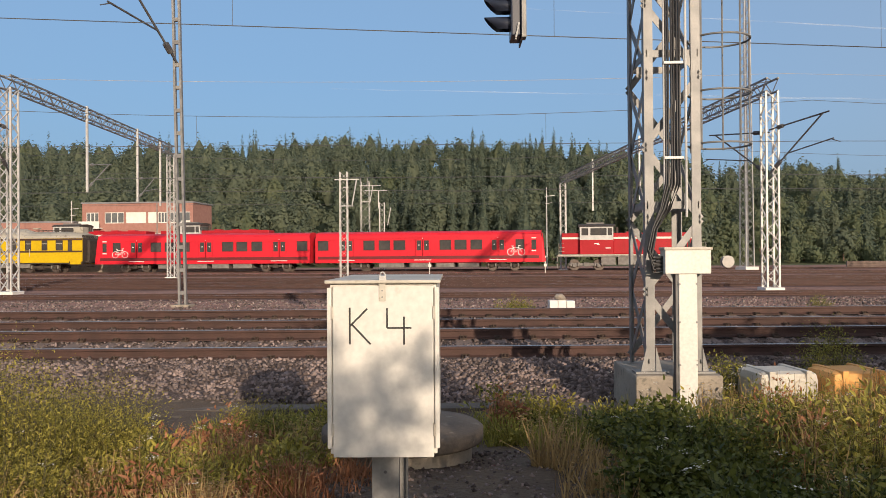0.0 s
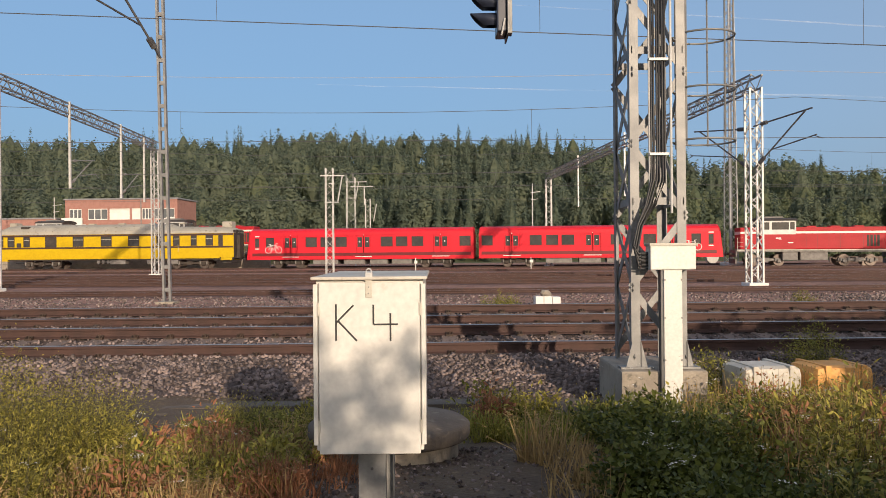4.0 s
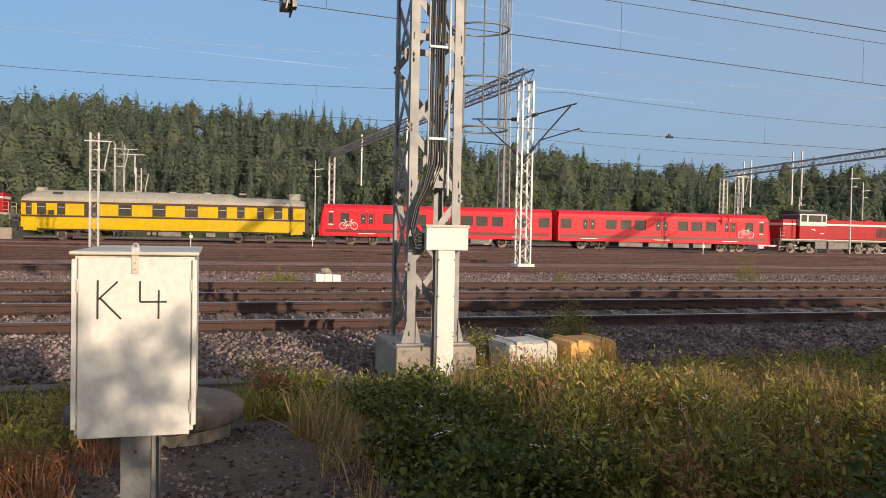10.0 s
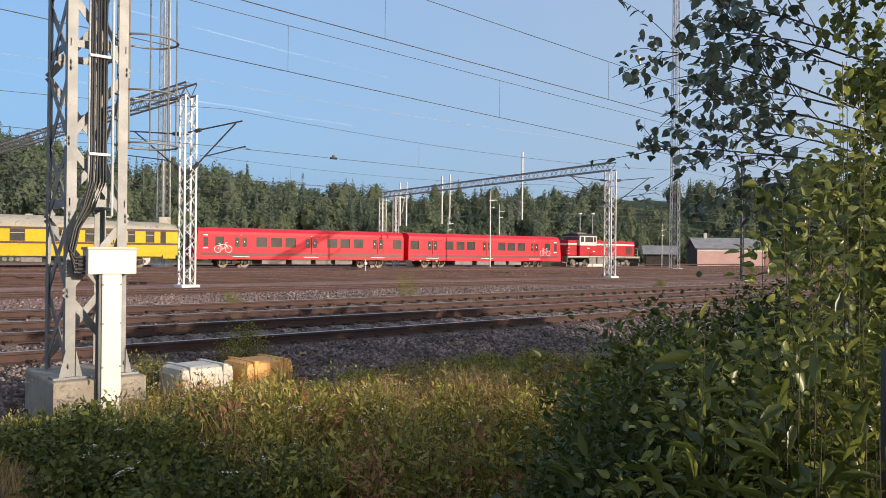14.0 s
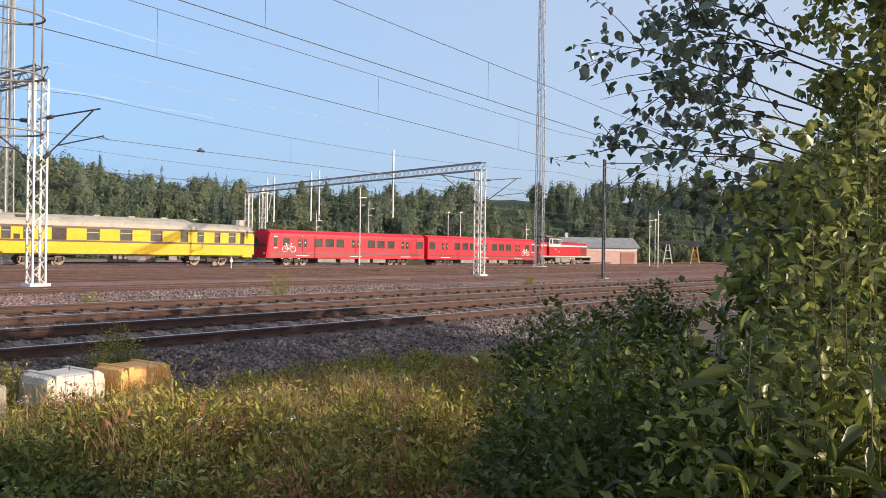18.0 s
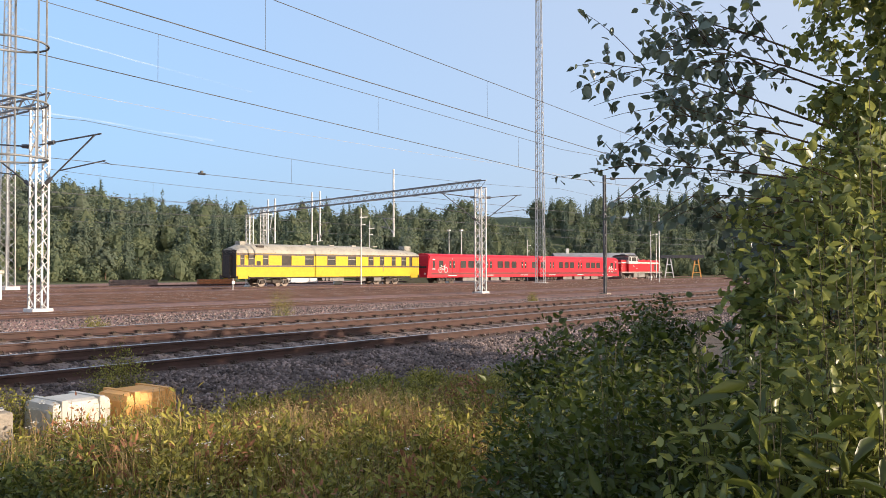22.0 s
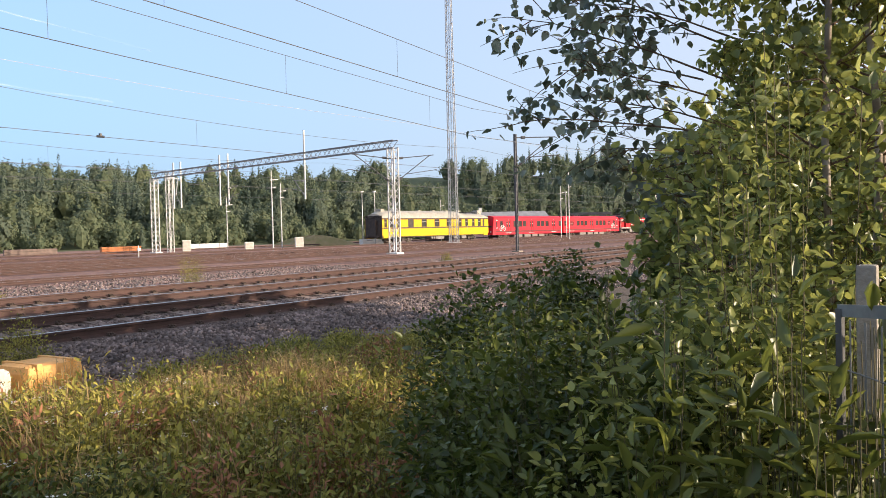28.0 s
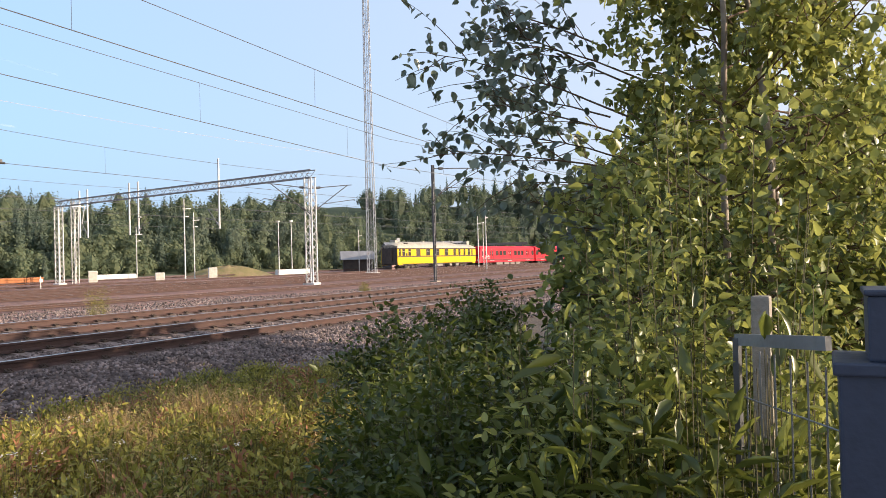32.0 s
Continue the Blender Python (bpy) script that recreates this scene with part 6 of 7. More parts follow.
def brick_house():
    """The two-storey brick service building with its lower wing."""
    root = thing("service_building", "two-storey red brick service building with white window bands", "building", pose(-43.8, 108, ground_z(-44, 108), 0, 0, -3))
    W, H = 15.6, 8.95
    rows = [(3.2, 4.8), (6.25, 7.75)]
    wins = []
    for z0, z1 in rows:
        for a, c in ((-7.2, -5.5), (-4.6, -1.9), (-1.6, 1.2), (1.5, 2.7), (2.9, 4.2), (4.6, 7.4)):
            wins.append((a, c, z0, z1))
    b = Build()
    side_panel(b, -W / 2, W / 2, -0.5, H, 0, 0.3, wins)
    part("front_wall", b, M["brick"], root)
    part("side_wall", Build().box(-W / 2, -W / 2 + 0.3, 0.3, 7, -0.5, H).box(W / 2 - 0.3, W / 2, 0.3, 7, -0.5, H).box(-W / 2 + 0.3, W / 2 - 0.3, 6.7, 7, -0.5, H), M["brick"], root)
    part("roof", Build().box(-W / 2 - 0.15, W / 2 + 0.15, -0.15, 7.15, H, H + 0.2, 0.03), M["roof_grey"], root)
    for i, (a, c, z0, z1) in enumerate(wins):
        panel = i % 6 in (2, 3) 
        w = part("window", Build().box(a, c, 0.12, 0.16, z0, z1), M["plaster"] if panel else M["glass"], root, "white blind panel" if panel else "window with white frame")
        fr = Build()
        for x in np.linspace(a, c, 4 if not panel else 2):
            fr.box(x - 0.05, x + 0.05, 0.02, 0.11, z0, z1)
        fr.box(a, c, 0.03, 0.10, z0, z0 + 0.1).box(a, c, 0.03, 0.10, z1 - 0.1, z1)
        part("window_frame", fr, M["plaster"], w)
    for a, c, z in ((-7.8, -4.9, 5.5), (6.6, 7.8, 5.5)):
        bal = part("balcony", Build().box(a, c, -1.0, 0.0, z, z + 0.15), M["plaster"], root)
        part("parapet", Build().box(a, c, -1.0, -0.92, z + 0.15, z + 1.0), M["plaster"], bal)
    part("drain_pipe", Build().tube([(2.8, -0.08, 0), (2.8, -0.08, H)], 0.07, 6), M["galv"], root)
    part("roof_hood", Build().box(-1.6, -1.2, 3, 3.4, H + 0.2, H + 0.9), M["galv"], root)
    wing = thing("low_wing", "low red brick wing with a band of white windows", "building", pose(-59.7, 108.5, ground_z(-59, 108), 0, 0, -3))
    part("wall", side_panel(Build(), -12, 7.0, -0.5, 6.4, 0, 0.3, [(-11 + 2.6 * k, -9.0 + 2.6 * k, 3.6, 5.0) for k in range(7)]), M["brick"], wing)
    part("roof", Build().box(-12.1, 7.1, -0.1, 8, 6.4, 6.6), M["roof_grey"], wing)
    part("back_wall", Build().box(-12, 7.0, 7.6, 7.9, -0.5, 6.4), M["brick"], wing)
    for k in range(7):
        w = part("window", Build().box(-11 + 2.6 * k, -9.0 + 2.6 * k, 0.12, 0.16, 3.6, 5.0), M["plaster"] if k % 2 else M["glass"], wing)
        part("window_frame", Build().box(-11 + 2.6 * k, -9.0 + 2.6 * k, 0.02, 0.1, 3.6, 3.7).box(-10.05 + 2.6 * k, -9.95 + 2.6 * k, 0.02, 0.1, 3.7, 5.0), M["plaster"], w)


def shed():
    root = thing("storage_shed", "long pale red board shed with a grey pitched roof", "building", pose(129, 77, ground_z(129, 77) - 0.1, 0, 0, -42))
    L, W, H = 14.5, 7.0, 3.3
    part("wall", Build().box(-L / 2, L / 2, -W / 2, -W / 2 + 0.2, 0, H).box(-L / 2, L / 2, W / 2 - 0.2, W / 2, 0, H), M["wood_pink"], root)
    part("fascia", Build().box(-L / 2, L / 2, -W / 2 - 0.03, -W / 2 - 0.004, H - 0.6, H), M["plaster"], root)
    for s in (-1, 1):
        part("gable", Build().poly([(s * L / 2, -W / 2, 0), (s * L / 2, W / 2, 0), (s * L / 2, W / 2, H), (s * L / 2, 0, H + 1.6), (s * L / 2, -W / 2, H), (s * (L / 2 - 0.2), -W / 2, 0), (s * (L / 2 - 0.2), W / 2, 0), (s * (L / 2 - 0.2), W / 2, H), (s * (L / 2 - 0.2), 0, H + 1.6), (s * (L / 2 - 0.2), -W / 2, H)], [(0, 1, 2, 3, 4), (9, 8, 7, 6, 5)]), M["under"], root)
    for s in (-1, 1):
        b = Build().poly([(-L / 2 - 0.5, s * (W / 2 + 0.5), H - 0.15), (L / 2 + 0.5, s * (W / 2 + 0.5), H - 0.15), (L / 2 + 0.5, 0, H + 1.65), (-L / 2 - 0.5, 0, H + 1.65), (-L / 2 - 0.5, s * (W / 2 + 0.5), H - 0.02), (L / 2 + 0.5, s * (W / 2 + 0.5), H - 0.02), (L / 2 + 0.5, 0, H + 1.8), (-L / 2 - 0.5, 0, H + 1.8)], [(0, 3, 2, 1), (4, 5, 6, 7), (0, 1, 5, 4), (1, 2, 6, 5), (2, 3, 7, 6), (3, 0, 4, 7)])
        part("roof_slope", b, M["roof_grey"], root)
    part("chimney", Build().box(-L / 2 + 2, -L / 2 + 2.5, -0.3, 0.2, H + 1.2, H + 2.6), M["galv_light"], root)
    part("door", Build().box(4.2, 6.8, -W / 2 - 0.06, -W / 2 - 0.035, 0, 2.4), M["brick"], root)
    hut = thing("yard_hut", "small dark hut with a pitched grey roof", "hut", pose(106, 76, ground_z(106, 76), 0, 0, -50))
    part("wall", Build().box(-2.2, 2.2, -1.8, 1.8, 0, 2.0), M["under"], hut)
    part("roof", Build().poly([(-2.7, -2.3, 1.9), (2.7, -2.3, 1.9), (2.7, 2.3, 1.9), (-2.7, 2.3, 1.9), (-2.7, 0, 3.3), (2.7, 0, 3.3)], [(0, 1, 5, 4), (3, 4, 5, 2), (0, 4, 3), (1, 2, 5), (0, 3, 2, 1)]), M["roof_grey"], hut)


def relay_cabinet(x, y, w=0.9, h=1.4, label="white relay cabinet standing in the yard"):
    root = thing("relay_cabinet", label, "cabinet", pose(x, y, ground_z(x, y), 0, 0, -35), "relay cabinets")
    part("body", Build().box(-w / 2, w / 2, -0.3, 0.3, 0.1, h, 0.02), M["white_paint"], root)
    part("door", Build().box(-w / 2 + 0.05, w / 2 - 0.05, -0.32, -0.302, 0.18, h - 0.08, 0.006), M["white_old"], root)
    part("plinth", Build().box(-w / 2 + 0.05, w / 2 - 0.05, -0.27, 0.27, -0.2, 0.1), M["concrete"], root)


def field_box(x, y, mat, label, turn=0):
    """A ribbed trackside equipment box, open below, on short feet."""
    root = thing("trackside_box", label, "trackside box", pose(x, y, -0.23, 0, 0, turn), "trackside boxes")
    w, d, h = 0.36, 0.32, 0.47
    part("cover", Build().box(-w, w, -d, d, 0.03, h, 0.10), M[mat], root)
    for s in (-0.22, 0.22):
        part("rib", Build().box(s - 0.035, s + 0.035, -d - 0.012, d + 0.012, 0.05, h + 0.012, 0.012), M[mat], root)
    part("foot", Build().box(-w + 0.04, w - 0.04, -d + 0.04, d - 0.04, -0.1, 0.04), M["concrete"], root)
    for s in (-1, 1):
        part("catch", Build().box(s * 0.3 - 0.02, s * 0.3 + 0.02, -d - 0.02, -d, 0.06, 0.14), M["galv"], root)


def contrail(a0, e0, a1, e1, r):
    """A thin ice trail high in the sky between two headings and elevations."""
    def at(a, e):
        a, e = radians(a), radians(e)
        return Vector((math.sin(a) * math.cos(e), math.cos(a) * math.cos(e), math.sin(e))) * 4000
    p, q = at(a0, e0), at(a1, e1)
    b = Build().tube([p.lerp(q, i / 20) + Vector((0, 0, 5 * noise.noise(Vector((i * 0.7, a0, 0))))) for i in range(21)], r * 0.35, 8, r)
    part("contrail", b, M["ice"], None, "faint white aircraft trail in the clear sky", True, "structure")["category"] = "sky"


def wire_run(name, label, spans, r, mat="wire", droppers=None):
    """A wire through points, gently sagging between them."""
    root = thing(name, label, "overhead wire", pose(0, 0, 0), "overhead wires")
    b = Build()
    pts = []
    for (p, q, sag) in spans:
        p, q = Vector(p), Vector(q)
        for i in range(13):
            u = i / 12
            c = p.lerp(q, u)
            c.z -= sag * 4 * u * (1 - u)
            pts.append(c)
    b.tube(pts, r, 5)
    part("wire", b, M[mat], root)
    for p, q in droppers or ():
        part("dropper", Build().tube([p, q], r * 0.6, 4), M[mat], root)
    return root


def overhead_wires():
    for y, c0, cs, m0, ms in ((12.9, 6.40, -0.048, 7.60, -0.062), (17.0, 6.42, -0.046, 7.55, -0.048)):
        def z(x, a, k):
            return a + k * min(max(x, -12), 26) + 0.012 * max(0, x - 26)
        drops = []
        for i in range(-6, 20):
            x = i * 7.0 + 2.2
            drops.append(((x, y, z(x, c0, cs)), (x, y, z(x, m0, ms))))
        xs = [-80, -12, 7, 26, 60, 110, 200]
        wire_run("contact_wire", "dark contact wire over the main line", [((a, y, z(a, c0, cs)), (c, y, z(c, c0, cs)), 0.0) for a, c in zip(xs, xs[1:])], 0.011)
        wire_run("catenary_wire", "dark catenary wire with droppers over the main line", [((a, y, z(a, m0, ms)), (c, y, z(c, m0, ms)), 0.0) for a, c in zip(xs, xs[1:])], 0.009, "wire", drops)
    for y, zc, zm in ((30.2, 5.9, 7.45), (43, 5.9, 7.3), (52, 5.9, 7.2), (64, 5.8, 7.2)):
        xs = [-130, -75, -20, 13.5, 46, 90, 150, 230]
        wire_run("contact_wire", "thin contact wire over the yard tracks", [((a, y, zc - 0.006 * max(a, 0)), (c, y, zc - 0.006 * max(c, 0)), 0.03) for a, c in zip(xs, xs[1:])], 0.012)
        drops = []
        for a, c in zip(xs, xs[1:]):
            for u in (0.3, 0.7):
                drops.append(((a + (c - a) * u, y, zc - 0.006 * max(a + (c - a) * u, 0) - 0.02), (a + (c - a) * u, y, zm - 0.006 * max(a + (c - a) * u, 0) - 0.5 * 4 * u * (1 - u))))
        wire_run("catenary_wire", "thin sagging catenary wire over the yard tracks", [((a, y, zm - 0.006 * max(a, 0)), (c, y, zm - 0.006 * max(c, 0)), 0.5) for a, c in zip(xs, xs[1:])], 0.010, "wire", drops)
    for y, z0, z1 in ((34.2, 9.35, 8.9),):
        xs = [-130, -75, -19, 14, 47, 90, 150]
        wire_run("feeder_wire", "feeder wire between the portals, coloured bright as in sun", [((a, y + 0.02 * a, z0), (c, y + 0.02 * c, z0), 0.25) for a, c in zip(xs, xs[1:])], 0.009, "wire_sunlit")
    ins = thing("wire_insulator", "small dark insulator hanging on the yard wire", "insulator", pose(18.5, 30.2, 5.78))
    part("body", Build().tube([(-0.16, 0, 0), (0.16, 0, 0)], 0.05, 8), M["cable"], ins)
    part("fitting", Build().box(-0.05, 0.05, -0.05, 0.05, 0.02, 0.13, 0.01), M["cable"], ins)


def signal_dwarf(x, y, h=1.1):
    root = thing("yard_marker", "slim white yard marker post with a small plate", "marker post", pose(x, y, ground_z(x, y)), "yard markers")
    part("post", Build().tube([(0, 0, -0.1), (0, 0, h)], 0.035, 8), M["white_paint"], root)
    part("plate", Build().box(-0.1, 0.14, -0.05, 0.03, h * 0.62, h * 0.82, 0.01), M["white_paint"], root)


def block_stack(x, y):
    root = thing("concrete_block", "pale cast concrete block with a stone on top", "block", pose(x, y, ground_z(x, y), 0, 0, 3))
    for k in range(3):
        part("block", Build().box(-0.36 + 0.245 * k, -0.125 + 0.245 * k, -0.2, 0.2, -0.05, 0.32 - 0.02 * (k == 2), 0.015), M["plaster"], root)
    st = thing("field_stone", "rough brown stone lying on a pale block", "stone", pose(x - 0.02, y, ground_z(x, y) + 0.40, 10, 5, 40))
    bm = bmesh.new()
    bmesh.ops.create_icosphere(bm, subdivisions=2, radius=0.2)
    for v in bm.verts:
        v.co = Vector((v.co.x * 0.95, v.co.y * 0.7, v.co.z * 0.5)) * (1 + 0.25 * noise.noise(v.co * 6))
    bm.to_mesh(me := bpy.data.meshes.new("stone"))
    bm.free()
    me.materials.append(M["concrete"])
    part("stone", me, None, st)


def fence_posts():
    gate = thing("gate_post", "blue-grey painted steel gate post with a capped inner tube", "gate post", pose(1.355, -0.008, 0.0, 0, 0, 4))
    part("post", Build().box(-0.068, 0.09, -0.09, 0.09, 0.0, 1.465, 0.006), M["post_blue"], gate)
    part("cap", Build().box(-0.076, 0.098, -0.098, 0.098, 1.452, 1.474, 0.004), M["post_blue"], gate)
    part("inner_tube", Build().box(-0.06, 0.08, -0.085, 0.045, 1.474, 1.58, 0.005), M["post_blue"], gate)
    part("tube_cap", Build().box(-0.065, 0.085, -0.09, 0.05, 1.58, 1.59, 0.003), M["post_blue"], gate)
    fence = thing("mesh_fence", "grey steel mesh fence with a wooden post, overgrown by leaves", "fence", pose(0, 0, 0))
    part("post", Build().box(1.816, 1.858, 0.246, 0.288, 0.0, 1.55, 0.006), M["wood"], fence, "weathered wooden post")
    part("frame_bar", Build().bar((1.755, 0.31, 1.455), (1.43, 0.10, 1.487), 0.012, 0.026), M["galv"], fence)
    # the upright takes dark steel to stand for the shade on it
    part("frame_upright", Build().bar((1.755, 0.31, 0.1), (1.755, 0.31, 1.46), 0.044, 0.012), M["steel_dark"], fence)
    for k in range(6):
        u = (k + 0.7) / 6.5
        x, y = 1.755 - 0.325 * u, 0.31 - 0.23 * u
        part("mesh_wire", Build().tube([(x, y, 0.1), (x, y, 1.44)], 0.002, 5), M["galv"], fence)
    for k in range(7):
        z = 0.25 + 0.18 * k
        part("mesh_wire", Build().tube([(1.755, 0.31, z), (1.43, 0.08, z)], 0.002, 5), M["galv"], fence)


def soil_heap(x, y, rx, ry, h):
    """A low uneven heap of tan earth with dry growth."""
    root = thing("soil_heap", "low heap of tan earth with dry grass", "soil heap", pose(x, y, ground_z(x, y), 0, 0, -40))
    b, n, rows = Build(), 28, 7
    pts = []
    for j in range(rows):
        u = j / (rows - 1)
        for i in range(n):
            a = i * math.tau / n
            w = 1 + 0.22 * noise.noise(Vector((3 * math.cos(a), 3 * math.sin(a), u * 2)))
            pts.append((rx * (1 - u) * w * math.cos(a), ry * (1 - u) * w * math.sin(a), -0.1 + h * (math.sin(u * math.pi / 2) ** 1.1) * (1 + 0.25 * noise.noise(Vector((2 * math.cos(a), 2 * math.sin(a), 9 + u))))))
    f = [(j * n + i, j * n + (i + 1) % n, (j + 1) * n + (i + 1) % n, (j + 1) * n + i) for j in range(rows - 1) for i in range(n)]
    b.poly(pts, f)
    part("earth", b, M["heap"], root, smooth=True)


def gantry(x, y):
    """Two pale trestles that carry a dark beam."""
    root = thing("beam_trestle", "dark steel beam on two pale yellowish trestles", "trestle", pose(x, y, ground_z(x, y), 0, 0, -62))
    for s in (-2.6, 2.6):
        b = Build()
        for q in (-0.9, 0.9):
            b.bar((s + q, 0, 0), (s + q * 0.25, 0, 4.2), 0.22)
        part("trestle", b.bar((s - 0.65, 0, 1.3), (s + 0.65, 0, 1.3), 0.16).bar((s - 0.4, 0, 2.9), (s + 0.4, 0, 2.9), 0.16), M["yellow_box" if s > 0 else "plaster"], root)
    part("beam", Build().box(-4.4, 4.0, -0.3, 0.3, 4.2, 4.75, 0.03), M["steel_dark"], root)
    part("hoist", Build().box(1.6, 2.9, -0.45, 0.45, 3.7, 4.19, 0.04), M["steel_dark"], root)


def freight_stand():
    """A low loading bank with container wagons on the siding behind it."""
    bank = thing("loading_bank", "low grey concrete loading bank", "loading bank", pose(-50, 85.0, -0.1, 0, 0, -4))
    part("face", Build().box(-26, 32, -0.2, 0.2, 0, 1.15, 0.03), M["concrete"], bank)
    part("deck", Build().box(-26, 32, 0.2, 9.0, 0.95, 1.12, 0.02), M["concrete"], bank)
    for k, x in enumerate((-51.2, -64.5)):
        w = thing("container_wagon", "flat wagon with a white swap body marked in green", "wagon", pose(x, 89.6 - 0.07 * (x + 51), 1.02, 0, 0, -4), "container wagons")
        part("underframe", Build().box(-6.2, 6.2, -1.2, 1.2, 1.0, 1.32, 0.03), M["under"], w)
        for s in (-4.2, 4.2):
            part("bogie_frame", Build().box(s - 1.3, s + 1.3, -1.1, 1.1, 0.42, 0.9, 0.04), M["under"], w)
            for q in (-0.9, 0.9):
                part("wheel", Build().disc((s + q, -0.85, 0.46), (0, 1, 0), 0.46, 0.14, 18), M["wheel"], w)
                part("wheel", Build().disc((s + q, 0.85, 0.46), (0, 1, 0), 0.46, 0.14, 18), M["wheel"], w)
        for s in (-3.1, 3.1):
            body = part("swap_body", Build().box(s - 2.95, s + 2.95, -1.25, 1.25, 1.34, 3.15, 0.03), M["white_paint"], w, "white swap body with a green mark")
            part("green_mark", Build().poly([(s - 2.4, -1.256, 2.7), (s - 1.9, -1.256, 2.7), (s - 1.4, -1.256, 1.95), (s - 0.9, -1.256, 2.7), (s + 0.6, -1.256, 2.7), (s + 0.6, -1.256, 2.35), (s - 0.4, -1.256, 2.3), (s - 1.2, -1.256, 1.6), (s - 1.6, -1.256, 1.6)], [(0, 1, 2, 8), (2, 3, 6, 7), (2, 7, 8), (3, 4, 5, 6)]), M["logo_green"], body)


def cable_trough():
    """Concrete cable trough covers along the foot of the ballast."""
    root = thing("cable_trough", "row of worn concrete cable trough covers along the ballast", "cable trough", pose(0, 9.15, -0.215, 0, 0, 1.2), kind="structure")
    me = Build().box(-0.49, 0.49, -0.17, 0.17, -0.1, 0.045, 0.01).mesh("cover_slab", M["concrete_dark"])
    for k in range(46):
        if k % 7 == 3:
            continue
        o = part("cover_slab", me, None, root)
        o.location = (-14 + k * 1.0, 0.015 * math.sin(k * 2.1), 0.008 * math.sin(k * 3.7))
        o.rotation_euler = (0, 0, 0.012 * math.sin(k * 5.1))


def timber_pile(x, y, l, mat, label, n=12):
    root = thing("timber_pile", label, "timber pile", pose(x, y, ground_z(x, y), 0, 0, -20), "timber piles")
    for k in range(n):
        part("beam", Build().box(-l / 2, l / 2, -0.6 + 0.26 * (k % 4), -0.36 + 0.26 * (k % 4), 0.02 + 0.25 * (k // 4), 0.25 + 0.25 * (k // 4), 0.01), M[mat], root)
    for s in (-0.35, 0.35):
        part("bearer", Build().box(l * s - 0.1, l * s + 0.1, -0.7, 0.6, -0.1, 0.02), M["wood"], root)


# ---- the place put together ----
lay_ground()
main_track(12.1, 0.20, 0.33)
main_track(16.17, 0.29, 0.40)
stones()
train_track()
for y, z, turn in ((30.2, 0.04, 0.0), (39.0, 0.03, -0.6), (43.4, 0.03, -1.0), (48.0, 0.03, -1.4), (52.6, 0.03, -1.8), (62.8, 0.03, -2.4), (82.5, 0.0, -4)):
    yard_track(y, z, turn=turn)

signal_mast()
control_box()
ring_well()
field_box(3.86, 9.25, "white_old", "white ribbed trackside equipment box half hidden by weeds", 6)
field_box(4.70, 9.27, "yellow_box", "faded yellow ribbed trackside equipment box overgrown by weeds", 6)
block_stack(3.05, 22.9)

portal((-20.1, 35.2), (-21.2, 58.7), 9.8, hangers=((0.33, 5.2, 9.9, 1.8), (0.66, 5.2, 9.9, 1.8), (0.85, 5.2, 9.7, 0)), arms=((0.5, -3.2, 7.4),))
portal((13.7, 34.84), (10.4, 78.8), 9.2, hangers=((0.45, 5.3, 9.7, 1.8), (0.75, 5.3, 9.7, 0)), arms=((1.4, -2.6, 7.0), (-1.6, 3.2, 6.9)))
portal((46.43, 37.43), (51.5, 74.0), 8.45, hangers=((0.30, 4.6, 10.4, 2.0), (0.62, 4.6, 9.4, -2.0), (0.66, 4.6, 9.4, 0), (0.86, 4.6, 9.3, 2.0), (0.9, 4.6, 9.3, 0)), arms=((3.0, -1.6, 7.1), (-2.6, 1.9, 7.1)))
light_tower(27.5, 76.3, 34)
light_tower(74.4, 51.3, 36)
batten_pole(-8.98, 25.8, 12.0, (-1.1, -2.4, 10.6, 10.2), lean=-1.0)
batten_pole(50.2, 29.1, 8.5, (2.6, -1.9, 8.35), "steel_dark")
for x, y, h, lamp in ((-47, 96, 8.5, False), (-56, 98, 9, False), (9.8, 88, 9, False), (57.0, 62.0, 8.3, False), (70.0, 74.5, 8.1, False), (84, 71, 7.2, True), (86, 75, 7.4, True), (85.1, 42.2, 8.2, False), (98, 49.8, 7.4, False), (120, 60, 7.5, True), (101, 72, 6.5, False), (66, 80, 6.5, False)):
    thin_post(x, y, h, lamp=lamp, cross=((h - 1.0, 0.9), (h - 1.8, 0.6)) if not lamp else ())
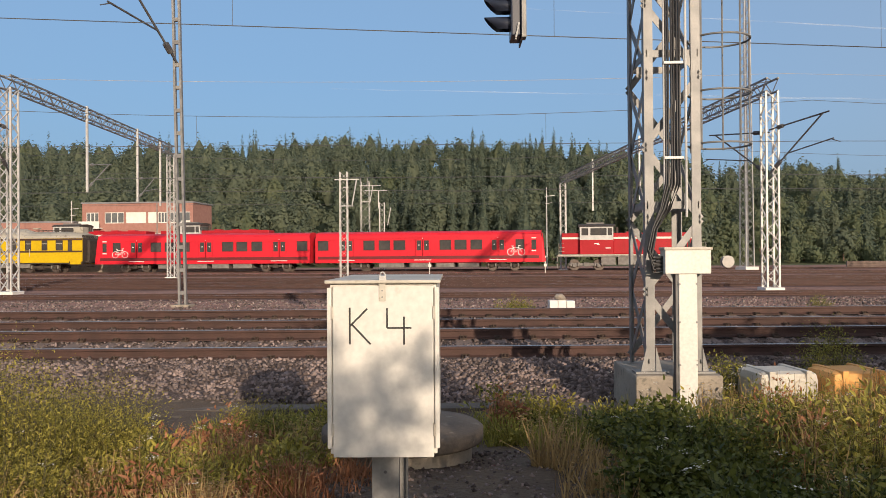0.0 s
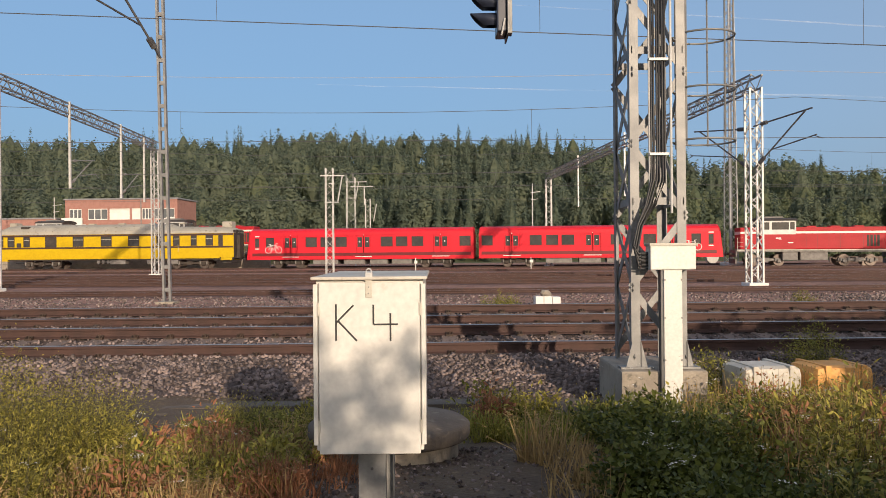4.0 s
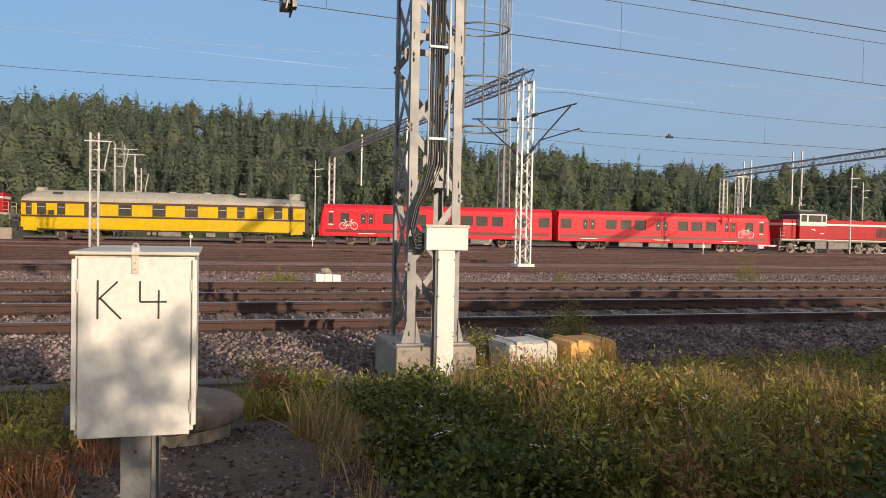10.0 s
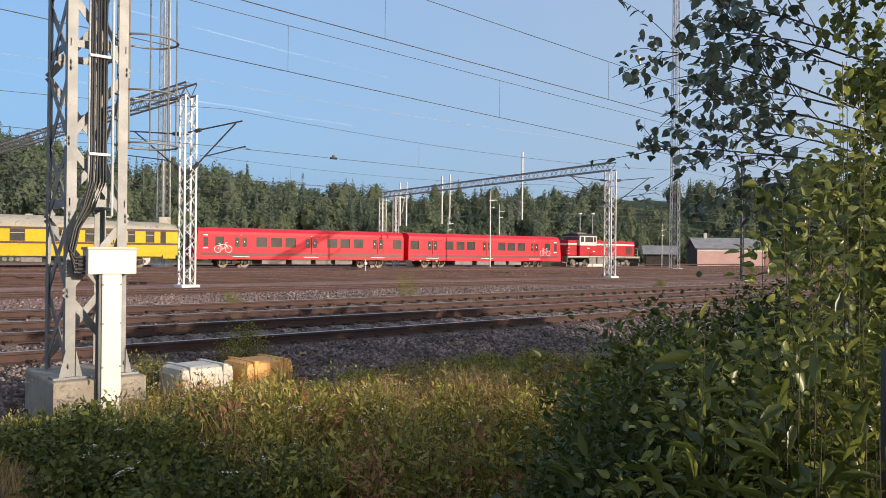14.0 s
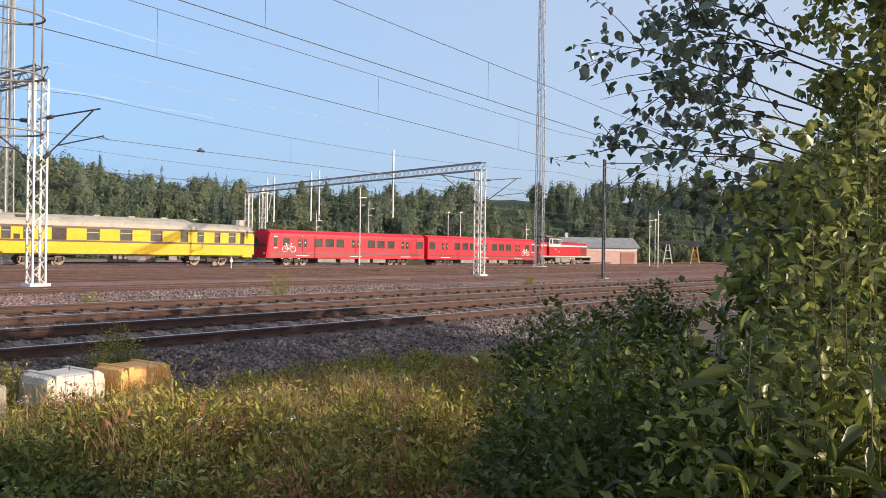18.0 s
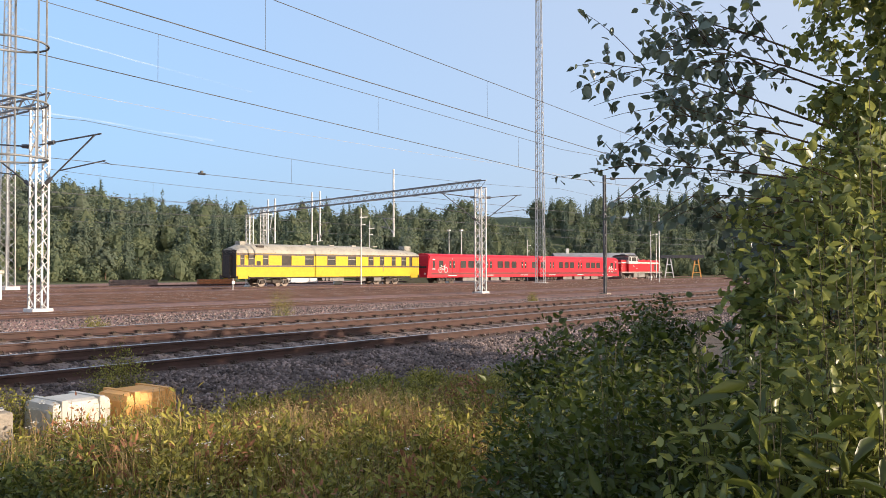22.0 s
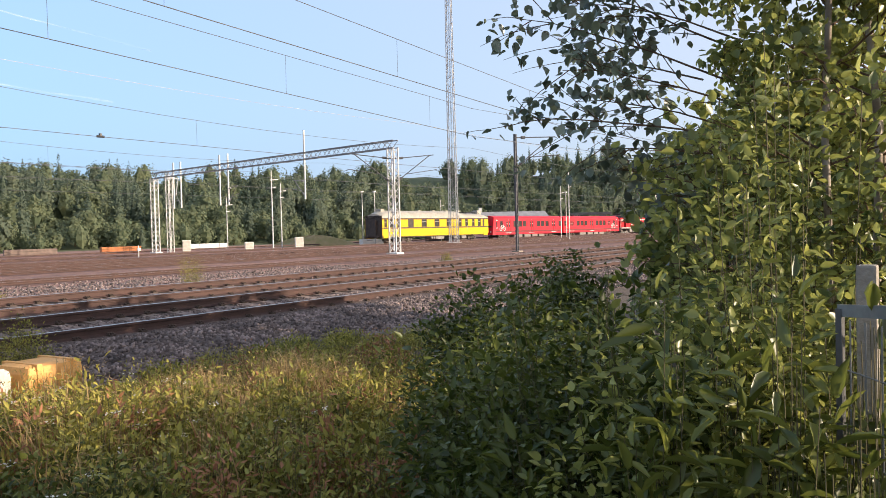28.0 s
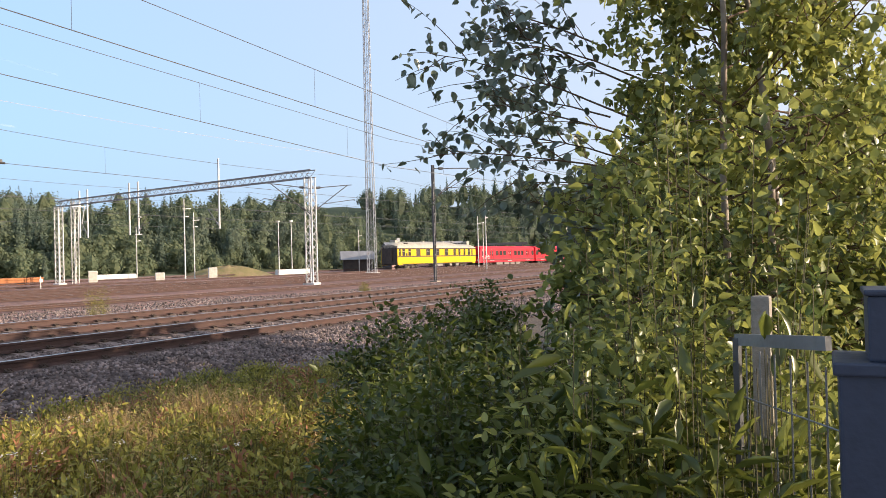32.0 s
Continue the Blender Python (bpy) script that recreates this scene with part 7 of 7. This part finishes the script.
for x, y, top, wide in ((-7.95, 55.6, 7.5, 0.5), (-8.0, 84, 7.2, 0.5), (-10.7, 92, 10.2, 0.95), (54.2, 75.2, 8.7, 0.5)):
    root = thing("lattice_mast", "slim white lattice mast standing alone in the yard", "lattice mast", pose(x, y, ground_z(x, y)), "lattice masts")
    part("mast", lattice(Build(), (0, 0, 0), (0, 0, top), wide, wide, wide, 0.06, 0.04), M["galv_light"], root)
    for k, (z, a, c) in enumerate(() if top < 7.3 else ((top - 0.55, -0.6, 1.9 if wide > 0.6 else 1.1), (top - 2.4, -0.3, 0.7), (top - 1.1, 0, 2.6 if wide > 0.6 else 0.4))):
        part("crossarm", Build().bar((a, -wide / 2 - 0.04, z), (c, -wide / 2 - 0.04, z), 0.07), M["galv_light"], root)
    part("stay_rod", Build().tube([(0.95, -wide / 2 - 0.1, top - 0.55), (0.62, -wide / 2 - 0.1, top - 2.4)], 0.05, 6), M["galv_light"], root)
    if wide > 0.6:
        part("hanging_post", Build().bar((1.6, -0.6, top - 3.2), (1.6, -0.6, top - 1.1), 0.12), M["galv_light"], root)
        for q in (-0.5, 0.3):
            part("insulator", Build().tube([(q, -0.5, top - 0.6), (q, -0.5, top + 0.4)], 0.06, 6), M["galv"], root)
brick_house()
shed()
for x, y, w, h in ((56.5, 75.5, 0.9, 1.3), (70.5, 72, 1.0, 1.3), (63.2, 72.8, 1.0, 0.9)):
    relay_cabinet(x, y, w, h)
for x, y in ((-2.2, 62), (6.8, 62), (36, 54), (-42, 65)):
    signal_dwarf(x, y)
timber_pile(43.6, 84.6, 5.0, "sleeper", "stack of dark brown old sleepers")
timber_pile(52, 81.3, 4.2, "logs", "stack of orange-brown timber beams")
timber_pile(86.5, 73, 5.0, "plaster", "stack of pale concrete beams")
timber_pile(66, 84, 5.0, "plaster", "stack of pale concrete beams")
drum = thing("cable_drum", "white round cable drum on its side", "cable drum", pose(30.2, 90, ground_z(30, 90)))
part("flange", Build().disc((0, -0.35, 0.68), (0, 1, 0), 0.68, 0.08, 20).disc((0, 0.35, 0.68), (0, 1, 0), 0.68, 0.08, 20), M["tank"], drum)
part("core", Build().tube([(0, -0.31, 0.68), (0, 0.31, 0.68)], 0.4, 14), M["wood"], drum)

soil_heap(80, 78.5, 6.4, 3.0, 1.5)
gantry(150, 69.3)
freight_stand()

overhead_wires()
contrail(-9, 11.7, 32.5, 8.9, 4.5)
contrail(3, 17.2, 35, 12.3, 4.0)
far_woods()
fence_posts()
cable_trough()

# plants near the camera
rng = np.random.default_rng(21)
K = 0.98
SPRAYS = [((-0.15, 0.45, 2.15), (-0.40, 1.42, 2.55)), ((-0.1, 0.5, 1.95), (-0.35, 1.40, 2.14)), ((0.0, 0.5, 1.75), (0.05, 1.15, 1.86)), ((-0.1, 0.5, 2.4), (-0.30, 1.10, 2.75)), ((0.1, 0.6, 2.2), (0.2, 1.4, 2.40)),
          ((-0.1, 0.4, 2.05), (-0.3, 1.15, 2.36)), ((0.0, 0.4, 2.3), (-0.1, 1.25, 2.66)), ((0.0, 0.4, 1.85), (-0.1, 1.2, 2.0)), ((0.1, 0.5, 2.0), (0.15, 1.25, 2.28)), ((-0.1, 0.4, 2.55), (-0.25, 0.95, 2.95)), ((0.1, 0.4, 1.7), (0.1, 1.0, 1.76)), ((-0.1, 0.4, 2.25), (-0.3, 1.0, 2.52))]
birch(2.96, 0.41, 3.95, 5, "leafy young birch with drooping twigs behind the fence", [(0.08 + 0.88 * i / 150, (math.cos(a), math.sin(a), 0.45), rng.uniform(0.40, 0.76) * (1.22 - 0.62 * i / 150)) for i, a in enumerate(rng.uniform(0, math.tau, 150)) if i < 122 or 0.49 * math.cos(a) - 0.87 * math.sin(a) < 0.4], 15, 0.036, ((0.0, 0.02, 1), (-0.05, 0.05, 1), (0.06, -0.05, 1)), 0.02, extra=[((a * K, c * K, 1.66 + (z - 1.66) * K), ((a + (p - a) * 0.80) * K, (c + (q - c) * 0.80) * K, 1.66 + (r - 1.66) * K)) for (a, c, z), (p, q, r) in SPRAYS])
birch(2.20, -3.5, 3.0, 8, "slender birch that dapples the white cabinet", [(0.40 + 0.50 * i / 50, (math.cos(a), math.sin(a), 0.25), rng.uniform(0.30, 0.66)) for i, a in enumerate(rng.uniform(0, math.tau, 50))], 8, 0.040, ((0, 0, 1),), 0.05, split=(5, 2, 0))
# alders added behind the birch only to throw shade on verge and ballast
for k, (ax, ay, ah) in enumerate(((9.7, 0.6, 3.3), (11.4, -0.2, 3.3), (15.6, 0.4, 3.6), (9.2, 2.4, 2.9), (11.2, 3.0, 3.0), (13.4, 3.4, 3.0), (13.2, 0.2, 3.6), (8.9, -0.3, 2.6))):
    birch(ax, ay, ah, 30 + k, "broad leafy alder added to shade the verge", [(0.15 + 0.82 * i / 60, (math.cos(a), math.sin(a), 0.3), rng.uniform(0.8, 1.4)) for i, a in enumerate(rng.uniform(0, math.tau, 60))], 5, 0.15, ((0, 0, 1), (0.1, 0.1, 1)), 0.06, name="shade_alder")
birch(8.3, 1.2, 3.1, 41, "small high-crowned alder added to shade the ballast", [(0.55 + 0.42 * i / 40, (math.cos(a), math.sin(a), 0.2), rng.uniform(0.7, 1.1)) for i, a in enumerate(rng.uniform(0, math.tau, 40))], 6, 0.13, ((0, 0, 1),), 0.05, name="shade_alder")
# tall willows by the fence; small leaves coloured sunlit below y 0.72, shaded beyond
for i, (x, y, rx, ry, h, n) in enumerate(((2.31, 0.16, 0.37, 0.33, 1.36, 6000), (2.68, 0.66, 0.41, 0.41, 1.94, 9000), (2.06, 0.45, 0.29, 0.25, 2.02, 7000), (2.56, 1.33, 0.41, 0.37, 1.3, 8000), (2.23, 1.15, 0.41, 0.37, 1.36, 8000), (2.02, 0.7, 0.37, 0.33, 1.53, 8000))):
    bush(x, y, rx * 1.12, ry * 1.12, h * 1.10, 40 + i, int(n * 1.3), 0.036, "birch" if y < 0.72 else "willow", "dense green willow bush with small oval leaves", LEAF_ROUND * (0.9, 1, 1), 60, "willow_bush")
# the dark thicket that runs out on to the verge, shade in its colour
for i, (x, y, rx, ry, h, n) in enumerate(((3.79, 1.95, 0.62, 0.55, 1.26, 6000), (2.93, 1.25, 0.62, 0.55, 1.42, 8000), (2.54, 1.52, 0.33, 0.28, 1.18, 4500), (4.18, 1.87, 0.7, 0.55, 1.3, 5000), (3.44, 2.11, 0.58, 0.51, 1.21, 7000), (2.91, 1.83, 0.47, 0.39, 1.27, 6000), (3.93, 2.54, 0.55, 0.47, 1.11, 5000), (2.8, 1.84, 0.39, 0.35, 1.03, 4500), (4.57, 2.81, 0.7, 0.55, 1.15, 5000), (2.31, 1.46, 0.39, 0.31, 0.97, 4500), (1.91, 1.19, 0.35, 0.27, 1.03, 4000))):
    bush(x, y, rx * 1.1, ry * 1.1, h, 52 + i, n, 0.056, "willow", "dense willow thicket on the verge, leaves coloured as in shade", LEAF_ROUND * (0.7, 1, 1), 70, "willow_bush")
# willow shoots close by, with long pointed leaves, the nearest in the sunlit colour
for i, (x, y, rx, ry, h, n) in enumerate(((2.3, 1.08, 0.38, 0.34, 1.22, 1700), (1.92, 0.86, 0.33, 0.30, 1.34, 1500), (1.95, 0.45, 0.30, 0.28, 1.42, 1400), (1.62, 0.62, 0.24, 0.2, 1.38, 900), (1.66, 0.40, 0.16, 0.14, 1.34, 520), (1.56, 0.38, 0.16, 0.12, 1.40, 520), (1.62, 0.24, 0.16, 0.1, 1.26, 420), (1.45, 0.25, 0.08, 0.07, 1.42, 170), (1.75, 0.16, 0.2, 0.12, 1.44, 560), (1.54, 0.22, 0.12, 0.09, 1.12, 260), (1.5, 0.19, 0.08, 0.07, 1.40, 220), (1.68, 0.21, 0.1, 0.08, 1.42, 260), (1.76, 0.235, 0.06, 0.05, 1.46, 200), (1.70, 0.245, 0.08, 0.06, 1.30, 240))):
    bush(x, y, rx * 1.12, ry * 1.12, h * 1.06, 64 + i, int(n * 2.0), 0.078, "willow" if x > 1.8 else "willow_lit", "green willow shoots with long pointed leaves", LEAF_ROUND * (0.5, 1, 1.2), 30, "willow_bush")
# bush behind the camera, never in view, added to darken the gravel path
bush(2.36, -2.1, 0.6, 0.5, 1.6, 77, 1700, 0.12, "willow", "unseen willow bush added to shade the gravel path", LEAF * (0.8, 1, 0.8), 30, "willow_bush")
# out-of-view bushes added as shade casters for the lower thicket
for i, (x, y, h) in enumerate(((3.1, -1.05, 1.05), (3.9, -0.95, 1.15), (4.7, -0.9, 1.2), (5.5, -0.7, 1.25), (6.3, -0.6, 1.25))):
    bush(x, y, 0.5, 0.4, h, 180 + i, 1500, 0.11, "willow", "unseen willow hedge added to shade the thicket", LEAF * (0.8, 1, 0.8), 30, "willow_bush")
# low scrub tucked behind the thicket, added to cast shade over the verge
for i, (x, y, h) in enumerate(((7.3, 5.0, 1.15), (8.3, 4.5, 1.3), (9.5, 5.0, 1.35), (10.8, 5.3, 1.4), (6.6, 4.0, 1.1))):
    bush(x, y, 0.65, 0.5, h, 190 + i, 2600, 0.075, "willow", "low alder scrub added behind the thicket to shade the verge", LEAF * (0.9, 1, 0.8), 40, "shade_scrub")
# fluffy yellow-green shrubs beside the cabinet
for i, (x, y, rx, ry, h, n) in enumerate(((-3.35, 5.4, 0.6, 0.5, 1.06, 10000), (-2.95, 5.1, 0.48, 0.42, 0.86, 9000), (-2.62, 5.75, 0.36, 0.34, 0.52, 6000), (-2.9, 6.2, 0.5, 0.4, 0.78, 6000), (-2.6, 4.3, 0.4, 0.34, 0.55, 6000), (-3.2, 4.5, 0.5, 0.4, 0.72, 6000), (-1.75, 7.0, 0.34, 0.3, 0.46, 4500), (-4.3, 6.2, 0.7, 0.6, 1.1, 7000))):
    bush(x, y, rx * 1.1, ry * 1.1, h * 1.02, 90 + i, int(n * 1.4), 0.025, "broom", "yellow-green broom-like shrub with fine leaves", LEAF * (0.5, 1, 0.8), 130, "broom_shrub")
# raspberries before the mast
for i, (x, y, rx, ry, h, n) in enumerate(((1.55, 4.0, 0.45, 0.35, 0.5, 3200), (2.15, 3.8, 0.45, 0.35, 0.5, 3000), (1.30, 3.5, 0.3, 0.25, 0.36, 1400), (1.45, 4.7, 0.42, 0.4, 0.58, 3600), (1.85, 5.2, 0.5, 0.42, 0.62, 3800), (1.75, 5.9, 0.45, 0.4, 0.60, 3200), (2.3, 4.6, 0.45, 0.4, 0.5, 3000), (2.3, 5.8, 0.45, 0.4, 0.52, 2600), (1.75, 6.8, 0.5, 0.4, 0.5, 2600), (1.6, 2.95, 0.4, 0.32, 0.36, 1800))):
    bush(x, y, rx, ry, h * (0.88 if i % 3 else 0.74), 110 + i, int(n * 1.25), (0.048, 0.038, 0.052)[i % 3], "raspberry", "low dark-green raspberry thicket", LEAF, 45, "raspberry_bush")
# weeds all over the verge
wr = np.random.default_rng(77)
WEEDS = [(("rusty_leaf", "rust-brown withered weeds on the trackside verge"), 0.17), (("broom", "yellow-green straggling weeds on the trackside verge"), 0.62), (("shrub", "dark-green straggling weeds on the trackside verge"), 1.0)]
# last value sets the share of dark weeds, raised to imitate the shaded strip
PATCHES = [(12, 3.0, 6.2, 8.0, 8.6, 0.5, 0.75), (80, 2.3, 4.0, 4.3, 7.6, 1.1, 0.8), (40, 2.0, 4.6, 2.6, 4.2, 1.0, 1.0), (75, 3.9, 7.0, 3.8, 7.2, 0.95, 0.85), (50, 5.0, 10.5, 7.0, 9.4, 0.62, 1.35), (14, 0.45, 1.9, 6.0, 8.6, 0.8, 1.0), (16, -2.3, -0.9, 6.3, 8.3, 0.62, 1.0), (26, -2.7, -0.9, 4.3, 6.4, 0.55, 0.7)]
i = 0
for count, x0, x1, y0, y1, tall, dark in PATCHES:
    for _ in range(count):
        x, y, q = wr.uniform(x0, x1), wr.uniform(y0, y1), min(wr.uniform() * dark, 1.0)
        (mat_key, words), _ = next(w for w in WEEDS if q <= w[1])
        i += 1
        if math.hypot((x - 4.9) / 0.8, (y - 6.5) / 0.5) < 1:
            continue
        bush(x, y, wr.uniform(0.14, 0.32), wr.uniform(0.14, 0.30), wr.uniform(0.26, 0.66) * tall, 200 + i, int(wr.uniform(300, 640)), wr.uniform(0.034, 0.078), mat_key, words, LEAF_LONG, 16, "weed_clump")
for i, (x, y, h) in enumerate(((4.65, 9.85, 0.98), (4.95, 9.9, 0.9), (3.35, 9.6, 0.6), (1.35, 20.2, 0.6), (1.8, 20.4, 0.5), (17.4, 23.2, 1.25), (9.5, 20.6, 0.6), (34, 24, 0.6))):
    bush(x, y, 0.3 if h < 1 else 0.5, 0.26 if h < 1 else 0.45, h, 130 + i, 2200 if h < 1 else 2600, 0.042, "shrub", "green bush growing out of the ballast", LEAF_LONG, 26, "weed_clump")
fr = np.random.default_rng(91)
heads = []
for x, y, z in [(fr.uniform(1.2, 3.6), fr.uniform(3.4, 7.4), fr.uniform(0.34, 0.6)) for _ in range(60)] + [(fr.uniform(-3.0, -1.2), fr.uniform(4.0, 6.0), fr.uniform(0.3, 0.5)) for _ in range(16)]:
    heads.append(np.array((x, y, z)) + fr.normal(0, 1, (12, 3)) * (0.022, 0.022, 0.006))
bulk("wild_flowers", leaves_at(fr, np.concatenate(heads), 0.013, LEAF * (1.5, 1, 1), tilt=0.6), LEAF_F, M["flower"], "small white umbels of wild flowers among the weeds", "flowers")
grass("dry_grass", "tall straw-coloured dry grass", [(-1.75, 3.9, 0.55, 0.5, 1100, 0.38), (-1.45, 4.7, 0.6, 0.7, 700, 0.28), (-2.0, 4.9, 0.7, 0.6, 1000, 0.30), (-3.3, 4.1, 0.9, 0.5, 1600, 0.4), (-1.7, 6.0, 0.8, 0.6, 1100, 0.32), (-1.2, 6.9, 0.8, 0.5, 600, 0.26), (4.8, 6.4, 1.1, 0.7, 2600, 0.48), (5.3, 5.6, 1.1, 0.9, 2200, 0.50), (4.7, 4.7, 0.9, 0.8, 900, 0.46), (5.8, 7.0, 1.2, 0.5, 900, 0.34), (3.6, 5.3, 0.8, 0.7, 1800, 0.42), (2.9, 4.2, 0.8, 0.6, 1100, 0.45), (2.9, 5.9, 0.9, 1.1, 1800, 0.56), (4.2, 8.7, 1.2, 0.14, 420, 0.5), (0.95, 5.4, 0.25, 0.9, 700, 0.42), (1.05, 3.6, 0.35, 0.5, 500, 0.3), (3.3, 7.6, 1.6, 0.4, 700, 0.3)], "dry", 0.009, 3, 1.0, "dry")
grass("green_grass", "yellow-green meadow grass", [(-2.2, 5.2, 1.3, 1.0, 2200, 0.26), (-1.4, 7.6, 1.2, 0.6, 2200, 0.26), (2.9, 5.6, 1.0, 1.3, 2600, 0.50), (1.3, 7.4, 1.2, 0.8, 3000, 0.34), (4.2, 7.7, 2.3, 0.7, 1800, 0.26), (6.7, 5.7, 1.6, 1.2, 1600, 0.32), (9, 8.1, 3.0, 0.8, 1500, 0.20), (3.4, 3.5, 1.2, 0.7, 1500, 0.36), (2.2, 2.6, 0.7, 0.5, 1400, 0.3), (-5, 7, 2.2, 1.3, 3000, 0.3), (12, 7.0, 3.0, 1.5, 3000, 0.3), (4.6, 5.6, 1.4, 1.3, 1000, 0.26)], "grass", 0.010, 5, 1.1)
grass("red_weeds", "rust-red withered weeds", [(-1.3, 4.6, 0.6, 0.55, 3000, 0.22), (-1.0, 5.3, 0.45, 0.6, 1800, 0.18), (-0.85, 4.0, 0.3, 0.3, 500, 0.12), (5.2, 8.1, 2.0, 0.5, 1500, 0.3), (2.9, 4.8, 0.9, 0.6, 700, 0.4), (3.8, 5.9, 0.8, 0.6, 1300, 0.32), (5.6, 4.7, 0.9, 0.6, 1300, 0.34), (6.5, 8.0, 1.0, 0.4, 700, 0.25)], "rusty_leaf", 0.010, 7, 1.1)

# the running train
car_rear, wheels_a = metro_car(-1)
car_front, wheels_b = metro_car(1)
coach, wheels_c = yellow_coach()
loco, wheels_d = diesel_loco()
standing, _ = diesel_loco("locomotives", "red and white diesel locomotive standing on a siding")
standing.matrix_basis = pose(-40.5, 89.2, 1.04, 0, 0, -4)
second, _ = diesel_loco("locomotives", "red and white diesel locomotive standing on a siding")
second.matrix_basis = pose(-26.6, 88.2, 1.04, 0, 0, -4)


def motions():
    """The train rolls off to the far end of the yard, its wheels turning."""
    for ob, mid, half, wheels, r in ((car_rear, -CAR / 2, 7.2, wheels_a, 0.43), (car_front, CAR / 2, 7.2, wheels_b, 0.43), (coach, -CAR - 1.33 - 12.2, 7.6, wheels_c, 0.46), (loco, CAR + 0.9 + 6.9, 3.8, wheels_d, 0.5)):
        walk(ob, vehicle_rows(mid, half))
        for w in wheels:
            walk(w, wheel_rows(w, r))


motions()
